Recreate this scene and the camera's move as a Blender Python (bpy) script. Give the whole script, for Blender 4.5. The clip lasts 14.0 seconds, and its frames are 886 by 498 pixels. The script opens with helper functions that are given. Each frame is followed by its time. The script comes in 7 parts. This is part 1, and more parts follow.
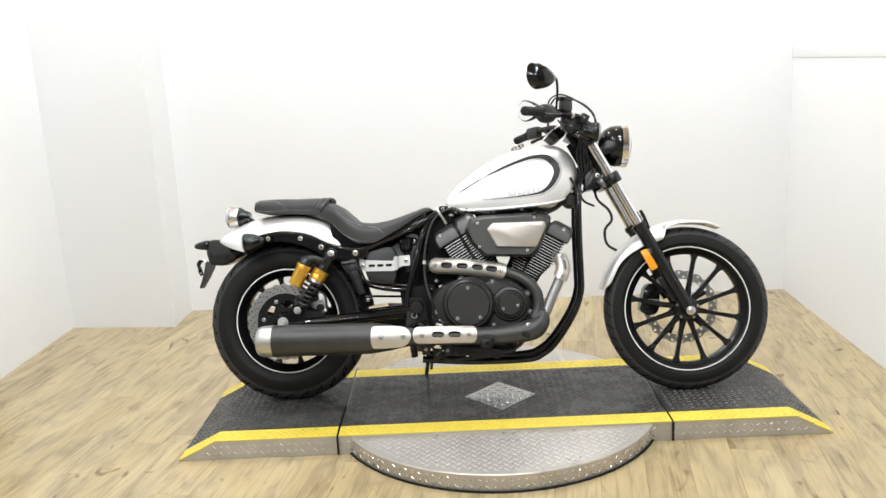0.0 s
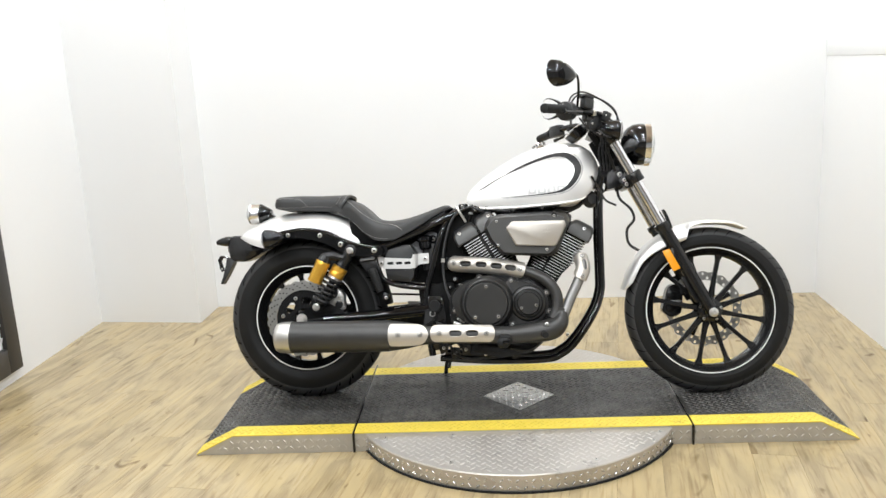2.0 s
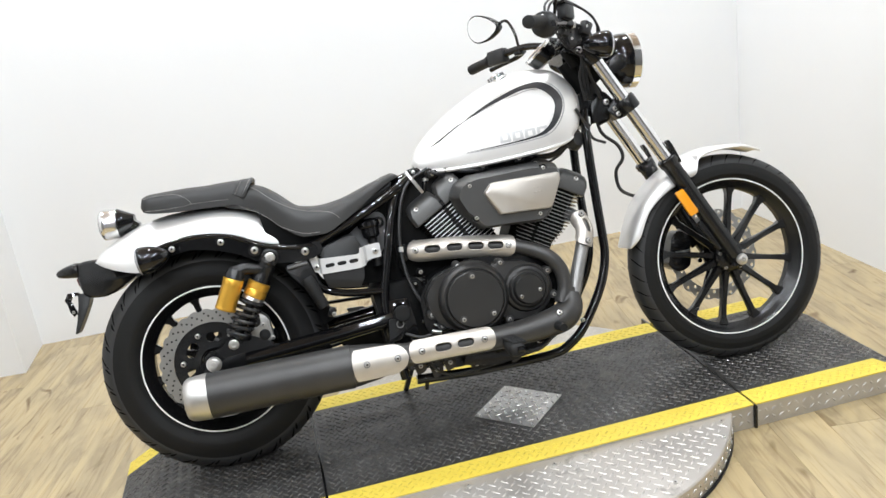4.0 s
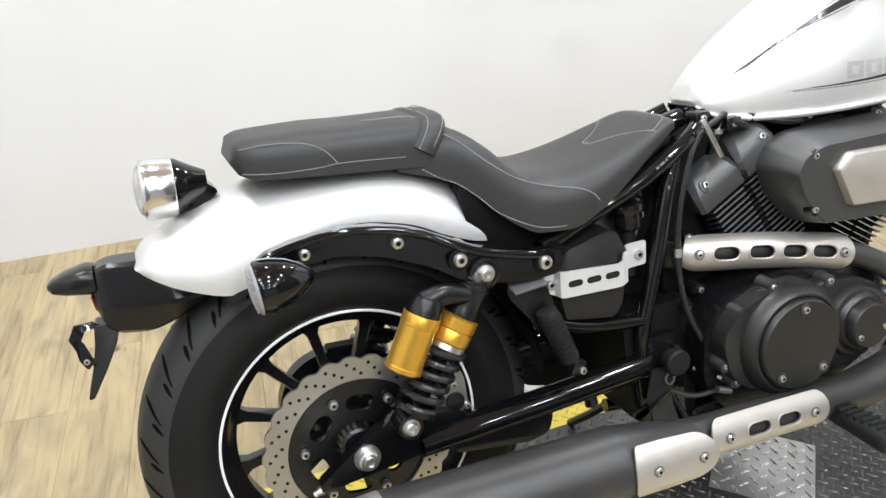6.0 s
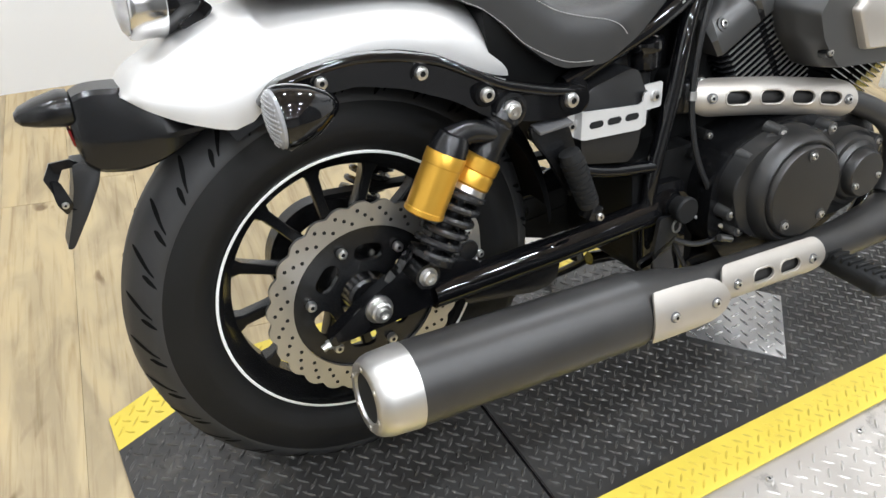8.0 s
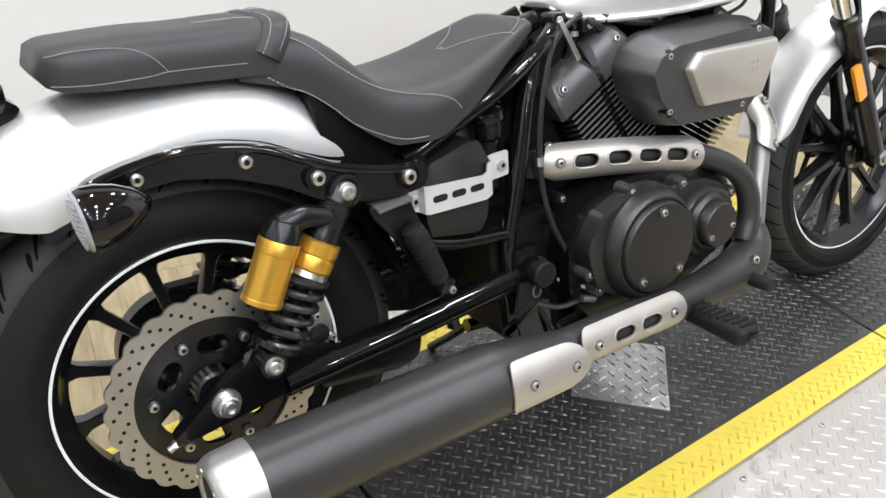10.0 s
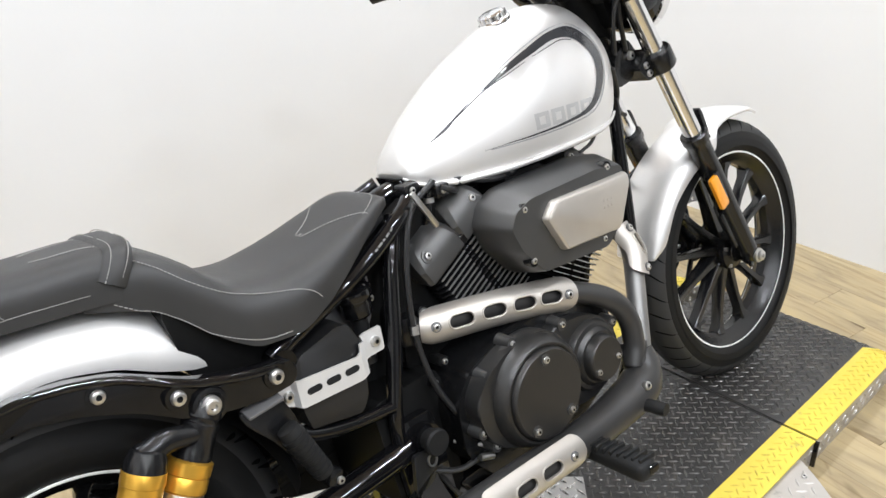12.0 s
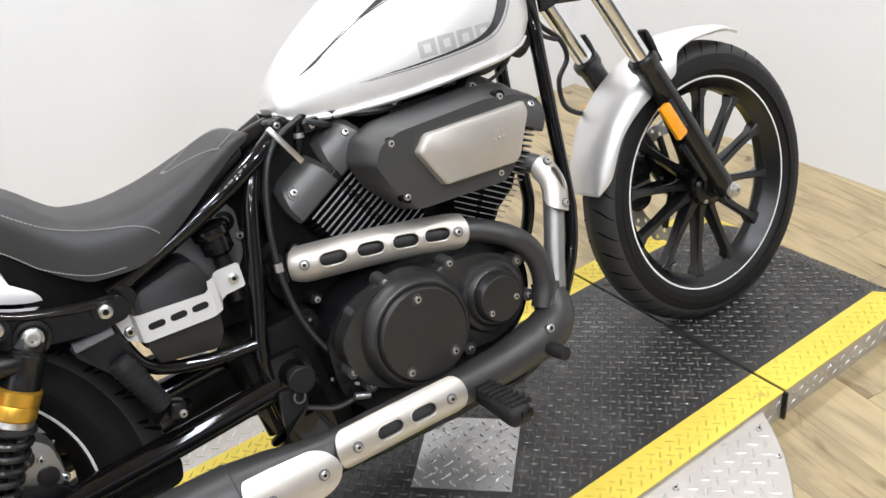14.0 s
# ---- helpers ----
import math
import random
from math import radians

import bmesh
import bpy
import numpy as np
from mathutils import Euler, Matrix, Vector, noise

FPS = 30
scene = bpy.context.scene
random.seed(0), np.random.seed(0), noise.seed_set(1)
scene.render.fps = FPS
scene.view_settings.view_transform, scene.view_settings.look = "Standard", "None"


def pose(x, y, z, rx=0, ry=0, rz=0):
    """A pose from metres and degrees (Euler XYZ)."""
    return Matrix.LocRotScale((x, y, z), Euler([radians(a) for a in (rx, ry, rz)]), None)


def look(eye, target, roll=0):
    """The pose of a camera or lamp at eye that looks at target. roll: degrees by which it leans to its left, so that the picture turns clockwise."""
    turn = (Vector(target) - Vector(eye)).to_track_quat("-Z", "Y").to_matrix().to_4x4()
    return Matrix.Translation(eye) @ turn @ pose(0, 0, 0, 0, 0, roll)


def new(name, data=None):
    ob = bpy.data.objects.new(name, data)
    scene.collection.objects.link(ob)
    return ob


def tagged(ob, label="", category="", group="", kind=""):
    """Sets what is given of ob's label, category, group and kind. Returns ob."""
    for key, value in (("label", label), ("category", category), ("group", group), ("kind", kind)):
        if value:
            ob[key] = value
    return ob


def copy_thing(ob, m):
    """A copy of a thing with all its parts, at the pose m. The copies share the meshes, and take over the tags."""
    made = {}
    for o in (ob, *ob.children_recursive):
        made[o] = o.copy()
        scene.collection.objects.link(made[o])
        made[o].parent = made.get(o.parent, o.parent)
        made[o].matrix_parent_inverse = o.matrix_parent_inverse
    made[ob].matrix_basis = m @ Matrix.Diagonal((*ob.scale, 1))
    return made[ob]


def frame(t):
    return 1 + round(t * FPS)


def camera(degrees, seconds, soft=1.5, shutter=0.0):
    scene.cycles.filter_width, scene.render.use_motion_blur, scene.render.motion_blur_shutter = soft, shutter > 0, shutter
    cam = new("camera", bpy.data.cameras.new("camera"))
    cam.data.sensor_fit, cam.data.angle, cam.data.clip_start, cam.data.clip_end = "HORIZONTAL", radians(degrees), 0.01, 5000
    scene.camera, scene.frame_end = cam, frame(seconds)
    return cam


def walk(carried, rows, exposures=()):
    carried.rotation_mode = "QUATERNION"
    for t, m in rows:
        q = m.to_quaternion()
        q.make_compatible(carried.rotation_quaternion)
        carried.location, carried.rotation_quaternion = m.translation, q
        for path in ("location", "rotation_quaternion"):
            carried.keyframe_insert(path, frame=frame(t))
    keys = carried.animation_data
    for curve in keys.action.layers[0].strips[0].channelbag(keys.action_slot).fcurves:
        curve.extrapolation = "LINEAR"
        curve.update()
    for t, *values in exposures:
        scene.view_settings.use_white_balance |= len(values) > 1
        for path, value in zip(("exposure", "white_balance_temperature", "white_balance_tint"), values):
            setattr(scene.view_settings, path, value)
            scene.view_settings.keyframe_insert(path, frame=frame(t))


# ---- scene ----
cam = camera(56.4, 14.0, soft=1.5)
PATH = [
    (0, (-0.152, -3.057, 1.368), (-0.183, -1.106, 0.928), -2.9),
    (0.5, (-0.151, -3.053, 1.362), (-0.175, -1.102, 0.922), -2.9),
    (1, (-0.148, -3.047, 1.359), (-0.18, -1.1, 0.906), -3.1),
    (1.5, (-0.136, -3.034, 1.359), (-0.174, -1.087, 0.903), -3.0),
    (2, (-0.089, -3.041, 1.353), (-0.206, -1.092, 0.918), -2.9),
    (2.5, (-0.09, -2.956, 1.326), (-0.218, -1.0, 0.927), -2.5),
    (2.7, (-0.135, -2.892, 1.313), (-0.167, -0.921, 0.971), -3.0),
    (4.8, (-0.815, -1.615, 1.314), (-0.378, 0.191, 0.576), -6.9),
    (5, (-0.86, -1.488, 1.299), (-0.392, 0.31, 0.559), -5.4),
    (5.5, (-0.95, -1.09, 1.27), (-0.367, 0.6, 0.374), -0.1),
    (6, (-1.099, -0.871, 1.307), (-0.406, 0.712, 0.301), -0.0),
    (6.5, (-1.211, -0.746, 1.302), (-0.428, 0.721, 0.191), -2.0),
    (7, (-1.218, -0.725, 1.278), (-0.532, 0.676, 0.026), -1.7),
    (7.2, (-1.242, -0.715, 1.254), (-0.52, 0.644, -0.024), 0.6),
    (9.3, (-1.202, -0.8, 1.194), (-0.261, 0.475, -0.027), 6.1),
    (9.5, (-1.182, -0.793, 1.206), (-0.233, 0.497, 0.008), 5.4),
    (10, (-1.109, -0.785, 1.235), (-0.09, 0.515, 0.107), 4.3),
    (10.5, (-1.051, -0.761, 1.268), (-0.02, 0.579, 0.2), 1.3),
    (11, (-0.996, -0.755, 1.312), (0.122, 0.601, 0.357), -0.9),
    (11.5, (-0.964, -0.752, 1.346), (0.238, 0.582, 0.465), -2.1),
    (12, (-0.995, -0.805, 1.329), (0.214, 0.504, 0.421), -1.9),
    (12.5, (-1.06, -0.866, 1.285), (0.176, 0.312, 0.244), -1.0),
    (13, (-1.014, -0.897, 1.254), (0.038, 0.371, 0.121), -4.0),
    (13.5, (-0.8, -0.985, 1.274), (0.057, 0.476, 0.211), -2.1),
    (14, (-0.639, -1.051, 1.274), (0.258, 0.422, 0.262), -7.5),
]
EXPOSURES = [(0.0, 0.19, 6600, 12), (2.6, 0.18, 6550, 12), (5.0, 0.24, 6350, 13), (6.8, 0.31, 6360, 13), (9.5, 0.22, 6290, 13.5), (11.5, 0.19, 6420, 14), (14.0, 0.17, 6420, 15)]
walk(cam, [(t, look(eye, target, roll)) for t, eye, target, roll in PATH], EXPOSURES)

# ---------------------------------------------------------------- light
CEIL = 3.0
world = bpy.data.worlds.new("showroom_air")
scene.world = world
world.use_nodes = True
world.node_tree.nodes["Background"].inputs[0].default_value = (1.0, 0.98, 0.95, 1)
world.node_tree.nodes["Background"].inputs[1].default_value = 0.1
LAMP_WATTS = 14.9
LAMPS = [(x, y) for y in (-4.2, -2.9, -1.8, -0.9, 0.95) for x in (-1.7, -0.55, 0.6, 1.3 if y > 0 else 1.75)]


# ---------------------------------------------------------------- materials
def material(name, colour, rough=0.5, metal=0.0, vary=0.0, scale=20.0, bump=0.0, bump_scale=200.0, coat=0.0, spec=0.5, stretch=(1, 1, 1), rough_vary=0.0, scuff=None):
    m = bpy.data.materials.new(name)
    m.use_nodes = True
    nt = m.node_tree
    p = nt.nodes["Principled BSDF"]
    p.inputs["Base Color"].default_value = (*colour, 1)
    p.inputs["Roughness"].default_value = rough
    p.inputs["Metallic"].default_value = metal
    p.inputs["Coat Weight"].default_value = coat
    p.inputs["Coat Roughness"].default_value = 0.06
    p.inputs["Specular IOR Level"].default_value = spec
    co = nt.nodes.new("ShaderNodeTexCoord")
    mp = nt.nodes.new("ShaderNodeMapping")
    mp.inputs["Scale"].default_value = stretch
    nt.links.new(co.outputs["Object"], mp.inputs[0])
    if vary or rough_vary:
        n = nt.nodes.new("ShaderNodeTexNoise")
        n.inputs["Scale"].default_value = scale
        n.inputs["Detail"].default_value = 5
        nt.links.new(mp.outputs[0], n.inputs["Vector"])
        if vary:
            mix = nt.nodes.new("ShaderNodeMix")
            mix.data_type = "RGBA"
            mix.inputs["A"].default_value = (*[c * (1 - vary) for c in colour], 1)
            mix.inputs["B"].default_value = (*[min(1, c * (1 + vary)) for c in colour], 1)
            nt.links.new(n.outputs["Fac"], mix.inputs["Factor"])
            nt.links.new(mix.outputs["Result"], p.inputs["Base Color"])
        if rough_vary:
            r = nt.nodes.new("ShaderNodeMapRange")
            r.inputs["To Min"].default_value = max(0.02, rough - rough_vary)
            r.inputs["To Max"].default_value = min(1, rough + rough_vary)
            nt.links.new(n.outputs["Fac"], r.inputs["Value"])
            nt.links.new(r.outputs["Result"], p.inputs["Roughness"])
    if scuff:
        # sparse rubbed marks of another colour: (colour, scale, share)
        n2 = nt.nodes.new("ShaderNodeTexNoise")
        n2.inputs["Scale"].default_value = scuff[1]
        n2.inputs["Detail"].default_value = 8
        n2.inputs["Roughness"].default_value = 0.7
        nt.links.new(mp.outputs[0], n2.inputs["Vector"])
        r2 = nt.nodes.new("ShaderNodeMapRange")
        r2.inputs["From Min"].default_value = 0.5 + scuff[2]
        r2.inputs["From Max"].default_value = 0.62 + scuff[2]
        nt.links.new(n2.outputs["Fac"], r2.inputs["Value"])
        m2 = nt.nodes.new("ShaderNodeMix")
        m2.data_type = "RGBA"
        old = p.inputs["Base Color"].links
        if old:
            nt.links.new(old[0].from_socket, m2.inputs["A"])
        else:
            m2.inputs["A"].default_value = (*colour, 1)
        m2.inputs["B"].default_value = (*scuff[0], 1)
        nt.links.new(r2.outputs["Result"], m2.inputs["Factor"])
        nt.links.new(m2.outputs["Result"], p.inputs["Base Color"])
    if bump:
        b = nt.nodes.new("ShaderNodeTexNoise")
        b.inputs["Scale"].default_value = bump_scale
        b.inputs["Detail"].default_value = 3
        nt.links.new(mp.outputs[0], b.inputs["Vector"])
        bn = nt.nodes.new("ShaderNodeBump")
        bn.inputs["Strength"].default_value = bump
        bn.inputs["Distance"].default_value = 0.002
        nt.links.new(b.outputs["Fac"], bn.inputs["Height"])
        nt.links.new(bn.outputs[0], p.inputs["Normal"])
    return m


WALL = material("wall_paint", (0.775, 0.775, 0.775), 0.6, vary=0.03, scale=1.3, bump=0.08, bump_scale=160)
CEILING = material("tan_ceiling_board", (0.54, 0.44, 0.35), 0.85, vary=0.06, scale=2)
SOUTH_WALL = material("pale_grey_shop_wall", (0.50, 0.50, 0.505), 0.7, vary=0.1, scale=1.5)
SHOP_WALL = material("dark_grey_shop_wall", (0.11, 0.109, 0.108), 0.7, vary=0.1, scale=1.5)
SILVER_PAINT = material("silver_pearl_paint", (0.79, 0.775, 0.757), 0.44, metal=0.80, vary=0.03, scale=900, coat=0.2)
GLOSS_BLACK = material("gloss_black_paint", (0.004, 0.004, 0.0045), 0.055, vary=0.3, scale=6, spec=0.5, rough_vary=0.03)
SATIN_BLACK = material("satin_black_metal", (0.007, 0.007, 0.0075), 0.24, spec=0.45, vary=0.2, scale=14, bump=0.06, bump_scale=900, rough_vary=0.06)
COVER_BLACK = material("satin_black_cover_paint", (0.058, 0.057, 0.056), 0.37, metal=0.75, vary=0.12, scale=12, bump=0.05, bump_scale=1200, rough_vary=0.05)
ENGINE_GREY = material("graphite_engine_paint", (0.088, 0.087, 0.0855), 0.40, metal=0.65, vary=0.12, scale=12, bump=0.05, bump_scale=1200, rough_vary=0.05)
PLASTIC_BLACK = material("black_plastic", (0.011, 0.011, 0.0115), 0.40, vary=0.15, scale=18, bump=0.12, bump_scale=1500)
MATTE_PIPE = material("matte_black_pipe", (0.044, 0.0425, 0.041), 0.40, metal=0.3, vary=0.4, scale=9, bump=0.04, bump_scale=700, rough_vary=0.07, scuff=((0.16, 0.145, 0.125), 14, 0.17))
RUBBER = material("tyre_rubber", (0.010, 0.0098, 0.0096), 0.58, spec=0.21, vary=0.25, scale=16, bump=0.15, bump_scale=600, rough_vary=0.08)
GRIP_RUBBER = material("grip_rubber", (0.010, 0.010, 0.010), 0.6, spec=0.28, vary=0.1, bump=0.2, bump_scale=500)
GROOVE = material("groove_rubber", (0.004, 0.004, 0.004), 0.9, spec=0.1)
VINYL = material("seat_vinyl", (0.0225, 0.022, 0.0214), 0.46, spec=0.5, vary=0.15, scale=10, bump=0.22, bump_scale=850, rough_vary=0.05)
THREAD = material("pale_thread", (0.35, 0.34, 0.325), 0.8)
ALU = material("satin_aluminium", (0.52, 0.485, 0.44), 0.43, metal=0.7, vary=0.06, scale=30, bump=0.05, bump_scale=900, rough_vary=0.05)
STRAP_ALU = material("pale_aluminium", (0.70, 0.695, 0.69), 0.38, metal=0.4, vary=0.05, scale=25)
STEEL = material("bolt_steel", (0.62, 0.61, 0.59), 0.28, metal=0.95, vary=0.1, scale=60)
DISC_STEEL = material("brake_disc_steel", (0.43, 0.425, 0.41), 0.33, metal=0.9, vary=0.1, scale=40, stretch=(1, 6, 1))
FIN_EDGE = material("machined_fin_edge", (0.44, 0.44, 0.43), 0.3, metal=0.9, vary=0.1, scale=50)
CHROME = material("chrome", (0.80, 0.80, 0.80), 0.07, metal=1.0, rough_vary=0.02, scale=20)
FORK_CHROME = material("fork_tube_chrome", (0.80, 0.80, 0.805), 0.13, metal=1.0, rough_vary=0.03, scale=20)
GOLD = material("gold_anodised", (0.72, 0.40, 0.055), 0.30, metal=0.75, vary=0.06, scale=30)
INNER_BLACK = material("dusty_inner_black", (0.006, 0.006, 0.006), 0.6, spec=0.12, vary=0.3, scale=20)
POLISHED = material("polished_aluminium", (0.56, 0.545, 0.52), 0.40, metal=0.9, vary=0.06, scale=30, rough_vary=0.06)
LAMP_CHROME = material("brushed_chrome", (0.74, 0.74, 0.74), 0.17, metal=1.0, rough_vary=0.04, scale=30)
STAINLESS = material("dull_stainless_pipe", (0.24, 0.235, 0.228), 0.42, metal=0.6, vary=0.2, scale=12, rough_vary=0.06)
BRACKET = material("grey_steel_bracket", (0.16, 0.16, 0.165), 0.42, metal=0.4, vary=0.1, scale=25)
SPRING = material("spring_paint", (0.018, 0.018, 0.019), 0.22, vary=0.2, scale=30)
TREAD_RUBBER = material("worn_tread_rubber", (0.022, 0.022, 0.0225), 0.55, vary=0.3, scale=22, bump=0.12, bump_scale=500, rough_vary=0.1)
HOLE = material("dark_hollow", (0.004, 0.004, 0.004), 0.9)
STRIPE_WHITE = material("reflective_white_tape", (0.82, 0.82, 0.80), 0.4)
DECAL_DARK = material("dark_grey_decal", (0.035, 0.035, 0.038), 0.25, coat=0.4)
DECAL_MID = material("mid_grey_decal", (0.33, 0.33, 0.34), 0.28, coat=0.4)
BADGE_GREY = material("pale_grey_decal", (0.54, 0.535, 0.53), 0.34, metal=0.4, coat=0.4)
AMBER = material("amber_reflector", (0.85, 0.33, 0.012), 0.18, vary=0.15, scale=300, coat=0.5)
RED = material("red_lens", (0.14, 0.005, 0.005), 0.15, coat=0.5)
YELLOW = material("yellow_floor_paint", (0.75, 0.580, 0.075), 0.5, vary=0.12, scale=18, bump=0.1, bump_scale=300, rough_vary=0.1, scuff=((0.16, 0.13, 0.05), 16, 0.13))
YELLOW_WORN = material("scuffed_yellow_paint", (0.62, 0.46, 0.055), 0.45, vary=0.5, scale=45, rough_vary=0.1, scuff=((0.05, 0.045, 0.03), 30, 0.11))
MAT_BLACK = material("black_tread_plate", (0.040, 0.038, 0.036), 0.34, metal=0.1, vary=0.35, scale=7, bump=0.12, bump_scale=400, rough_vary=0.12, scuff=((0.085, 0.078, 0.068), 11, 0.06))
LUG_BLACK = material("worn_tread_lug", (0.110, 0.106, 0.100), 0.27, metal=0.45, vary=0.55, scale=22, rough_vary=0.1)
TREAD_ALU = material("aluminium_tread_plate", (0.52, 0.51, 0.50), 0.36, metal=0.75, vary=0.12, scale=9, bump=0.08, bump_scale=300, rough_vary=0.1)
SIDE_ALU = material("dull_aluminium_side", (0.50, 0.48, 0.45), 0.40, metal=0.6, vary=0.25, scale=14, bump=0.08, bump_scale=300, rough_vary=0.1)
LUG_ALU = material("aluminium_tread_lug", (0.66, 0.65, 0.64), 0.26, metal=0.85, vary=0.1, scale=40)
DISC_PLATE = material("pale_turntable_plate", (0.52, 0.485, 0.445), 0.36, metal=0.60, vary=0.16, scale=5, bump=0.06, bump_scale=300, rough_vary=0.1, scuff=((0.20, 0.185, 0.165), 9, 0.10))
LUG_DISC = material("pale_plate_lug", (0.60, 0.57, 0.535), 0.33, metal=0.6, vary=0.1, scale=30)
FRAME_BLACK = material("black_window_frame", (0.03, 0.028, 0.027), 0.4, vary=0.4, scale=10)
MESH_WHITE = material("white_backing", (0.75, 0.76, 0.78), 0.5, vary=0.05)
LABEL_WHITE = material("grey_label", (0.22, 0.22, 0.215), 0.5, vary=0.5, scale=400)


def clear_material(name, colour, rough):
    m = bpy.data.materials.new(name)
    m.use_nodes = True
    p = m.node_tree.nodes["Principled BSDF"]
    p.inputs["Base Color"].default_value = (*colour, 1)
    p.inputs["Roughness"].default_value = rough
    p.inputs["Transmission Weight"].default_value = 0.75
    p.inputs["IOR"].default_value = 1.45
    return m


CLEAR = clear_material("clear_lens", (0.92, 0.92, 0.92), 0.08)
MILKY = material("milky_ribbed_plastic", (0.30, 0.30, 0.31), 0.12, vary=0.1, scale=120, coat=0.5)


def wood_material():
    m = bpy.data.materials.new("laminate_oak")
    m.use_nodes = True
    nt = m.node_tree
    p = nt.nodes["Principled BSDF"]
    co = nt.nodes.new("ShaderNodeTexCoord")
    oi = nt.nodes.new("ShaderNodeObjectInfo")
    sh = nt.nodes.new("ShaderNodeVectorMath")
    sh.operation = "MULTIPLY_ADD"
    cb = nt.nodes.new("ShaderNodeCombineXYZ")
    for k in range(3):
        nt.links.new(oi.outputs["Random"], cb.inputs[k])
    nt.links.new(cb.outputs[0], sh.inputs[0])
    sh.inputs[1].default_value = (37, 53, 71)
    nt.links.new(co.outputs["Object"], sh.inputs[2])

    def noise_at(scale, stretch, detail, dist=0.0):
        mp = nt.nodes.new("ShaderNodeMapping")
        mp.inputs["Scale"].default_value = stretch
        nt.links.new(sh.outputs[0], mp.inputs[0])
        n = nt.nodes.new("ShaderNodeTexNoise")
        n.inputs["Scale"].default_value = scale
        n.inputs["Detail"].default_value = detail
        n.inputs["Distortion"].default_value = dist
        nt.links.new(mp.outputs[0], n.inputs["Vector"])
        return n.outputs["Fac"]

    def ramp(fac, stops):
        r = nt.nodes.new("ShaderNodeValToRGB")
        e = r.color_ramp.elements
        e[0].position, e[0].color = stops[0][0], (*stops[0][1], 1)
        e[1].position, e[1].color = stops[-1][0], (*stops[-1][1], 1)
        for pos, c in stops[1:-1]:
            k = e.new(pos)
            k.color = (*c, 1)
        nt.links.new(fac, r.inputs[0])
        return r.outputs[0]

    def mix(kind, fac, a, b):
        x = nt.nodes.new("ShaderNodeMix")
        x.data_type, x.blend_type = "RGBA", kind
        if isinstance(fac, float):
            x.inputs["Factor"].default_value = fac
        else:
            nt.links.new(fac, x.inputs["Factor"])
        for s, v in (("A", a), ("B", b)):
            if isinstance(v, tuple):
                x.inputs[s].default_value = (*v, 1)
            else:
                nt.links.new(v, x.inputs[s])
        return x.outputs["Result"]

    tone = ramp(oi.outputs["Random"], [(0.0, (0.392, 0.304, 0.167)), (0.30, (0.413, 0.323, 0.182)), (0.55, (0.434, 0.342, 0.195)), (0.8, (0.443, 0.353, 0.205)), (1.0, (0.403, 0.316, 0.178))])
    broad = ramp(noise_at(3.8, (3.2, 0.9, 1), 5, 1.0), [(0.34, (0.54, 0.52, 0.52)), (0.45, (0.80, 0.79, 0.79)), (0.53, (1.00, 0.99, 0.96)), (0.66, (1.15, 1.11, 1.01))])
    grain = ramp(noise_at(9.0, (9, 0.55, 1), 6, 0.6), [(0.28, (0.68, 0.62, 0.55)), (0.5, (1, 1, 1)), (0.8, (1.06, 1.05, 1.0))])
    knot = ramp(noise_at(5.5, (1.6, 0.7, 1), 2, 1.5), [(0.25, (0.34, 0.26, 0.19)), (0.34, (1, 1, 1))])
    c = mix("MULTIPLY", 0.58, tone, broad)
    c = mix("MULTIPLY", 0.75, c, grain)
    c = mix("MULTIPLY", 0.8, c, knot)
    nt.links.new(c, p.inputs["Base Color"])
    p.inputs["Roughness"].default_value = 0.27
    p.inputs["Specular IOR Level"].default_value = 0.65
    bn = nt.nodes.new("ShaderNodeBump")
    bn.inputs["Strength"].default_value = 0.08
    bn.inputs["Distance"].default_value = 0.001
    nt.links.new(grain, bn.inputs["Height"])
    nt.links.new(bn.outputs[0], p.inputs["Normal"])
    return m


WOOD = wood_material()


# ---------------------------------------------------------------- mesh tools
def part(name, bm, mat, parent=None, label="", angle=38, matrix=None):
    """Links a bmesh as one mesh object under a thing or a part."""
    bmesh.ops.remove_doubles(bm, verts=bm.verts, dist=1e-6)
    bmesh.ops.recalc_face_normals(bm, faces=bm.faces)
    lim = radians(angle)
    for f in bm.faces:
        f.smooth = True
    for e in bm.edges:
        e.smooth = len(e.link_faces) == 2 and e.calc_face_angle(0) < lim
    me = bpy.data.meshes.new(name)
    bm.to_mesh(me)
    bm.free()
    me.materials.append(mat)
    ob = new(name, me)
    if parent is not None:
        ob.parent = parent
    if matrix is not None:
        ob.matrix_basis = matrix
    return tagged(ob, label) if label else ob


def again(name, ob, parent, matrix):
    """Another part on the mesh of ob."""
    o = new(name, ob.data)
    o.parent = parent
    o.matrix_basis = matrix
    return o


def glide(points, n=6):
    """Catmull-Rom points through the given ones."""
    p = [Vector(q) for q in points]
    if len(p) < 3:
        return p
    p = [2 * p[0] - p[1], *p, 2 * p[-1] - p[-2]]
    out = []
    for i in range(1, len(p) - 2):
        a, b, c, d = p[i - 1 : i + 3]
        for k in range(n):
            t = k / n
            out.append(0.5 * (2 * b + (c - a) * t + (2 * a - 5 * b + 4 * c - d) * t * t + (3 * b - a - 3 * c + d) * t**3))
    out.append(p[-2])
    return out


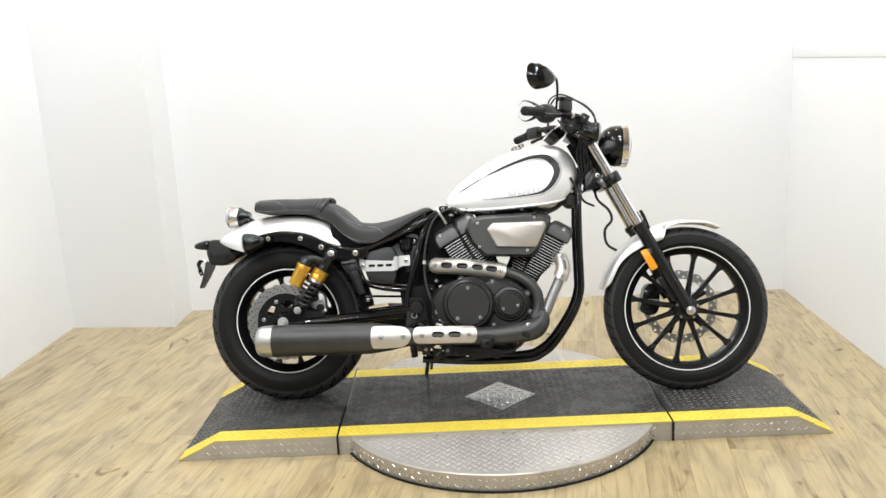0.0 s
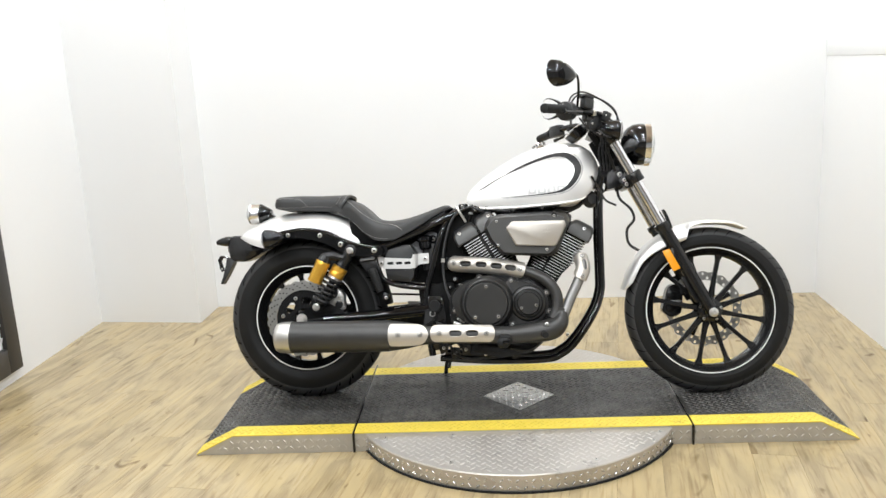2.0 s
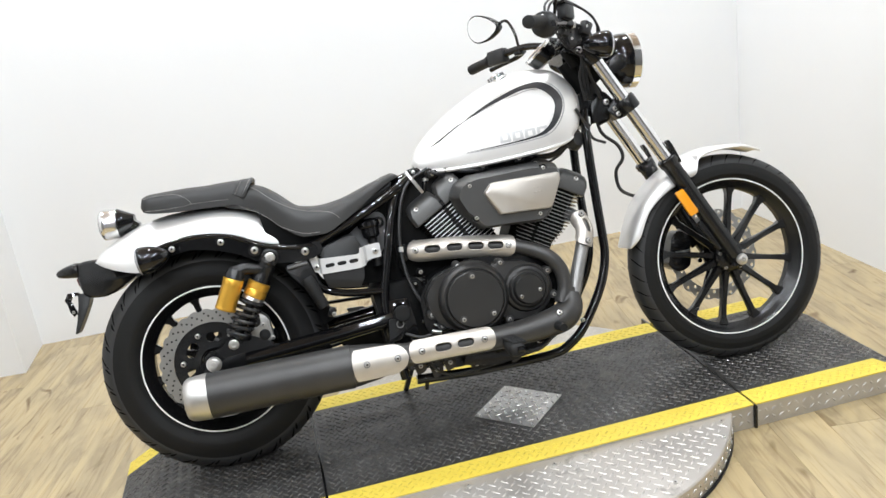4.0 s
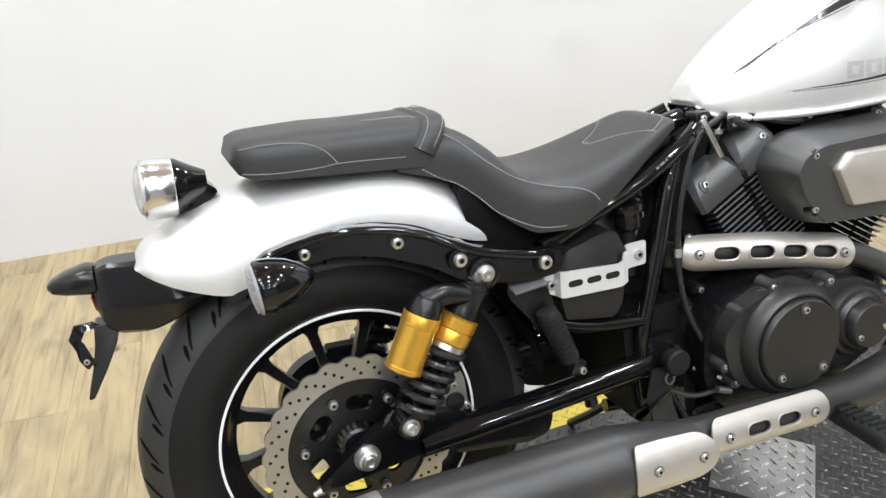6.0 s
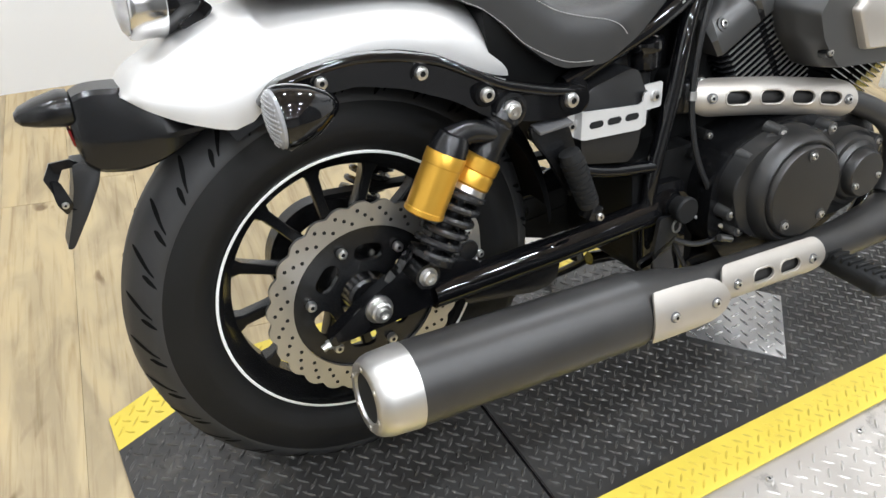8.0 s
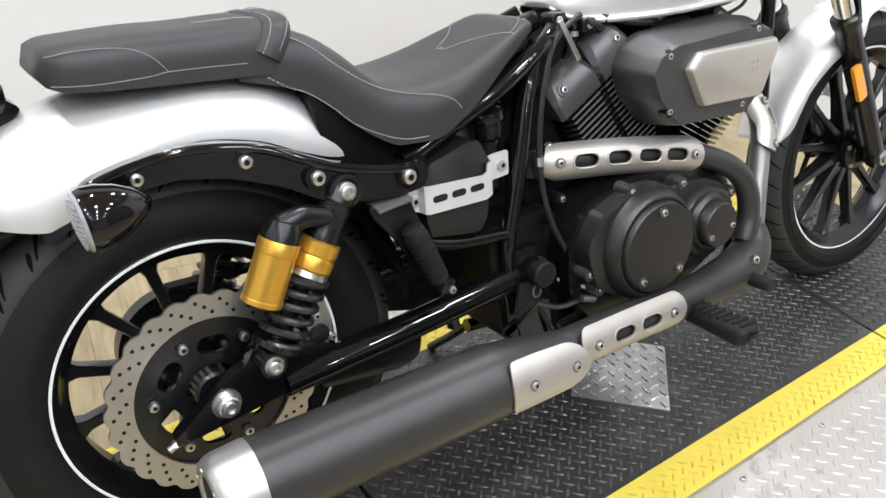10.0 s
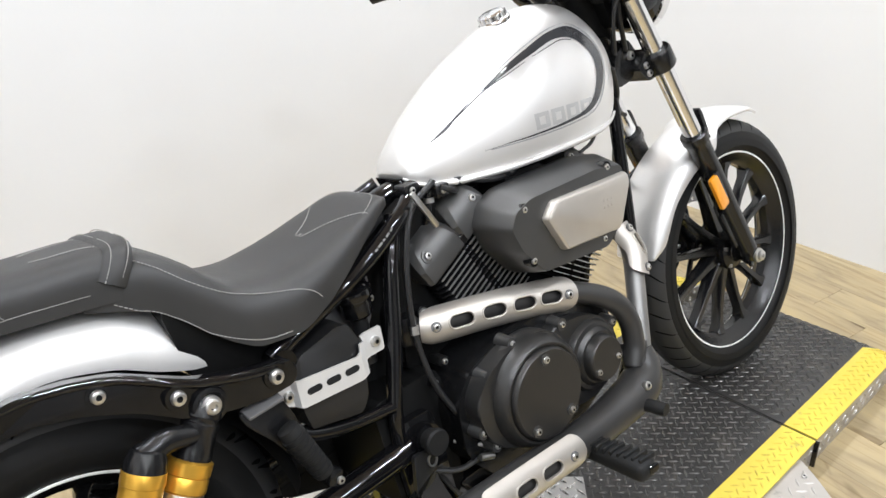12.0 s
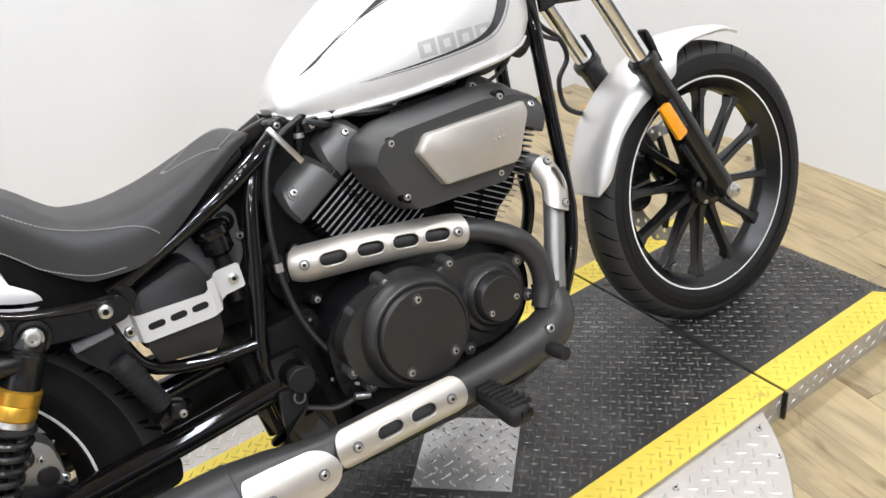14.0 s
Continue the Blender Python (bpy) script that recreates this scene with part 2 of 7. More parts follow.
def curve(x, xs, ys):
    """Smooth value at x through points (xs, ys), xs rising."""
    if x <= xs[0]:
        return ys[0]
    if x >= xs[-1]:
        return ys[-1]
    i = max(k for k in range(len(xs) - 1) if xs[k] <= x)

    def slope(k):
        if k == 0:
            return (ys[1] - ys[0]) / (xs[1] - xs[0])
        if k == len(xs) - 1:
            return (ys[-1] - ys[-2]) / (xs[-1] - xs[-2])
        a, b = (ys[k] - ys[k - 1]) / (xs[k] - xs[k - 1]), (ys[k + 1] - ys[k]) / (xs[k + 1] - xs[k])
        return 0 if a * b <= 0 else 2 * a * b / (a + b)

    h = xs[i + 1] - xs[i]
    t = (x - xs[i]) / h
    return (2 * t**3 - 3 * t * t + 1) * ys[i] + (t**3 - 2 * t * t + t) * h * slope(i) + (3 * t * t - 2 * t**3) * ys[i + 1] + (t**3 - t * t) * h * slope(i + 1)


def frames_along(path):
    """Right-handed frames (u, v) across a path, carried along it."""
    out, u = [], None
    for i, p in enumerate(path):
        t = (path[min(i + 1, len(path) - 1)] - path[max(i - 1, 0)]).normalized()
        if u is None:
            u = t.cross(Vector((0, 0, 1)))
            if u.length < 0.1:
                u = t.cross(Vector((0, 1, 0)))
        u = (u - t * u.dot(t)).normalized()
        out.append((u.copy(), t.cross(u).normalized()))
    return out


def loft(bm, rings, close=True, caps=True):
    vs = [[bm.verts.new(p) for p in r] for r in rings]
    m = len(vs[0])
    for a, b in zip(vs, vs[1:]):
        for k in range(m if close else m - 1):
            f = [a[k], a[(k + 1) % m], b[(k + 1) % m], b[k]]
            bm.faces.new(f)
    if caps and close:
        bm.faces.new(list(reversed(vs[0])))
        bm.faces.new(vs[-1])
    return vs


def tube(points, r, n=12, fine=6, bm=None, caps=True):
    """A round bar along smooth points; r: one radius, or one for each given point."""
    bm = bm or bmesh.new()
    path = glide(points, fine)
    if isinstance(r, (int, float)):
        rr = [r] * len(path)
    else:
        m = len(path) - 1
        rr = [curve(i / m * (len(r) - 1), list(range(len(r))), list(r)) for i in range(m + 1)]
    rings = []
    for p, (u, v), q in zip(path, frames_along(path), rr):
        rings.append([p + q * (math.cos(a) * u + math.sin(a) * v) for a in (2 * math.pi * k / n for k in range(n))])
    loft(bm, rings, True, caps)
    return bm


def lathe(profile, n=32, at=(0, 0, 0), axis=(0, -1, 0), bm=None, close=False):
    """Turns (distance along axis, radius) points round an axis through at."""
    bm = bm or bmesh.new()
    at, ax = Vector(at), Vector(axis).normalized()
    u = ax.cross(Vector((0, 0, 1)))
    if u.length < 0.1:
        u = ax.cross(Vector((1, 0, 0)))
    u.normalize()
    v = ax.cross(u)
    rings = []
    for d, r in profile:
        rings.append([at + d * ax + max(r, 1e-5) * (math.cos(a) * u + math.sin(a) * v) for a in (2 * math.pi * k / n for k in range(n))])
    if close:
        rings.append(rings[0])
    loft(bm, rings, True, not close)
    return bm


def prism(outline, y0, y1, bevel=0.004, bm=None, slant=None, seg=2):
    """A plate with an outline in (x, z), from y0 to y1, its edges rounded; slant(x, z) is added to y."""
    own = bmesh.new()
    a = [own.verts.new((x, y0, z)) for x, z in outline]
    b = [own.verts.new((x, y1, z)) for x, z in outline]
    own.faces.new(a)
    own.faces.new(list(reversed(b)))
    m = len(a)
    for k in range(m):
        own.faces.new([a[k], b[k], b[(k + 1) % m], a[(k + 1) % m]])
    if bevel:
        bmesh.ops.bevel(own, geom=list(own.edges), offset=bevel, segments=seg, profile=0.5, affect="EDGES", clamp_overlap=True)
    if slant:
        for v in own.verts:
            v.co.y += slant(v.co.x, v.co.z)
    return merge(bm, own)


def merge(bm, own):
    if bm is None:
        return own
    me = bpy.data.meshes.new("piece")
    own.to_mesh(me)
    own.free()
    bm.from_mesh(me)
    bpy.data.meshes.remove(me)
    return bm


def block(size, at=(0, 0, 0), turn=(0, 0, 0), bevel=0.004, bm=None, seg=2):
    own = bmesh.new()
    bmesh.ops.create_cube(own, size=1, matrix=Matrix.Diagonal((*size, 1)))
    if bevel:
        bmesh.ops.bevel(own, geom=list(own.edges), offset=bevel, segments=seg, profile=0.5, affect="EDGES", clamp_overlap=True)
    bmesh.ops.transform(own, matrix=pose(*at, *turn), verts=own.verts)
    return merge(bm, own)


def carve(ob, bm):
    """Cuts the closed forms of bm out of a mesh object."""
    bmesh.ops.recalc_face_normals(bm, faces=bm.faces)
    me = bpy.data.meshes.new("cutter")
    bm.to_mesh(me)
    bm.free()
    tool, body = new("cutter", me), new("carved", ob.data)
    mod = body.modifiers.new("cut", "BOOLEAN")
    mod.object, mod.operation, mod.solver = tool, "DIFFERENCE", "EXACT"
    bpy.context.view_layer.update()
    done = bpy.data.meshes.new_from_object(body.evaluated_get(bpy.context.evaluated_depsgraph_get()))
    bpy.data.objects.remove(body)
    bpy.data.objects.remove(tool)
    ob.data = done


def rounded(outline, r=0.01, n=4):
    """An outline with its corners cut round."""
    out, m = [], len(outline)
    for i in range(m):
        a, b, c = (Vector(outline[(i + k) % m]) for k in (-1, 0, 1))
        da, dc = (a - b), (c - b)
        s = min(r, da.length * 0.45, dc.length * 0.45)
        p, q = b + da.normalized() * s, b + dc.normalized() * s
        for k in range(n + 1):
            t = k / n
            out.append(tuple((1 - t) ** 2 * p + 2 * t * (1 - t) * b + t * t * q))
    return out


def oval(x, z, half, r, tilt=0.0, n=6):
    """A slot outline: two half circles, half apart from the middle."""
    out = []
    for side, start in ((1, -90), (-1, 90)):
        for k in range(n + 1):
            a = radians(start + 180 * k / n)
            px, pz = side * half + r * math.cos(a), r * math.sin(a)
            c, s = math.cos(radians(tilt)), math.sin(radians(tilt))
            out.append((x + px * c - pz * s, z + px * s + pz * c))
    return out


def aim(at, way, size=1.0):
    """A pose that turns +z to way."""
    return Matrix.Translation(at) @ Vector((0, 0, 1)).rotation_difference(Vector(way)).to_matrix().to_4x4() @ Matrix.Diagonal((size, size, size, 1))


BOLT_MESH = part("bolt_pattern", lathe([(-0.6, 1.0), (0.25, 1.0), (0.55, 0.86), (0.66, 0.62), (0.66, 0.40), (0.3, 0.36), (0.3, 0.0)], 16, (0, 0, 0), (0, 0, 1)), STEEL)
BOLT_DATA = BOLT_MESH.data
BOLT_DATA.materials.append(HOLE)
for face in BOLT_DATA.polygons:
    if max(math.hypot(BOLT_DATA.vertices[v].co.x, BOLT_DATA.vertices[v].co.y) for v in face.vertices) < 0.44:
        face.material_index = 1
bpy.data.objects.remove(BOLT_MESH)


def bolt(parent, at, way=(0, -1, 0), r=0.008, name="bolt"):
    o = new(name, BOLT_DATA)
    o.parent = parent
    o.matrix_basis = aim(at, way, r)
    return o


def thing(name, label, category, matrix=None, kind=""):
    o = new(name)
    o.empty_display_size = 0.05
    if matrix is not None:
        o.matrix_basis = matrix
    return tagged(o, label, category, kind=kind)


# ---------------------------------------------------------------- room
XL, XR, YB, YF = -2.35, 1.685, 1.54, -6.0
SHOP = -1.4
COL_X, COL_Y = -1.74, 1.35


def slab(name, lo, hi, mat, label, bevel=0.0):
    size = [b - a for a, b in zip(lo, hi)]
    mid = [(a + b) / 2 for a, b in zip(lo, hi)]
    ob = part(name, block(size, (0, 0, 0), bevel=bevel), mat, None, matrix=pose(*mid))
    return tagged(ob, label, name.split("_")[0], kind="structure")


floor = tagged(part("floor", block((4.6, 8.2, 0.06), (0, 0, 0), bevel=0), HOLE, None, matrix=pose(-0.3, -2.15, -0.044)), "light oak laminate floor of long planks", "floor", kind="structure")
north = [slab("wall_north", (COL_X, YB, 0), (XR + 0.12, YB + 0.12, 2.1), WALL, "plain white painted back wall")]
north.append(slab("wall_north_upper", (COL_X, YB, 2.1), (XR + 0.12, YB + 0.12, CEIL), CEILING, "plain tan board above the back wall"))
# the back wall runs a little out of square too
for ob in north:
    for v in ob.data.vertices:
        v.co.y += 0.035 * (1.70 - v.co.x - ob.matrix_world.translation.x)
column = slab("wall_column", (XL, COL_Y, 0), (COL_X, YB + 0.20, CEIL), WALL, "white painted column in the room's corner")
for v in column.data.vertices:
    if v.co.x < 0 and v.co.y < 0:
        v.co.y += 0.075
slab("wall_west_shop", (XL - 0.12, YF, 0), (XL, SHOP, CEIL), SHOP_WALL, "dark grey shop wall")
slab("wall_east_shop", (XR, YF, 0), (XR + 0.12, SHOP, CEIL), SHOP_WALL, "dark grey shop wall")
slab("wall_west", (XL - 0.12, SHOP, 0), (XL, YB + 0.20, CEIL), WALL, "plain white painted side wall")
east = [slab("wall_east", (XR, SHOP, 0), (XR + 0.12, YB, 1.30), WALL, "plain white painted half wall")]
east.append(slab("trim", (XR - 0.004, SHOP, 1.30), (XR + 0.12, YB - 0.001, 1.385), WALL, "white cap board along the half wall", 0.004))
east.append(slab("wall_east_upper", (XR + 0.03, SHOP, 1.385), (XR + 0.12, YB, CEIL), WALL, "white painted upper wall set back over the cap board"))
# the side wall runs a little out of square
for ob in east:
    for v in ob.data.vertices:
        v.co.x += 0.05 * (v.co.y + ob.matrix_world.translation.y - 0.8)
slab("wall_south", (XL, YF - 0.12, 0), (XR, YF, CEIL), SOUTH_WALL, "pale grey shop wall")
slab("ceiling", (XL - 0.12, YF - 0.12, CEIL), (XR + 0.12, YB + 0.24, CEIL + 0.08), CEILING, "plain tan ceiling")

# small round lamps under the ceiling
LENS = bpy.data.materials.new("lit_diffuser")
LENS.use_nodes = True
LENS.node_tree.nodes["Principled BSDF"].inputs["Emission Color"].default_value = (1, 0.97, 0.93, 1)
LENS.node_tree.nodes["Principled BSDF"].inputs["Emission Strength"].default_value = 6
first = None
for k, (x, y) in enumerate(LAMPS):
    data = bpy.data.lights.new("lamp_light", "AREA")
    data.shape, data.size, data.energy, data.color = "DISK", 0.16, LAMP_WATTS, (0.885, 0.96, 1.0)
    lamp = new("lamp_light", data)
    lamp.matrix_basis = pose(x, y, CEIL - 0.032)
    if first is None:
        first = thing("ceiling_light", "small round white ceiling lamp, lit", "lamp", pose(x, y, CEIL))
        first["group"] = "ceiling lamps"
        part("housing", lathe([(0, 0.11), (0.022, 0.11), (0.03, 0.1), (0.03, 0.088), (0.02, 0.088)], 28, (0, 0, 0), (0, 0, -1)), WALL, first)
        part("diffuser", lathe([(0.021, 0.086), (0.026, 0.086)], 28, (0, 0, 0), (0, 0, -1)), LENS, first)
    else:
        copy_thing(first, pose(x, y, CEIL))

# framed lattice on the side wall
lattice = thing("lattice_window", "black framed window with a white diamond lattice on the wall", "window", pose(XL + 0.003, -0.12, 0.06))
for nm, size, at in (("stile", (0.03, 0.1, 1.36), (0.015, 0.62, 0.68)), ("stile", (0.03, 0.1, 1.36), (0.015, -0.62, 0.68)), ("rail", (0.03, 1.138, 0.12), (0.015, 0, 0.06)), ("rail", (0.03, 1.138, 0.07), (0.015, 0, 1.325))):
    part(nm, block(size, at, bevel=0.004), FRAME_BLACK, lattice)
part("pane", block((0.006, 1.138, 1.168), (0.004, 0, 0.705), bevel=0), MESH_WHITE, lattice)
bm = bmesh.new()
for sgn in (1, -1):
    for k in range(-30, 31):
        c = k * 0.04
        pts = []
        for z in (0.125, 1.285):
            pts.append((c + sgn * (z - 0.7) * 0.6, z))
        (ya, za), (yb, zb) = pts
        for lim in (-0.565, 0.565):
            if (ya - lim) * (yb - lim) < 0:
                zz = za + (zb - za) * (lim - ya) / (yb - ya)
                if abs(ya) > 0.566 and ya * lim > 0:
                    ya, za = lim, zz
                elif abs(yb) > 0.566 and yb * lim > 0:
                    yb, zb = lim, zz
        if abs(ya) <= 0.566 and abs(yb) <= 0.566:
            tube([(0.012 + 0.002 * sgn, ya, za), (0.012 + 0.002 * sgn, yb, zb)], 0.0035, 5, bm=bm)
tagged(part("wire_lattice", bm, STRAP_ALU, lattice), kind="stuff")

# ---------------------------------------------------------------- turntable, deck and ramps
H, Y0, Y1, BAND = 0.075, -0.30, 0.345, 0.078
TIP_L, KINK_L, SEAM_L, SEAM_R, KINK_R, TIP_R = -1.195, -1.055, -0.611, 0.597, 1.04, 1.172
DISC_X, DISC_R, DISC_H = -0.02, 0.622, 0.066


def deck_z(x):
    if x < KINK_L:
        return 0.006 + (H - 0.006) * max(0, (x - TIP_L) / (KINK_L - TIP_L))
    if x > KINK_R:
        return 0.006 + (H - 0.006) * max(0, (TIP_R - x) / (TIP_R - KINK_R))
    return H


def sheet(xs, y0, y1, lift, thick):
    """A thin plate that follows the deck between y0 and y1."""
    bm = bmesh.new()
    loft(bm, [[(x, y0, deck_z(x) + lift - thick), (x, y1, deck_z(x) + lift - thick), (x, y1, deck_z(x) + lift), (x, y0, deck_z(x) + lift)] for x in xs])
    return bm


def deck(name, xs, label):
    o = thing(name, label, "ramp" if "ramp" in name else "turntable")
    xs = list(xs)
    body = bmesh.new()
    loft(body, [[(x, Y0 + 0.002, 0.001), (x, Y1 - 0.002, 0.001), (x, Y1 - 0.002, deck_z(x) - 0.0035), (x, Y0 + 0.002, deck_z(x) - 0.0035)] for x in xs])
    part("side_plate", body, SIDE_ALU, o, "bare aluminium side with raised tread")
    part("tread_plate", sheet(xs, Y0 + BAND + 0.0002, Y1 - BAND - 0.0002, 0, 0.003), MAT_BLACK, o, "worn black tread plate")
    part("border", sheet(xs, Y0, Y0 + BAND, 0.0004, 0.004), YELLOW, o, "yellow painted border")
    part("border", sheet(xs, Y1 - BAND, Y1, 0.0004, 0.004), YELLOW, o, "yellow painted border")
    return o


ramp_rear = deck("ramp", (TIP_L, KINK_L, SEAM_L - 0.004), "low ramp of black tread plate with yellow borders")
ramp_front = deck("ramp", (SEAM_R + 0.004, KINK_R, TIP_R), "low ramp of black tread plate with yellow borders")
table = deck("turntable", (SEAM_L + 0.004, SEAM_R - 0.004), "round aluminium turntable with a black and yellow deck")
part("disc_plate", lathe([(0.002, DISC_R - 0.004), (DISC_H - 0.004, DISC_R), (DISC_H, DISC_R - 0.003)], 128, (DISC_X, 0, 0), (0, 0, 1)), DISC_PLATE, table, "round pale aluminium plate")
part("disc_skirt", lathe([(0.001, DISC_R + 0.003), (0.006, DISC_R + 0.003), (0.006, DISC_R - 0.01), (0.001, DISC_R - 0.01)], 128, (DISC_X, 0, 0), (0, 0, 1), close=True), HOLE, table, "dark gap under the disc")
for x, y in ((-0.49, -0.335), (-0.25, -0.325), (-0.013, -0.327), (0.236, -0.328), (0.474, -0.331), (0.228, -0.53), (-0.25, -0.53), (0.44, -0.40), (-0.3, 0.35), (0.0, 0.35), (0.3, 0.35)):
    bolt(table, (x, y, DISC_H + 0.001), (0, 0, 1), 0.006, "screw")
# dark angle bars that close the seams
for x, owner in ((SEAM_L, ramp_rear), (SEAM_R, ramp_front)):
    part("seam_bar", block((0.007, Y1 - Y0 + 0.06, 0.07), (x, (Y0 + Y1) / 2 + 0.022, 0.0365), bevel=0.001), GLOSS_BLACK, owner, "black steel bar in the seam")
# square inspection plate set as a diamond
inlay = part("inspection_plate", block((0.196, 0.196, 0.003), (0, 0, 0), bevel=0.0006), TREAD_ALU, table, "bare aluminium tread square", matrix=pose(-0.004, -0.002, H + 0.0016, 0, 0, 45))
for a in (0, 90, 180, 270):
    o = bolt(inlay, (0.118 * 0.72 * math.cos(radians(a + 45)), 0.118 * 0.72 * math.sin(radians(a + 45)), 0.002), (0, 0, 1), 0.005, "screw")
# ---------------------------------------------------------------- motorcycle
# Own axes: x ahead, y to its left, z up in its plane; it leans on its side stand.
bike = thing("motorcycle", "silver and black cruiser motorcycle leaning on its side stand", "motorcycle", pose(-0.0477, 0.0203, 0.0724, 0, 0, -2.1) @ pose(0, 0, 0, -13.5, 0, 0))
FRONT, REAR = Vector((0.781, -0.004, 0.318)), Vector((-0.788, 0.020, 0.3225))


# ---- wheels
def tyre_bm(at, prof):
    return lathe([(-y, r) for y, r in prof], 96, at, (0, -1, 0), close=True)


def wheel(name, at, rim_r, half, spokes, phase, prof, hub_r, hub_half, label):
    rim = bmesh.new()
    lathe([(half, rim_r + 0.004), (half + 0.002, rim_r - 0.002), (half - 0.004, rim_r - 0.010), (half * 0.55, rim_r - 0.017), (half * 0.3, rim_r - 0.030), (-half * 0.3, rim_r - 0.030), (-half * 0.55, rim_r - 0.017), (-half + 0.004, rim_r - 0.010), (-half - 0.002, rim_r - 0.002), (-half, rim_r + 0.004)], 96, at, (0, -1, 0), rim, close=True)
    o = part(name, rim, SATIN_BLACK, bike, label)
    part("tyre", tyre_bm(at, prof), RUBBER, o, "worn black rubber tyre")
    for s in (1, -1):
        part("rim_stripe", lathe([(s * (half + 0.0035), rim_r + 0.0016), (s * (half + 0.0042), rim_r), (s * (half + 0.0035), rim_r - 0.0026), (s * (half + 0.001), rim_r)], 96, at, (0, -1, 0), close=True), STRIPE_WHITE, o, "thin white stripe round the rim")
    spoke = None
    for k in range(spokes):
        if spoke is None:
            bm = bmesh.new()
            rings = []
            for f, w, d in ((0.0, 0.018, 0.022), (0.25, 0.0125, 0.017), (0.6, 0.0105, 0.013), (0.88, 0.012, 0.013), (1.0, 0.022, 0.018)):
                r = hub_r * 0.8 + f * (rim_r - 0.026 - hub_r * 0.8)
                sec = [(-w * 0.55, -d), (w * 0.55, -d), (w * 0.75, -d * 0.75), (w * 0.55, d), (-w * 0.55, d), (-w * 0.75, -d * 0.75)]
                rings.append([(r, y, z) for z, y in sec])
            loft(bm, rings)
            spoke = part("spoke", bm, SATIN_BLACK, o, matrix=Matrix.Translation(at) @ Matrix.Rotation(radians(-phase), 4, "Y"))
        else:
            again("spoke", spoke, o, Matrix.Translation(at) @ Matrix.Rotation(radians(-phase - 360 / spokes * k), 4, "Y"))
    part("hub", lathe([(-hub_half, hub_r * 0.55), (-hub_half * 0.8, hub_r * 0.7), (-hub_half * 0.45, hub_r), (hub_half * 0.45, hub_r), (hub_half * 0.8, hub_r * 0.7), (hub_half, hub_r * 0.55)], 40, at, (0, -1, 0)), SATIN_BLACK, o)
    return o


def tyre_profile(R, bead, half, wide):
    drop = lambda k: R - wide * (1.01 - math.sqrt(1.0201 - k * k))
    right = [(0.0, R), (wide * 0.35, drop(0.35)), (wide * 0.65, drop(0.65)), (wide * 0.86, drop(0.86)), (wide * 0.97, drop(1.0) - 0.004), (wide, drop(1.0) - 0.016), (wide * 0.985, bead + 0.030), (wide * 0.9, bead + 0.015), (half + 0.004, bead + 0.0045), (half - 0.002, bead + 0.0015)]
    return right + [(half * 0.8, bead - 0.008), (-half * 0.8, bead - 0.008)] + [(-y, r) for y, r in reversed(right[1:])]


def tread_band(owner, at, R, wide):
    """The worn running surface that lies over the tyre's crown."""
    prof = tyre_profile(R, 0.1, 0.05, wide)
    ys, rs = [p[0] for p in prof[:6]], [p[1] for p in prof[:6]]
    crown = [wide * (-0.88 + 1.76 * k / 22) for k in range(23)]
    line = [(y, curve(abs(y), ys, rs) + 0.0012) for y in crown] + [(y, curve(abs(y), ys, rs) - 0.004) for y in reversed(crown)]
    return part("tread", lathe([(-y, r) for y, r in line], 96, at, (0, -1, 0), close=True), TREAD_RUBBER, owner, "worn dark grey tread")


front_wheel = wheel("front_wheel", FRONT, 0.2395, 0.036, 12, 18, tyre_profile(0.3165, 0.2395, 0.036, 0.053), 0.042, 0.055, "black cast spoked front wheel with a white rim stripe")
rear_wheel = wheel("rear_wheel", REAR, 0.2062, 0.052, 12, 12, tyre_profile(0.3195, 0.2062, 0.052, 0.071), 0.055, 0.065, "black cast spoked rear wheel with a white rim stripe")


def grooves(owner, at, R, wide, count, lean, y0, y1, shift=0.0):
    """Slanted tread grooves that lie on the tyre."""
    bm = bmesh.new()
    prof = tyre_profile(R, 0.1, 0.05, wide)[:7]
    ys, rs = [p[0] for p in prof[:6]], [p[1] for p in prof[:6]]
    for k in range(count):
        for s in (1, -1):
            start = 2 * math.pi * (k + shift + (0.5 if s < 0 else 0)) / count
            rows = []
            for j in range(9):
                f = j / 8
                y = wide * (y0 + (y1 - y0) * f)
                a = start + lean * f**1.6
                w = (0.0014 + 0.0030 * math.sin(math.pi * f)) * (1.0 if count < 35 else 0.6) / R
                r = curve(y, ys, rs) + 0.0019
                rows.append([at + Vector((r * math.cos(q), -s * y, r * math.sin(q))) for q in (a - w, a + w)])
            loft(bm, rows, False, False)
    return tagged(part("groove_relief", bm, GROOVE, owner), kind="stuff")


tread_band(rear_wheel, REAR, 0.3195, 0.071)
tread_band(front_wheel, FRONT, 0.3165, 0.053)
grooves(rear_wheel, REAR, 0.3195, 0.071, 30, 0.095, 0.30, 0.82)
grooves(rear_wheel, REAR, 0.3195, 0.071, 30, 0.04, 0.66, 0.86, 0.5)
grooves(front_wheel, FRONT, 0.3165, 0.053, 40, 0.09, 0.22, 0.90)
# valve stems
part("valve", tube([(FRONT.x - 0.145, -0.012, FRONT.z - 0.155), (FRONT.x - 0.125, -0.03, FRONT.z - 0.14)], 0.004, 8), PLASTIC_BLACK, front_wheel)


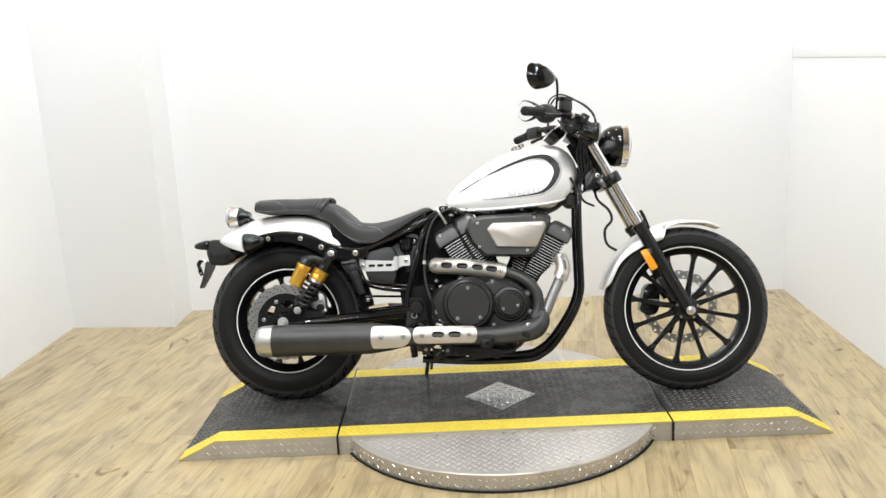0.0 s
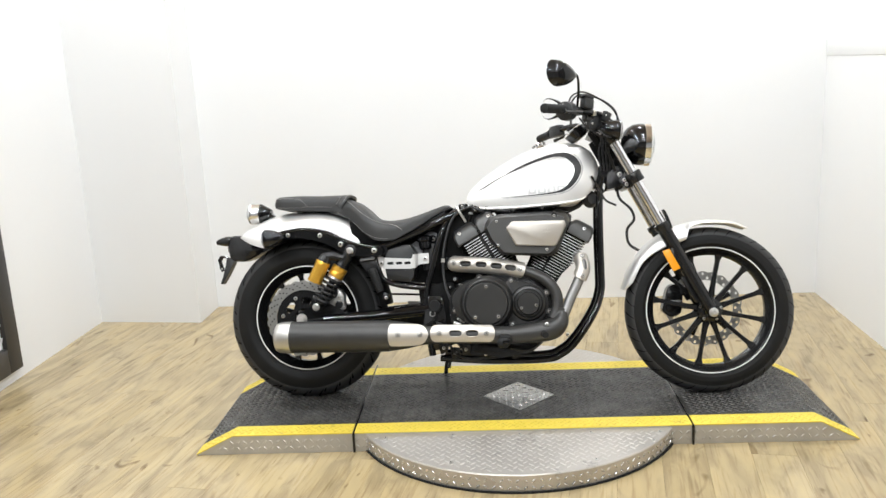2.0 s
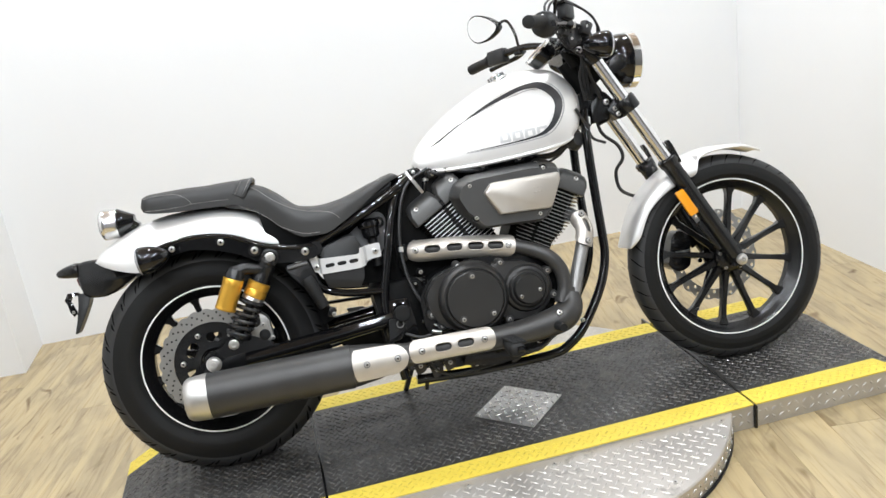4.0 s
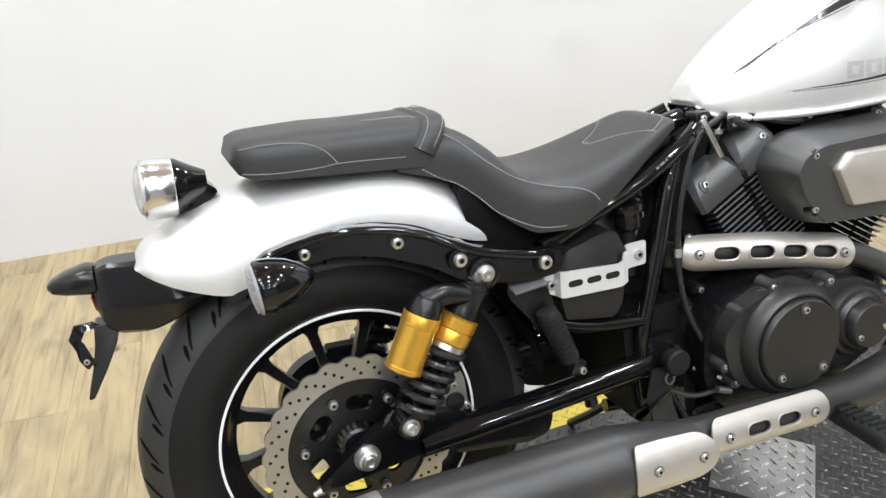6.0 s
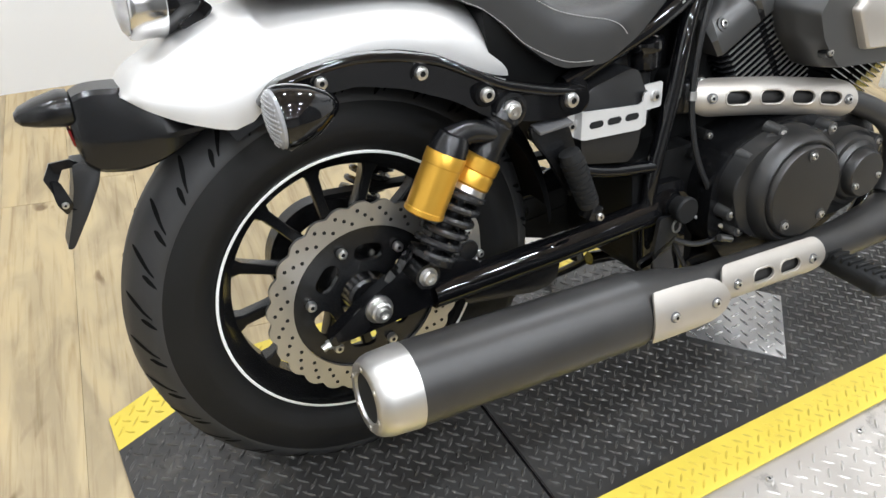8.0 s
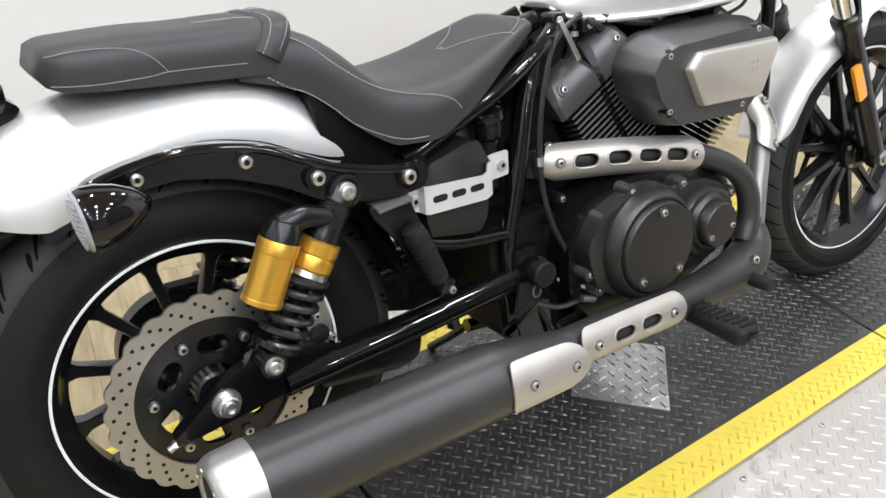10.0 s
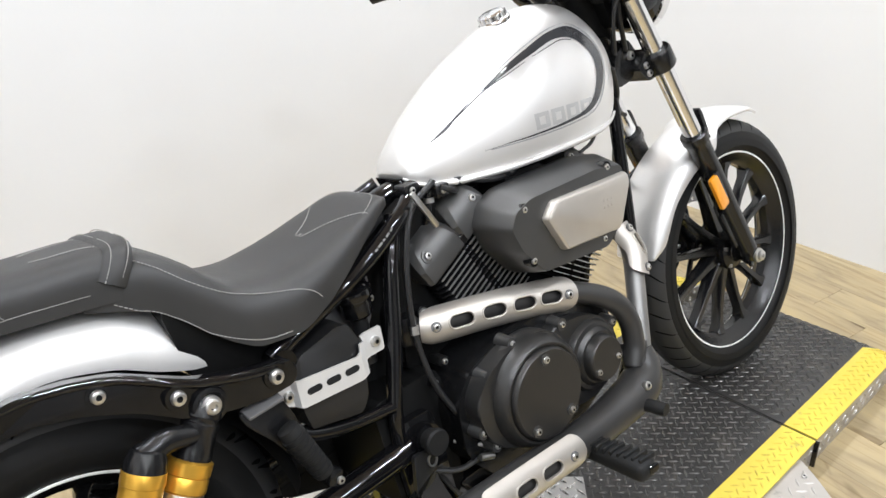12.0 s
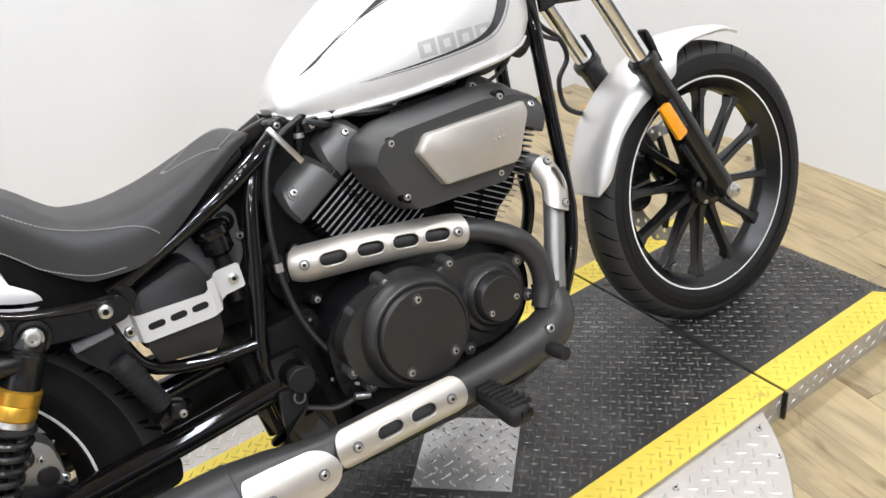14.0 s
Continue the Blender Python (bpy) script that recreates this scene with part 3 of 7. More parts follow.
def brake_disc(owner, at, y, R, inner, waves, label, drilled=False):
    bm = bmesh.new()
    n = waves * 8
    rings = []
    for yy, kind in ((y - 0.0025, 0), (y - 0.0025, 1), (y + 0.0025, 1), (y + 0.0025, 0)):
        ring = []
        for k in range(n):
            a = 2 * math.pi * k / n
            w = 0.5 + 0.5 * math.cos(a * waves)
            r = R - 0.0055 * w**2 if kind else inner
            ring.append((at.x + r * math.cos(a), yy, at.z + r * math.sin(a)))
        rings.append(ring)
    rings.append(rings[0])
    loft(bm, rings, True, False)
    o = part("brake_disc", bm, DISC_STEEL, owner, label)
    if drilled:
        cut = bmesh.new()
        for k in range(waves):
            for f, off in ((0.24, 0.0), (0.72, 0.5)):
                a, r = 2 * math.pi * (k + off) / waves, inner + (R - inner) * f
                lathe([(-0.01, 0.0056), (0.01, 0.0056)], 12, (at.x + r * math.cos(a), y, at.z + r * math.sin(a)), (0, -1, 0), cut)
        carve(o, cut)
        return o
    hole = None
    for k in range(waves):
        for j, (f, off) in enumerate(((0.20, 0.0), (0.50, 0.33), (0.80, 0.66))):
            a = 2 * math.pi * (k + off) / waves
            r = inner + 0.004 + (R - inner - 0.010) * f
            m = aim((at.x + r * math.cos(a), y - 0.0026, at.z + r * math.sin(a)), (0, -1, 0))
            if hole is None:
                hole = part("drilled_hole", lathe([(-0.0002, 0.0028), (0.0004, 0.0028)], 10, (0, 0, 0), (0, 0, 1)), HOLE, o, matrix=m)
            else:
                again("drilled_hole", hole, o, m)
    return o


brake_disc(rear_wheel, REAR, -0.077, 0.150, 0.112, 26, "drilled wavy steel brake disc")
carrier = bmesh.new()
lathe([(0.085, 0.111), (0.0885, 0.1128), (0.0932, 0.1120), (0.0925, 0.040), (0.085, 0.038)], 72, REAR, (0, -1, 0), carrier, close=True)
part("carrier_boss", lathe([(0.05, 0.03), (0.098, 0.03), (0.102, 0.026)], 28, REAR, (0, -1, 0)), SATIN_BLACK, rear_wheel)
disc_carrier = part("disc_carrier", carrier, SATIN_BLACK, rear_wheel, "black disc carrier with six windows")
cut = bmesh.new()
for k in range(6):
    a = 360 * (k + 0.38) / 6
    c = (REAR.x + 0.070 * math.cos(radians(a)), REAR.z + 0.070 * math.sin(radians(a)))
    loft(cut, [[(x, y, z) for x, z in oval(*c, 0.009, 0.0135, a + 90)] for y in (-0.085, -0.050)])
carve(disc_carrier, cut)
for k in range(6):
    a = 2 * math.pi * (k + 0.88) / 6
    bolt(rear_wheel, (REAR.x + 0.086 * math.cos(a), -0.0795, REAR.z + 0.086 * math.sin(a)), (0, -1, 0), 0.0075)
brake_disc(front_wheel, FRONT, 0.072, 0.147, 0.112, 22, "drilled wavy steel brake disc", True)
carrier = bmesh.new()
for k in range(5):
    a = 2 * math.pi * (k + 0.4) / 5
    arm = block((0.086, 0.006, 0.018), (FRONT.x + 0.072 * math.cos(a), 0.070, FRONT.z + 0.072 * math.sin(a)), (0, -math.degrees(a), 0), 0.002)
    part("carrier_arm", arm, SATIN_BLACK, front_wheel)
lathe([(-0.066, 0.04), (-0.076, 0.04)], 24, FRONT, (0, -1, 0), carrier)
part("disc_carrier", carrier, SATIN_BLACK, front_wheel)
part("hub_face", lathe([(0.030, 0.048), (0.040, 0.046), (0.046, 0.038), (0.048, 0.026), (0.060, 0.024), (0.062, 0.018)], 36, FRONT, (0, -1, 0)), SATIN_BLACK, front_wheel, "black hub face")
for k in range(5):
    a = 2 * math.pi * (k + 0.2) / 5
    bolt(front_wheel, (FRONT.x + 0.040 * math.cos(a), -0.048, FRONT.z + 0.040 * math.sin(a)), (0, -1, 0), 0.0050)
caliper = part("brake_caliper", prism(rounded([(0.615, 0.310), (0.640, 0.405), (0.668, 0.420), (0.700, 0.395), (0.690, 0.300), (0.650, 0.285)], 0.014), 0.050, 0.110, 0.010), SATIN_BLACK, bike, "black front brake caliper")
for x, z in ((0.652, 0.375), (0.648, 0.325)):
    part("piston_cap", lathe([(-0.052, 0.018), (-0.046, 0.018), (-0.044, 0.014)], 24, (x, 0, z), (0, -1, 0)), SATIN_BLACK, caliper)
part("pad_pin", tube([(0.630, 0.046, 0.350), (0.690, 0.046, 0.350)], 0.004, 8), STEEL, caliper)
caliper = part("brake_caliper", prism(rounded([(-0.700, 0.372), (-0.690, 0.432), (-0.655, 0.446), (-0.622, 0.420), (-0.618, 0.360), (-0.650, 0.345)], 0.012), -0.112, -0.070, 0.008), DISC_STEEL, bike, "silver rear brake caliper")
for x, z in ((-0.660, 0.415), (-0.640, 0.375)):
    part("piston_cap", lathe([(0.108, 0.016), (0.116, 0.015), (0.117, 0.008)], 20, (x, 0, z), (0, -1, 0)), SATIN_BLACK, caliper)
    bolt(caliper, (x + 0.020, -0.112, z - 0.012), (0, -1, 0), 0.006)
part("bleed_screw", tube([(-0.655, -0.095, 0.44), (-0.648, -0.095, 0.462)], 0.004, 8), STEEL, caliper)

# ---- swing arm
for s in (-1, 1):
    arm = part("swingarm", tube([(-0.70, s * 0.107, 0.316), (-0.50, s * 0.107, 0.330), (-0.255, s * 0.107, 0.352)], 0.0225, 20), GLOSS_BLACK, bike, "gloss black swing arm tube")
    out = rounded([(-0.62, 0.352), (-0.700, 0.392), (-0.735, 0.392), (-0.752, 0.368), (-0.80, 0.342), (-0.862, 0.296), (-0.862, 0.282), (-0.80, 0.290), (-0.70, 0.303), (-0.62, 0.318)], 0.012)
    part("axle_plate", prism(out, s * 0.094, s * 0.116, 0.003), GLOSS_BLACK, arm)
    if s < 0:
        part("axle_nut", lathe([(0.126, 0.021), (0.131, 0.021), (0.131, 0.0155), (0.142, 0.0155), (0.144, 0.013), (0.144, 0.009), (0.150, 0.009), (0.150, 0.006), (0.145, 0.0055)], 24, (REAR.x, 0.012, REAR.z), (0, -1, 0)), STEEL, arm, "steel axle nut")
        part("chain_adjuster", tube([(-0.845, -0.105, 0.289), (-0.872, -0.105, 0.277)], 0.0055, 10), STEEL, arm)
        part("adjuster_nut", lathe([(0, 0.0072), (0.007, 0.0072)], 6, (-0.858, -0.105, 0.2835), (-0.91, 0, -0.41)), STEEL, arm)
part("torque_plate", prism(rounded([(-0.640, 0.302), (-0.472, 0.318), (-0.466, 0.300), (-0.474, 0.268), (-0.510, 0.260), (-0.640, 0.276)], 0.010), -0.100, -0.090, 0.003), SATIN_BLACK, bike, "black plate under the swing arm")
part("swingarm_pivot", tube([(-0.262, -0.135, 0.362), (-0.262, 0.135, 0.362)], 0.026, 20), GLOSS_BLACK, bike)
belt = bmesh.new()
for za, zb in ((0.4165, 0.395), (0.2275, 0.300)):
    loft(belt, [[(x, y, z + d) for y, d in ((0.088, -0.004), (0.112, -0.004), (0.112, 0.004), (0.088, 0.004))] for x, z in ((REAR.x, za), (-0.26, zb))])
part("drive_belt", belt, INNER_BLACK, bike, "black drive belt on the far side")
part("belt_pulley", lathe([(-0.086, 0.060), (-0.086, 0.093), (-0.114, 0.093), (-0.114, 0.060)], 48, (REAR.x, 0, REAR.z), (0, -1, 0), close=True), SATIN_BLACK, rear_wheel, "black rear belt pulley")
part("belt_guard", prism(rounded([(-0.66, 0.30), (-0.40, 0.315), (-0.40, 0.29), (-0.66, 0.275)], 0.01), 0.09, 0.11, 0.003), SATIN_BLACK, bike)


# ---- rear shocks
def shock(s):
    top, low = Vector((-0.586, s * 0.127, 0.582)), Vector((-0.723, s * 0.130, 0.369))
    ax = (low - top).normalized()
    at = lambda d: top + ax * d
    side = Vector((0, s, 0))
    body = bmesh.new()
    lathe([(-0.010, 0.013), (0.010, 0.013)], 24, top - side * 0.002, (0, s, 0), body)
    lathe([(-0.004, 0.0210), (0.008, 0.0245), (0.016, 0.0255), (0.019, 0.0235), (0.023, 0.0235), (0.025, 0.0255), (0.031, 0.0255), (0.034, 0.0245), (0.060, 0.0255), (0.064, 0.0265), (0.078, 0.0265)], 28, top, ax, body)
    tube([at(0.05), at(0.22)], 0.013, 14, bm=body)
    lathe([(0.222, 0.0350), (0.230, 0.0350), (0.238, 0.016)], 24, top, ax, body)
    o = part("shock_absorber", body, SATIN_BLACK, bike, "rear shock absorber with a gold reservoir")
    part("top_eye", lathe([(-0.018, 0.0235), (0.012, 0.0255), (0.016, 0.0240), (0.017, 0.0190), (0.013, 0.0150)], 28, top, (0, s, 0)), SATIN_BLACK, o)
    part("preload_ring", lathe([(0.072, 0.0262), (0.075, 0.0305), (0.092, 0.0305), (0.094, 0.0285), (0.098, 0.0305), (0.113, 0.0305), (0.116, 0.028)], 36, top, ax), GOLD, o, "gold anodised preload ring")
    part("spring_seat", lathe([(0.116, 0.029), (0.124, 0.0305), (0.127, 0.027)], 30, top, ax), STEEL, o)
    u = ax.cross(Vector((0, 1, 0))).normalized()
    v = ax.cross(u)
    turns, n = 5.4, 120
    coil = []
    for k in range(n + 1):
        f = k / n
        a = 2 * math.pi * turns * f
        coil.append(at(0.126 + 0.098 * f) + 0.0300 * (math.cos(a) * u + math.sin(a) * v))
    part("spring", tube(coil, 0.0056, 8, 1), SPRING, o, "black coil spring")
    part("rod", tube([at(0.12), at(0.232)], 0.0062, 12), CHROME, o)
    part("lower_eye", lathe([(-0.014, 0.019), (0.016, 0.019)], 24, low, (0, s, 0)), SATIN_BLACK, o)
    for p, w in ((top, 0.019), (low, 0.017)):
        part("mount_bolt", lathe([(0.010, 0.0140), (w, 0.0140), (w + 0.001, 0.0105), (w + 0.006, 0.0105), (w + 0.008, 0.0085), (w + 0.008, 0.005), (w + 0.004, 0.004)], 24, p, (0, s, 0)), STEEL, o, "steel mounting bolt")
    # reservoir and its arm
    rt, rl = Vector((-0.683, s * 0.148, 0.556)), Vector((-0.727, s * 0.148, 0.467))
    ra = (rl - rt).normalized()
    part("reservoir", lathe([(0.012, 0.0265), (0.014, 0.0278), (0.030, 0.0278), (0.031, 0.0270), (0.092, 0.0270), (0.093, 0.0280), (0.099, 0.0280), (0.101, 0.0255), (0.101, 0.018)], 36, rt, ra), GOLD, o, "gold anodised reservoir can")
    part("reservoir_cap", lathe([(-0.016, 0.012), (-0.012, 0.021), (0.0, 0.0255), (0.0125, 0.0275), (0.0125, 0.02)], 30, rt, ra), SATIN_BLACK, o, "black cast reservoir head")
    part("reservoir_arm", tube([rt + Vector((-0.004, 0, 0.002)), (-0.655, s * 0.144, 0.565), (-0.622, s * 0.138, 0.556), top + ax * 0.034], [0.021, 0.0165, 0.0155, 0.020], 12), SATIN_BLACK, o)
    return o


shock(-1)
shock(1)


# ---- rear fender
def tail_shift(x):
    """The rear of the bike sits a little to its left."""
    return 0.018 * min(1.0, max(0.0, (-0.25 - x) / 0.5))


F_TOP = [(-1.058, 0.652), (-1.043, 0.672), (-1.000, 0.698), (-0.930, 0.728), (-0.835, 0.746), (-0.740, 0.748), (-0.660, 0.738), (-0.600, 0.715), (-0.560, 0.680), (-0.540, 0.640)]
F_LOW = [(-1.056, 0.650), (-1.034, 0.637), (-0.990, 0.617), (-0.934, 0.603), (-0.876, 0.646), (-0.760, 0.676), (-0.680, 0.662), (-0.620, 0.634), (-0.572, 0.616), (-0.537, 0.610)]
F_WIDE = [0.050, 0.072, 0.089, 0.098, 0.104, 0.106, 0.107, 0.106, 0.102, 0.094]
FN = 46


def fender_point(u, v, lift=0.0):
    """u: 0 tail to 1 front; v: -1 right lower edge to 1 left lower edge."""
    k = u * (len(F_TOP) - 1)
    ks = list(range(len(F_TOP)))
    tx, tz = curve(k, ks, [p[0] for p in F_TOP]), curve(k, ks, [p[1] for p in F_TOP])
    lx, lz = curve(k, ks, [p[0] for p in F_LOW]), curve(k, ks, [p[1] for p in F_LOW])
    w = curve(k, ks, F_WIDE)
    a = abs(v) * math.pi / 2
    y = math.copysign((w + lift) * math.sin(a) ** 0.82, v)
    c = max(0.0, math.cos(a)) ** 0.9
    x = lx + (tx - lx) * c
    return Vector((x, y + tail_shift(x), lz + (tz - lz) * c + lift * c))


bm = bmesh.new()
M = 28
rings = []
for i in range(FN + 1):
    row = [fender_point(i / FN, -1 + 2 * j / M) for j in range(M + 1)]
    row += [fender_point(i / FN, 1 - 2 * j / M, -0.004) for j in range(M + 1)]
    rings.append(row)
loft(bm, rings)
part("rear_fender", bm, SILVER_PAINT, bike, "silver painted rear fender", 50)
bm = bmesh.new()
rings = []
for i in range(41):
    a = radians(8 + 112 * i / 40)
    row = []
    for j in range(13):
        b = -1 + 2 * j / 12
        rr = 0.345 - 0.035 * abs(b) ** 3
        row.append((REAR.x + rr * math.cos(a), 0.088 * b, REAR.z + rr * math.sin(a)))
    rings.append(row)
loft(bm, rings, False, False)
bmesh.ops.solidify(bm, geom=bm.faces, thickness=0.004)
part("inner_mudguard", bm, INNER_BLACK, bike, "black inner mudguard over the rear tyre")

STRUT = [(-0.918, 0.634), (-0.893, 0.660), (-0.850, 0.671), (-0.790, 0.679), (-0.735, 0.675), (-0.682, 0.664), (-0.640, 0.645), (-0.596, 0.624), (-0.550, 0.611), (-0.509, 0.602), (-0.470, 0.600), (-0.455, 0.585), (-0.462, 0.560), (-0.510, 0.556), (-0.560, 0.562), (-0.620, 0.578), (-0.665, 0.605), (-0.728, 0.628), (-0.790, 0.640), (-0.850, 0.634), (-0.900, 0.622)]
for s in (-1, 1):
    strut_y = lambda x: s * curve(x, [-0.93, -0.86, -0.74, -0.66, -0.62, -0.49, -0.44], [0.102, 0.103, 0.110, 0.126, 0.135, 0.141, 0.141])
    lean_y = lambda x, z: strut_y(x) - s * 0.006
    strut = part("fender_strut", prism(rounded(STRUT, 0.01, 3), -0.009, 0.009, 0.0075, slant=lean_y, seg=3), GLOSS_BLACK, bike, "gloss black fender strut")
    rim = [(-0.912, 0.634), (-0.892, 0.652), (-0.850, 0.664), (-0.790, 0.672), (-0.735, 0.668), (-0.682, 0.657), (-0.640, 0.638), (-0.596, 0.617), (-0.550, 0.604), (-0.509, 0.595), (-0.472, 0.592)]
    part("strut_rim", tube([(x, lean_y(x, z) + s * 0.006, z) for x, z in rim], [0.003] + [0.0065] * 9 + [0.003], 12), GLOSS_BLACK, strut)
    for x, z, r in ((-0.837, 0.651, 0.0085), (-0.707, 0.646, 0.0095), (-0.622, 0.609, 0.0105), (-0.490, 0.581, 0.0110)):
        y = strut_y(x) + s * 0.001
        part("boss", lathe([(-0.004, r * 1.75), (0.003, r * 1.6), (0.003, r * 1.2)], 20, (x, y, z), (0, s, 0)), GLOSS_BLACK, strut)
        bolt(strut, (x, y + s * 0.003, z), (0, s, 0), r)


# ---- turn signals
def signal(name, at, s, ahead, label):
    """A bullet lamp whose lens looks back (ahead=-1) or ahead (ahead=1)."""
    at = Vector(at)
    o = part(name, lathe([(0.0, 0.0365), (0.006, 0.038), (0.022, 0.036), (0.042, 0.030), (0.060, 0.020), (0.072, 0.010), (0.076, 0.002)], 32, at, (-ahead, 0, 0.10)), GLOSS_BLACK, bike, label)
    part("lens", lathe([(-0.0005, 0.0355), (-0.004, 0.0345), (-0.007, 0.029), (-0.0090, 0.016), (-0.0095, 0.002)], 32, at, (-ahead, 0, 0.10)), MILKY, o, "clear ribbed lens")
    facets = bmesh.new()
    ax = Vector((ahead, 0, -0.10)).normalized()
    u = ax.cross(Vector((0, 1, 0))).normalized()
    for i in range(-5, 6):
        for j in range(-5, 6):
            if i * i + j * j < 27:
                q = at + ax * (0.0092 - 0.00013 * (i * i + j * j)) + u * i * 0.0058 + Vector((0, 1, 0)) * j * 0.0058
                lathe([(0, 0.0026), (0.0018, 0.0016), (0.0024, 0.0003)], 6, q, ax, facets)
    tagged(part("lens_ribs", facets, MILKY, o), kind="stuff")
    part("reflector", lathe([(0.006, 0.004), (0.001, 0.034), (0.003, 0.0345)], 28, at, (-ahead, 0, 0.10)), CHROME, o)
    return o


for s in (-1, 1):
    sig = signal("turn_signal", (-0.912, s * 0.163, 0.634), s, -1, "gloss black bullet turn signal with a clear lens")
    part("stem", tube([(-0.893, s * 0.100, 0.640), (-0.880, s * 0.135, 0.640)], 0.010, 12), GLOSS_BLACK, sig)
    sig = signal("turn_signal", (0.448, s * 0.165, 1.000), s, 1, "gloss black bullet turn signal with a clear lens")
    part("stem", tube([(0.440, s * 0.10, 0.985), (0.415, s * 0.14, 0.998)], 0.010, 12), GLOSS_BLACK, sig)

# ---- tail lamp
TL = Vector((-1.024, 0.020, 0.748))
tail = part("tail_lamp", lathe([(0.038, 0.041), (0.044, 0.040), (0.060, 0.031), (0.076, 0.023), (0.084, 0.019)], 40, TL, (1, 0, -0.03)), GLOSS_BLACK, bike, "round tail lamp with a chrome ring")
part("chrome_ring", lathe([(-0.004, 0.0375), (-0.004, 0.041), (0.0, 0.0432), (0.010, 0.0435), (0.014, 0.0425), (0.038, 0.0425), (0.040, 0.041)], 48, TL, (1, 0, -0.03)), LAMP_CHROME, tail, "wide chrome ring")
part("lens", lathe([(-0.0045, 0.038), (-0.010, 0.032), (-0.014, 0.018), (-0.015, 0.001)], 36, TL, (1, 0, -0.03)), CLEAR, tail, "clear lens")
part("lamp_stalk", prism(rounded([(-0.985, 0.722), (-0.945, 0.752), (-0.925, 0.735), (-0.955, 0.710)], 0.008), 0.0, 0.04, 0.004), GLOSS_BLACK, tail)

# ---- plate carrier behind the fender
C_X = [-1.112, -1.106, -1.085, -1.050, -1.020, -0.985, -0.950]
C_TOP = [0.643, 0.655, 0.661, 0.659, 0.650, 0.632, 0.616]
C_LOW = [0.592, 0.572, 0.558, 0.555, 0.562, 0.580, 0.600]
C_HALF = [0.026, 0.033, 0.039, 0.046, 0.052, 0.058, 0.060]
bm = bmesh.new()
rings = []
for i in range(25):
    x = C_X[0] + (C_X[-1] - C_X[0]) * i / 24
    zt, zl, w = curve(x, C_X, C_TOP), curve(x, C_X, C_LOW), curve(x, C_X, C_HALF)
    mid = zl + (zt - zl) * 0.42
    rings.append([Vector((x, y, z)) for y, z in ((-w * 0.55, zt), (-w * 0.72, zt - 0.005), (-w, mid + 0.003), (-w, mid - 0.003), (-w * 0.80, zl + 0.006), (-w * 0.62, zl), (w * 0.62, zl), (w * 0.80, zl + 0.006), (w, mid - 0.003), (w, mid + 0.003), (w * 0.72, zt - 0.005), (w * 0.55, zt))])
loft(bm, rings)
holder = part("plate_carrier", bm, SATIN_BLACK, bike, "black plastic plate carrier under the tail", 22, matrix=pose(-0.004, 0.018, -0.002))
bm = bmesh.new()
rings = []
for x, zt, zl, w in ((-1.170, 0.641, 0.633, 0.008), (-1.164, 0.647, 0.627, 0.017), (-1.147, 0.654, 0.623, 0.025), (-1.118, 0.661, 0.619, 0.031), (-1.108, 0.659, 0.620, 0.030)):
    m, h = (zt + zl) / 2, (zt - zl) / 2
    rings.append([(x, w * math.copysign(abs(math.cos(a)) ** 0.7, math.cos(a)), m + h * math.copysign(abs(math.sin(a)) ** 0.7, math.sin(a))) for a in (2 * math.pi * (k + 0.5) / 20 for k in range(20))])
loft(bm, rings)
part("number_lamp", bm, SATIN_BLACK, holder, "pointed black lamp housing", 30)
part("carrier_stem", prism(rounded([(-1.088, 0.572), (-1.122, 0.574), (-1.126, 0.545), (-1.138, 0.500), (-1.150, 0.466), (-1.142, 0.466), (-1.116, 0.508), (-1.096, 0.545)], 0.004), -0.020, 0.020, 0.003), PLASTIC_BLACK, holder)
tab = [(-1.116, -0.014, 0.576), (-1.140, -0.024, 0.578), (-1.150, -0.026, 0.560), (-1.138, -0.024, 0.524), (-1.126, -0.010, 0.520)]
bm = bmesh.new()
loft(bm, [[Vector(p) + Vector(d) for d in ((-0.007, 0.003, 0.004), (0.006, 0.003, -0.006), (0.006, -0.001, -0.006), (-0.007, -0.001, 0.004))] for p in tab])
part("number_plate_tab", bm, GLOSS_BLACK, holder)
part("tab_plate", prism(rounded([(-1.152, 0.562), (-1.140, 0.558), (-1.130, 0.526), (-1.140, 0.514), (-1.149, 0.530)], 0.004), -0.028, -0.024, 0.001), GLOSS_BLACK, holder)
bolt(holder, (-1.140, -0.028, 0.528), (0, -1, 0), 0.0045)
part("rear_reflector", block((0.004, 0.04, 0.022), (-1.114, 0.0, 0.606), (0, -10, 0), 0.002), RED, holder, "small red reflector")


# ---- seats
def seat_point(u, v, S, lift=0.0):
    xs = S["x"]
    x = xs[0] + (xs[-1] - xs[0]) * u
    zt, zb, w = curve(x, xs, S["top"]), curve(x, xs, S["low"]), curve(x, xs, S["wide"])
    end = S["end"]
    e = 1.0
    if u < end[0]:
        e = math.sqrt(max(0.0, 1 - (1 - u / end[0]) ** 2)) if end[0] else 1
    if 1 - u < end[1]:
        e = min(e, math.sqrt(max(0.0, 1 - (1 - (1 - u) / end[1]) ** 2)))
    e = max(e, 0.03)
    mid = zb + (zt - zb) * 0.45
    zt, zb = mid + (zt - mid) * e, mid + (zb - mid) * (0.4 + 0.6 * e)
    w *= 0.82 + 0.18 * e
    a = abs(v) * math.pi / 2
    p = S["square"]
    y = math.copysign((w + lift) * math.sin(a) ** p, v)
    z = zb + (zt + lift - zb) * max(0, math.cos(a)) ** p
    return Vector((x, y + tail_shift(x), z))


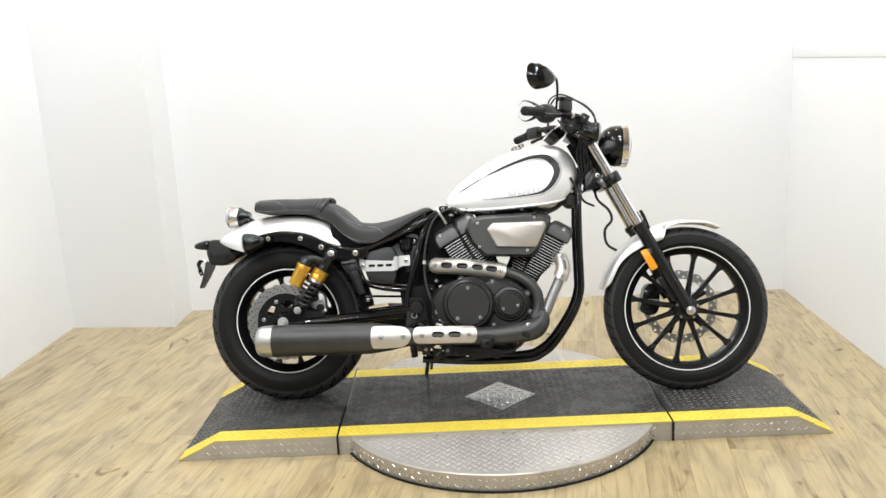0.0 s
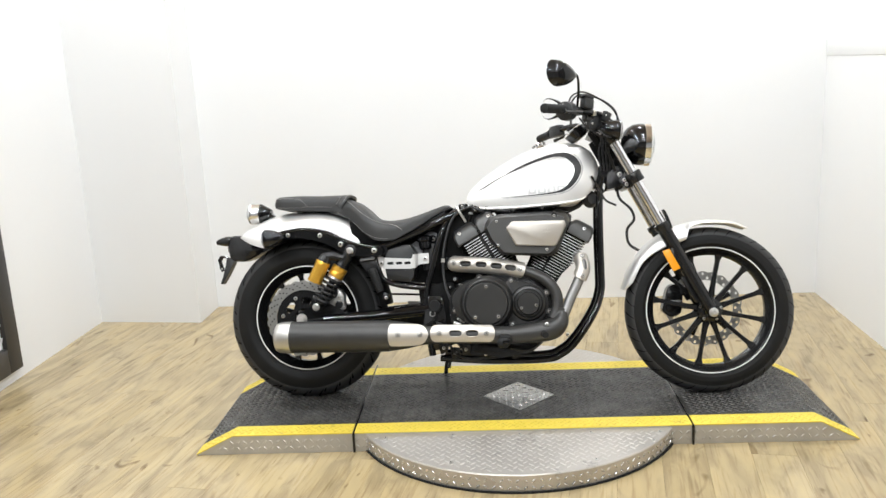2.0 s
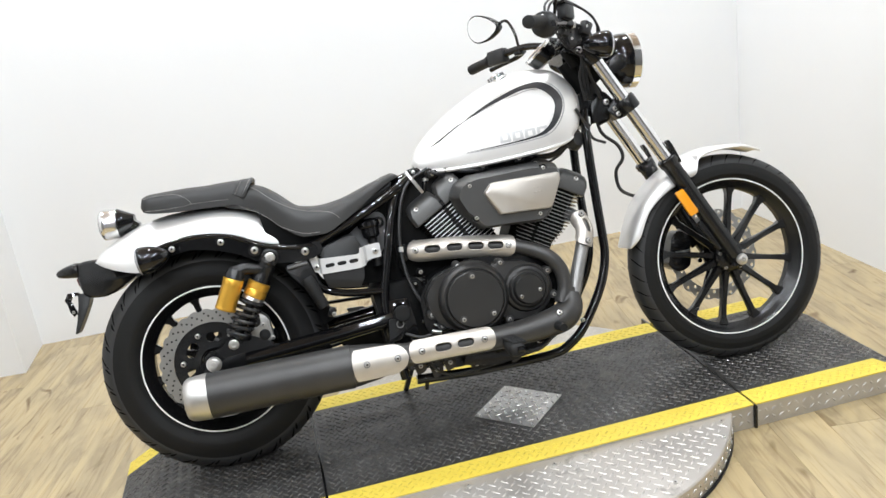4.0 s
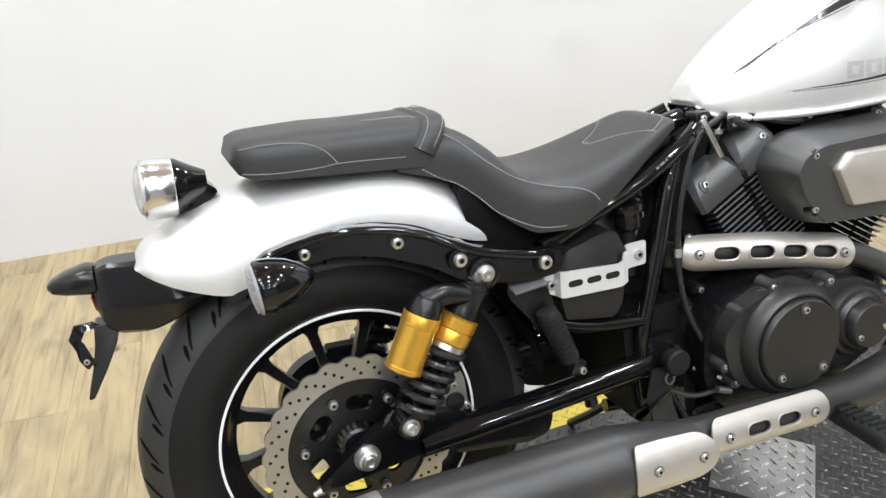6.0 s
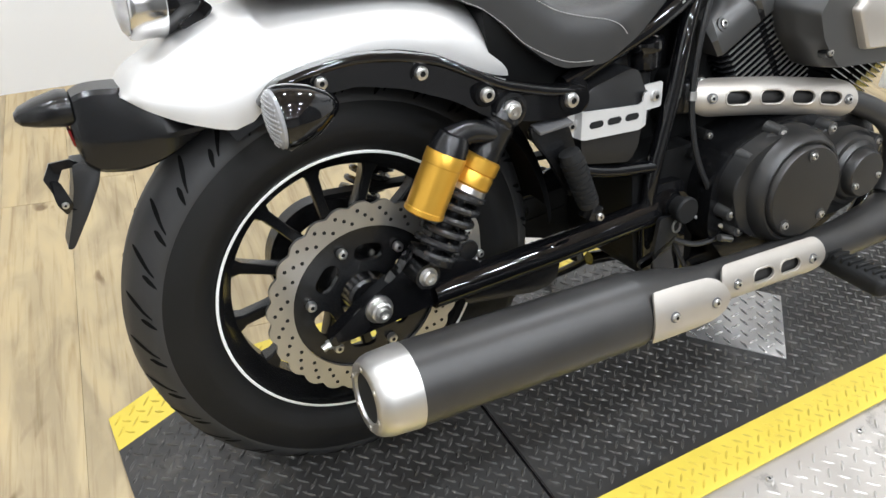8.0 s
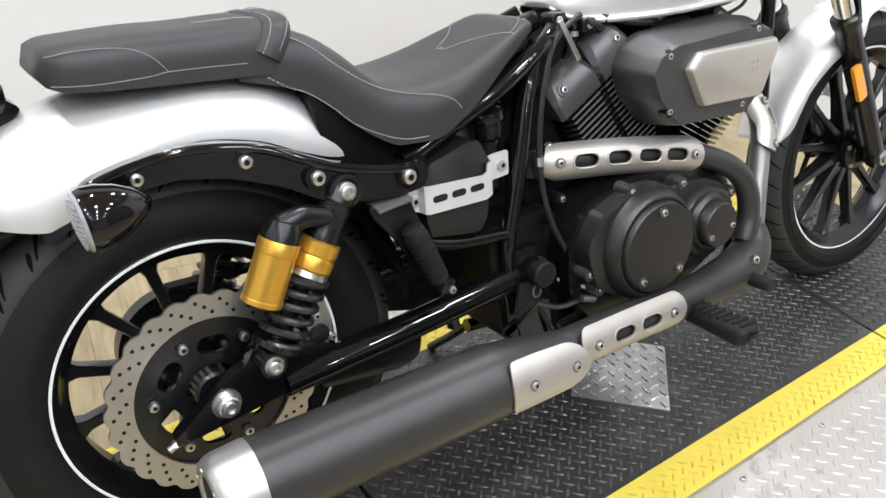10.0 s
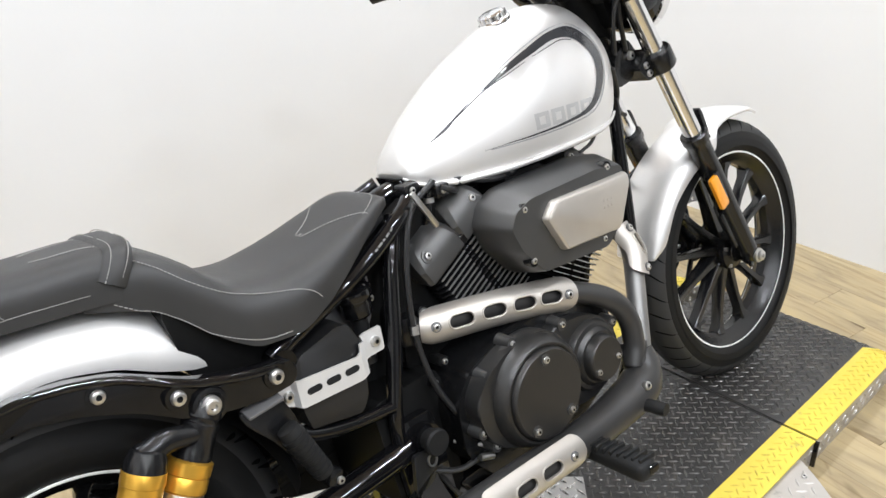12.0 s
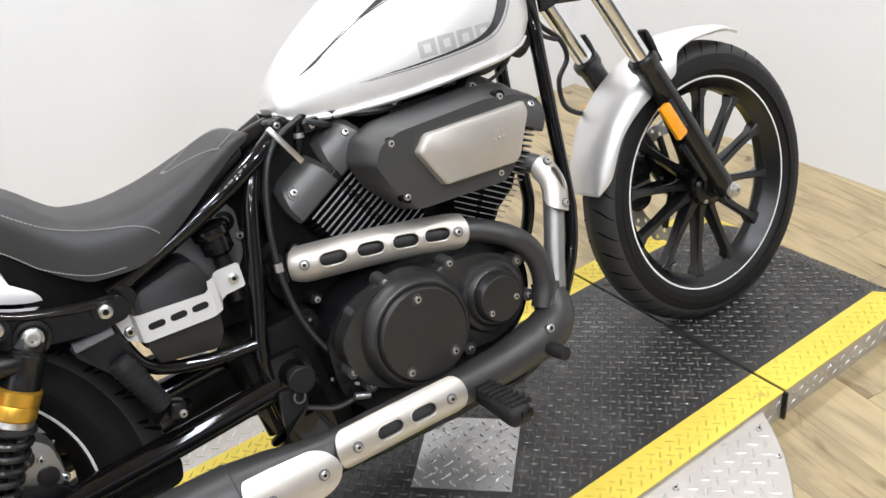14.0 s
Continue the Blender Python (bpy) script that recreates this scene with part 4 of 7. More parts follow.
def seat(name, S, label):
    bm = bmesh.new()
    n, m = 40, 30
    rings = []
    for i in range(n + 1):
        rings.append([seat_point(i / n, -1 + 2 * j / m, S) for j in range(m + 1)])
    loft(bm, rings)
    return part(name, bm, VINYL, bike, label, 60)


RIDER = {"x": [-0.680, -0.605, -0.575, -0.540, -0.510, -0.485, -0.430, -0.375, -0.335, -0.265, -0.215, -0.194], "top": [0.760, 0.788, 0.778, 0.753, 0.724, 0.706, 0.698, 0.704, 0.714, 0.737, 0.751, 0.748], "low": [0.735, 0.712, 0.690, 0.655, 0.632, 0.620, 0.618, 0.640, 0.662, 0.706, 0.731, 0.737], "wide": [0.084, 0.098, 0.108, 0.119, 0.126, 0.131, 0.134, 0.130, 0.119, 0.096, 0.076, 0.064], "end": (0.0, 0.04), "square": 0.42}
PILLION = {"x": [-0.908, -0.880, -0.796, -0.716, -0.661, -0.617], "top": [0.800, 0.809, 0.810, 0.807, 0.807, 0.803], "low": [0.766, 0.755, 0.748, 0.743, 0.740, 0.736], "wide": [0.066, 0.083, 0.091, 0.093, 0.093, 0.092], "end": (0.025, 0.0), "square": 0.42}
rider = seat("rider_seat", RIDER, "black vinyl rider seat with pale stitching")
pillion = seat("pillion_seat", PILLION, "black vinyl pillion pad with pale stitching")
bm = bmesh.new()
rings = []
for j in range(41):
    v = -0.94 + 1.88 * j / 40
    c = seat_point(1.0, v, PILLION, 0.001)
    c.x += 0.004 - 0.65 * (0.805 - c.z)
    nrm = Vector((0, c.y - tail_shift(c.x), (c.z - 0.74))).normalized()
    e = seat_point(1.0, v + 0.01, PILLION, 0.001)
    e.x += 0.004 - 0.65 * (0.805 - e.z)
    d = nrm.cross((e - c).normalized()).normalized()
    rings.append([c - d * 0.018 + nrm * 0.001, c - d * 0.014 + nrm * 0.004, c + d * 0.014 + nrm * 0.004, c + d * 0.018, c + d * 0.014 - nrm * 0.012, c - d * 0.014 - nrm * 0.008])
loft(bm, rings)
part("seat_strap", bm, VINYL, pillion, "stitched black strap across the seat", 50)


def stitches(owner, f, n, r=0.00075):
    """Short pale threads along the curve f(0..1)."""
    bm = bmesh.new()
    pts = [f(i / (3 * n)) for i in range(3 * n + 1)]
    for i in range(n):
        tube([pts[3 * i], pts[3 * i + 2]], r, 4, 1, bm)
    return tagged(part("stitching", bm, THREAD, owner, "pale stitching"), kind="stuff")


def on_seat(S, x, z, s):
    """The place on the side of a seat at a length and a height."""
    u = (x - S["x"][0]) / (S["x"][-1] - S["x"][0])
    v = min((k / 200 for k in range(10, 200)), key=lambda k: abs(seat_point(u, k, S).z - z))
    lo, hi = max(0.0, v - 0.005), min(1.0, v + 0.005)
    for _ in range(24):
        mid = (lo + hi) / 2
        lo, hi = (mid, hi) if seat_point(u, mid, S).z > z else (lo, mid)
    return seat_point(u, s * lo, S, 0.0007)


def side_line(S, pts, s):
    line = glide([(x, 0, z) for x, z in pts], 8)

    def place(t):
        k = t * (len(line) - 1)
        i = min(len(line) - 2, int(k))
        q = line[i].lerp(line[i + 1], k - i)
        return on_seat(S, q.x, q.z, s)

    return place


def top_line(S, pts, s):
    """Along the top of a seat through (x, y) points."""
    line = glide([(x, y, 0) for x, y in pts], 8)

    def place(t):
        k = t * (len(line) - 1)
        i = min(len(line) - 2, int(k))
        q = line[i].lerp(line[i + 1], k - i)
        u = (q.x - S["x"][0]) / (S["x"][-1] - S["x"][0])
        w = seat_point(u, 1.0, S).y - tail_shift(q.x)
        a = math.asin(min(0.995, abs(q.y) / w) ** (1 / S["square"]))
        return seat_point(u, -s * 2 * a / math.pi, S, 0.0007)

    return place


for s in (-1, 1):
    stitches(rider, side_line(RIDER, [(-0.612, 0.784), (-0.585, 0.765), (-0.556, 0.738), (-0.520, 0.711), (-0.486, 0.694), (-0.450, 0.684), (-0.415, 0.677), (-0.394, 0.667), (-0.382, 0.654)], s), 62)
    stitches(rider, side_line(RIDER, [(-0.645, 0.735), (-0.602, 0.706), (-0.572, 0.686), (-0.545, 0.660), (-0.505, 0.637), (-0.474, 0.627), (-0.440, 0.625)], s), 52)
    stitches(pillion, side_line(PILLION, [(-0.896, 0.796), (-0.868, 0.799), (-0.832, 0.798), (-0.803, 0.793), (-0.782, 0.781), (-0.767, 0.763)], s), 62, 0.0006)
    stitches(pillion, side_line(PILLION, [(-0.896, 0.764), (-0.848, 0.760), (-0.790, 0.760), (-0.767, 0.762), (-0.718, 0.760), (-0.668, 0.757)], s), 90, 0.0006)
    stitches(rider, top_line(RIDER, [(-0.325, 0.002), (-0.331, -0.005), (-0.325, -0.013), (-0.306, -0.024), (-0.285, -0.042), (-0.268, -0.062), (-0.257, -0.076), (-0.252, -0.085)], s), 34)
    stitches(rider, top_line(RIDER, [(-0.258, -0.080), (-0.240, -0.072), (-0.222, -0.058), (-0.209, -0.034), (-0.205, 0.0)], s), 30)
    stitches(pillion, top_line(PILLION, [(-0.711, -0.030), (-0.690, -0.036), (-0.660, -0.038), (-0.634, -0.046)], s), 24)


def strap_line(v, off):
    c = seat_point(1.0, v, PILLION, 0.0056)
    c.x += 0.004 - 0.65 * (0.805 - c.z) + 0.93 * off
    return c


for off in (-0.012, 0.012):
    stitches(pillion, lambda t: strap_line(-0.92 + 1.84 * t, off), 52)
part("seat_pan", prism([(-0.60, 0.725), (-0.55, 0.665), (-0.47, 0.612), (-0.42, 0.618), (-0.22, 0.730), (-0.22, 0.715), (-0.42, 0.598), (-0.48, 0.595), (-0.58, 0.660)], -0.078, 0.100, 0.004), PLASTIC_BLACK, rider)

# ---- fuel tank
T_X = [-0.142, -0.134, -0.105, -0.050, 0.030, 0.095, 0.165, 0.236, 0.300, 0.345, 0.368, 0.381]
T_TOP = [0.768, 0.792, 0.828, 0.872, 0.921, 0.951, 0.974, 0.984, 0.976, 0.950, 0.918, 0.880]
T_LOW = [0.763, 0.751, 0.739, 0.733, 0.731, 0.733, 0.737, 0.742, 0.753, 0.786, 0.835, 0.866]
T_WIDE = [0.024, 0.052, 0.068, 0.090, 0.113, 0.128, 0.138, 0.141, 0.131, 0.108, 0.078, 0.028]


def tank_half(x, z):
    zt, zb, w = curve(x, T_X, T_TOP), curve(x, T_X, T_LOW), curve(x, T_X, T_WIDE)
    f = min(1.0, max(0.0, (z - zb) / max(1e-4, zt - zb)))
    p = 1.9
    return w * max(0.0, 1 - f**p) ** (1 / p) * (1 - 0.13 * (1 - f) ** 2.2)


def tank_ring(x, m=36, lift=0.0):
    zt, zb = curve(x, T_X, T_TOP), curve(x, T_X, T_LOW)
    row = []
    for j in range(m + 1):
        a = math.pi * j / m
        z = zb + (zt - zb) * math.sin(a) ** 0.9
        y = tank_half(x, z) * (1 if j < m / 2 else -1)
        row.append(Vector((x, y if j not in (m // 2,) else 0.0, z)))
    return row


bm = bmesh.new()
rings = []
TN = 60
for i in range(TN + 1):
    f = i / TN
    f = 0.5 - 0.5 * math.cos(math.pi * f)
    rings.append(tank_ring(T_X[0] + (T_X[-1] - T_X[0]) * f))
loft(bm, rings)
tank = part("fuel_tank", bm, SILVER_PAINT, bike, "silver teardrop fuel tank with dark grey striping", 70)
bm = bmesh.new()
lip = []
for i in range(61):
    x = -0.139 + (0.322 + 0.139) * i / 60
    lip.append((x, tank_half(x, curve(x, T_X, T_LOW) + 0.002) + 0.003, curve(x, T_X, T_LOW) - 0.002))
for s in (-1, 1):
    part("tank_seam", tube([(x, -s * y, z) for x, y, z in lip], [0.0022 + 0.0036 * min(1, i / 9, (60 - i) / 8) for i in range(61)], 10, 1), SILVER_PAINT, tank)
part("tank_underside", prism([(-0.10, 0.752), (-0.08, 0.738), (0.20, 0.738), (0.33, 0.785), (0.31, 0.80), (-0.09, 0.78)], -0.050, 0.050, 0.004), INNER_BLACK, tank)
# rear mount under the tank tip
part("tank_mount", prism(rounded([(-0.146, 0.758), (-0.100, 0.744), (-0.100, 0.724), (-0.135, 0.732)], 0.004), -0.035, 0.035, 0.004), GLOSS_BLACK, tank)


def on_tank(x, z, s, lift=0.0008):
    y = tank_half(x, z)
    e = 0.004
    nz = (tank_half(x, z - e) - tank_half(x, z + e)) / (2 * e)
    nx = (tank_half(x - e, z) - tank_half(x + e, z)) / (2 * e)
    n = Vector((nx, 1, nz)).normalized()
    return Vector((x + n.x * lift, s * (y + n.y * lift), z + n.z * lift))


def decal(name, outer, inner, mat, n=70, label="", cross=4):
    for s in (-1, 1):
        bm = bmesh.new()
        a, b = glide([(x, 0, z) for x, z in outer], 8), glide([(x, 0, z) for x, z in inner], 8)
        rows = []
        for i in range(n + 1):
            p = a[min(len(a) - 1, round(i / n * (len(a) - 1)))]
            q = b[min(len(b) - 1, round(i / n * (len(b) - 1)))]
            rows.append([on_tank(p.x + (q.x - p.x) * k / cross, p.z + (q.z - p.z) * k / cross, s) for k in range(cross + 1)])
        loft(bm, rows, False, False)
        part(name, bm, mat, tank, label)


OUT = [(0.0240, 0.8632), (0.0477, 0.8752), (0.088, 0.8945), (0.140, 0.9145), (0.202, 0.9325), (0.256, 0.9350), (0.292, 0.911), (0.307, 0.877), (0.299, 0.842), (0.273, 0.806), (0.240, 0.785), (0.190, 0.776), (0.103, 0.771), (0.030, 0.7700)]
INN = [(0.0245, 0.8628), (0.0520, 0.8722), (0.100, 0.8897), (0.150, 0.9055), (0.204, 0.9190), (0.244, 0.9150), (0.270, 0.894), (0.281, 0.868), (0.272, 0.836), (0.248, 0.804), (0.220, 0.788), (0.179, 0.780), (0.103, 0.7738), (0.032, 0.7706)]
decal("tank_stripe", OUT, INN, DECAL_DARK, label="dark grey tapered stripe")
rim_o = [(x + dx, z + dz) for (x, z), dx, dz in zip(OUT, [0.006, 0, 0, 0, 0, 0.004, 0.006, 0.006, 0.006, 0.005, 0.003, 0, 0, -0.02], [0.0065, 0.004, 0.0045, 0.005, 0.005, 0.005, 0.003, 0, -0.003, -0.005, -0.006, -0.005, -0.004, -0.003])]
rim_i = [(x, z - 0.0016) if k < 5 else (x - 0.0042, z + 0.0004) if k < 10 else (x - 0.002, z + 0.0018) for k, (x, z) in enumerate(rim_o)]
decal("pin_stripe", rim_o, rim_i, DECAL_MID, label="fine grey pin stripe", cross=1)
decal("flame_line", [(-0.0898, 0.8024), (-0.0600, 0.8190), (-0.0300, 0.8358), (0.0023, 0.8540)], [(-0.0890, 0.8018), (-0.0570, 0.8155), (-0.0290, 0.8338), (0.0030, 0.8528)], DECAL_DARK, 30, "thin dark flame line", 1)
decal("flame_line", [(-0.0610, 0.8162), (-0.0200, 0.8394), (0.0305, 0.8644), (0.0780, 0.8801), (0.1255, 0.8946)], [(-0.0604, 0.8148), (-0.0194, 0.8378), (0.0312, 0.8628), (0.0786, 0.8788), (0.1255, 0.8940)], DECAL_DARK, 40, "fine grey flame line", 1)
decal("flame_line", [(0.1440, 0.9004), (0.1800, 0.9090), (0.2170, 0.9162), (0.2440, 0.9120)], [(0.1441, 0.8998), (0.1803, 0.9078), (0.2170, 0.9148), (0.2434, 0.9108)], DECAL_DARK, 30, "fine grey flame line", 1)
decal("flame_line", [(-0.004, 0.7695), (0.018, 0.7700), (0.060, 0.7722)], [(-0.003, 0.7692), (0.018, 0.7694), (0.060, 0.7712)], DECAL_DARK, 20, "thin dark flame line", 1)
# four blocky grey emblem marks in a row
for s in (-1,):
    for k in range(4):
        x0 = 0.104 + 0.0362 * k
        for xa, xb, za, zb in ((0, 0.031, 0, 0.007), (0, 0.031, 0.021, 0.028), (0, 0.009, 0.0071, 0.0209), (0.022, 0.031, 0.0071, 0.0209)):
            bm = bmesh.new()
            rows = []
            for i in range(5):
                x = x0 + xa + (xb - xa) * i / 4
                rows.append([on_tank(x, 0.7785 + za + (zb - za) * j / 3, s, 0.0003) for j in range(4)])
            loft(bm, rows, False, False)
            part("emblem_bar", bm, BADGE_GREY, tank, "pale grey emblem bar")
# filler cap
capd = Vector((-0.34, 0, 1)).normalized()
cap = part("fuel_cap", lathe([(-0.010, 0.030), (0.001, 0.0315), (0.004, 0.030), (0.0055, 0.027), (0.007, 0.024), (0.015, 0.0235), (0.0185, 0.020), (0.0195, 0.009)], 36, (0.155, 0, 0.967), capd), LAMP_CHROME, tank, "chrome fuel cap")
for k in range(10):
    a = 2 * math.pi * k / 10
    u = capd.cross(Vector((0, 1, 0))).normalized()
    q = Vector((0.155, 0, 0.967)) + capd * 0.011 + 0.0240 * (math.cos(a) * u + math.sin(a) * Vector((0, 1, 0)))
    part("cap_notch", lathe([(-0.005, 0.0035), (0.005, 0.0035)], 8, q, capd), LAMP_CHROME, cap)

# ---- frame
def both(name, pts, r, mat=None, label="", n=14):
    for s in (1, -1):
        part(name, tube([(x, s * y, z) for x, y, z in pts], r, n), mat or GLOSS_BLACK, frame_part, label)


frame_part = part("frame_backbone", tube([(0.42, 0, 0.845), (0.25, 0, 0.800), (0.0, 0, 0.750), (-0.18, 0, 0.720), (-0.30, 0, 0.665)], 0.024, 16), GLOSS_BLACK, bike, "gloss black steel frame")
both("down_tube", [(0.392, -0.045, 0.835), (0.376, -0.064, 0.760), (0.372, -0.070, 0.600), (0.373, -0.070, 0.470), (0.370, -0.070, 0.400), (0.340, -0.080, 0.318), (0.270, -0.090, 0.215), (0.215, -0.093, 0.168), (0.150, -0.095, 0.148), (-0.05, -0.095, 0.146), (-0.25, -0.100, 0.160)], 0.0135)
both("seat_rail", [(-0.135, -0.050, 0.742), (-0.190, -0.080, 0.712), (-0.300, -0.098, 0.660), (-0.400, -0.102, 0.620), (-0.475, -0.105, 0.590)], 0.0145)
both("side_tube", [(-0.200, -0.074, 0.715), (-0.230, -0.088, 0.655), (-0.248, -0.096, 0.600), (-0.264, -0.102, 0.540), (-0.282, -0.106, 0.475), (-0.298, -0.108, 0.410), (-0.298, -0.105, 0.320), (-0.28, -0.100, 0.170)], 0.0135)
both("lower_tube", [(-0.492, -0.108, 0.560), (-0.480, -0.110, 0.505), (-0.458, -0.112, 0.466), (-0.394, -0.112, 0.443), (-0.290, -0.110, 0.430)], 0.0105)
part("steering_head", tube([(0.375, 0, 0.990), (0.475, 0, 0.800)], 0.034, 20), INNER_BLACK, frame_part)
part("head_gusset", prism(rounded([(0.46, 0.86), (0.40, 0.78), (0.35, 0.80), (0.33, 0.84), (0.40, 0.90)], 0.01), -0.04, 0.04, 0.005), SATIN_BLACK, frame_part)
part("rear_crossmember", tube([(-0.462, -0.12, 0.582), (-0.462, 0.12, 0.582)], 0.02, 14), GLOSS_BLACK, frame_part)
part("pivot_plate", prism(rounded([(-0.30, 0.40), (-0.235, 0.40), (-0.225, 0.33), (-0.215, 0.20), (-0.27, 0.19), (-0.305, 0.32)], 0.012), -0.118, -0.100, 0.004), GLOSS_BLACK, frame_part)
part("pivot_plate", prism(rounded([(-0.30, 0.40), (-0.235, 0.40), (-0.225, 0.33), (-0.215, 0.20), (-0.27, 0.19), (-0.305, 0.32)], 0.012), 0.100, 0.118, 0.004), GLOSS_BLACK, frame_part)
for k, w in enumerate((0.006, 0.010, 0.005, 0.008, 0.006)):
    p = Vector((-0.268, -0.104, 0.6755)).lerp(Vector((-0.218, -0.092, 0.6985)), k / 5)
    part("label_bar", block((w, 0.001, 0.003), p + Vector((0, -0.0085, 0.0085)), (0, -25, 8), 0), LABEL_WHITE, frame_part, "small pale printed mark")
part("cable_clip", prism(rounded([(-0.180, 0.744), (-0.172, 0.748), (-0.134, 0.682), (-0.142, 0.678)], 0.002), -0.104, -0.099, 0.0015), STEEL, frame_part, "bright steel cable clip")

# ---- engine
case = rounded([(-0.205, 0.400), (-0.165, 0.448), (-0.060, 0.476), (0.100, 0.470), (0.185, 0.425), (0.195, 0.350), (0.165, 0.285), (0.020, 0.215), (-0.130, 0.215), (-0.205, 0.300)], 0.03, 5)
engine = part("engine", prism(case, -0.150, 0.150, 0.012), SATIN_BLACK, bike, "black V-twin engine with finned cylinders")
# right side cover with its round clutch lid
shoulder = rounded([(-0.197, 0.395), (-0.160, 0.442), (-0.095, 0.468), (-0.030, 0.470), (0.020, 0.440), (0.035, 0.380), (0.020, 0.312), (-0.040, 0.280), (-0.110, 0.283), (-0.175, 0.318)], 0.025, 4)
part("clutch_case", prism(shoulder, -0.186, -0.145, 0.014, seg=3), COVER_BLACK, engine, "graphite engine side case")
CL = Vector((-0.0625, 0, 0.371))
lid = part("clutch_cover", lathe([(0.165, 0.103), (0.188, 0.099), (0.204, 0.093), (0.210, 0.0865), (0.210, 0.0830), (0.2065, 0.0820), (0.2065, 0.0805), (0.2160, 0.0790), (0.2190, 0.0760), (0.2200, 0.0)], 72, CL, (0, -1, 0)), COVER_BLACK, engine, "round graphite clutch cover")
for x, z in ((-0.062, 0.4345), (-0.020, 0.323), (-0.105, 0.322)):
    part("bolt_pad", lathe([(0.212, 0.011), (0.2215, 0.010), (0.2215, 0.004)], 20, (x, 0, z), (0, -1, 0)), ENGINE_GREY, lid)
    bolt(lid, (x, -0.2215, z), (0, -1, 0), 0.0062)
AL = Vector((0.092, 0, 0.368))
part("alternator_case", prism(rounded([(0.00, 0.455), (0.090, 0.448), (0.150, 0.420), (0.172, 0.365), (0.150, 0.305), (0.085, 0.283), (0.01, 0.290)], 0.025, 4), -0.176, -0.140, 0.012, seg=3), COVER_BLACK, engine)
alt = part("alternator_cover", lathe([(0.165, 0.070), (0.180, 0.067), (0.188, 0.062), (0.190, 0.0545), (0.194, 0.052), (0.198, 0.048), (0.198, 0.044), (0.212, 0.0415), (0.2155, 0.0385), (0.216, 0.0)], 56, AL, (0, -1, 0)), COVER_BLACK, engine, "stepped round engine cover")
for x, z in ((0.120, 0.362), (0.066, 0.352)):
    bolt(alt, (x, -0.216, z), (0, -1, 0), 0.0055)
for x, z in ((-0.152, 0.432), (-0.183, 0.345), (-0.090, 0.466), (0.030, 0.452), (0.160, 0.405), (0.168, 0.335), (0.030, 0.290), (-0.16, 0.31)):
    part("case_lug", lathe([(0.145, 0.013), (0.178, 0.011), (0.178, 0.004)], 16, (x, 0, z), (0, -1, 0)), ENGINE_GREY, engine)
    bolt(engine, (x, -0.178, z), (0, -1, 0), 0.0058)
part("oil_pan", prism(rounded([(-0.20, 0.23), (0.14, 0.25), (0.10, 0.175), (-0.15, 0.170)], 0.02), -0.10, 0.10, 0.01), SATIN_BLACK, engine)

CRANK = Vector((0.078, 0, 0.355))


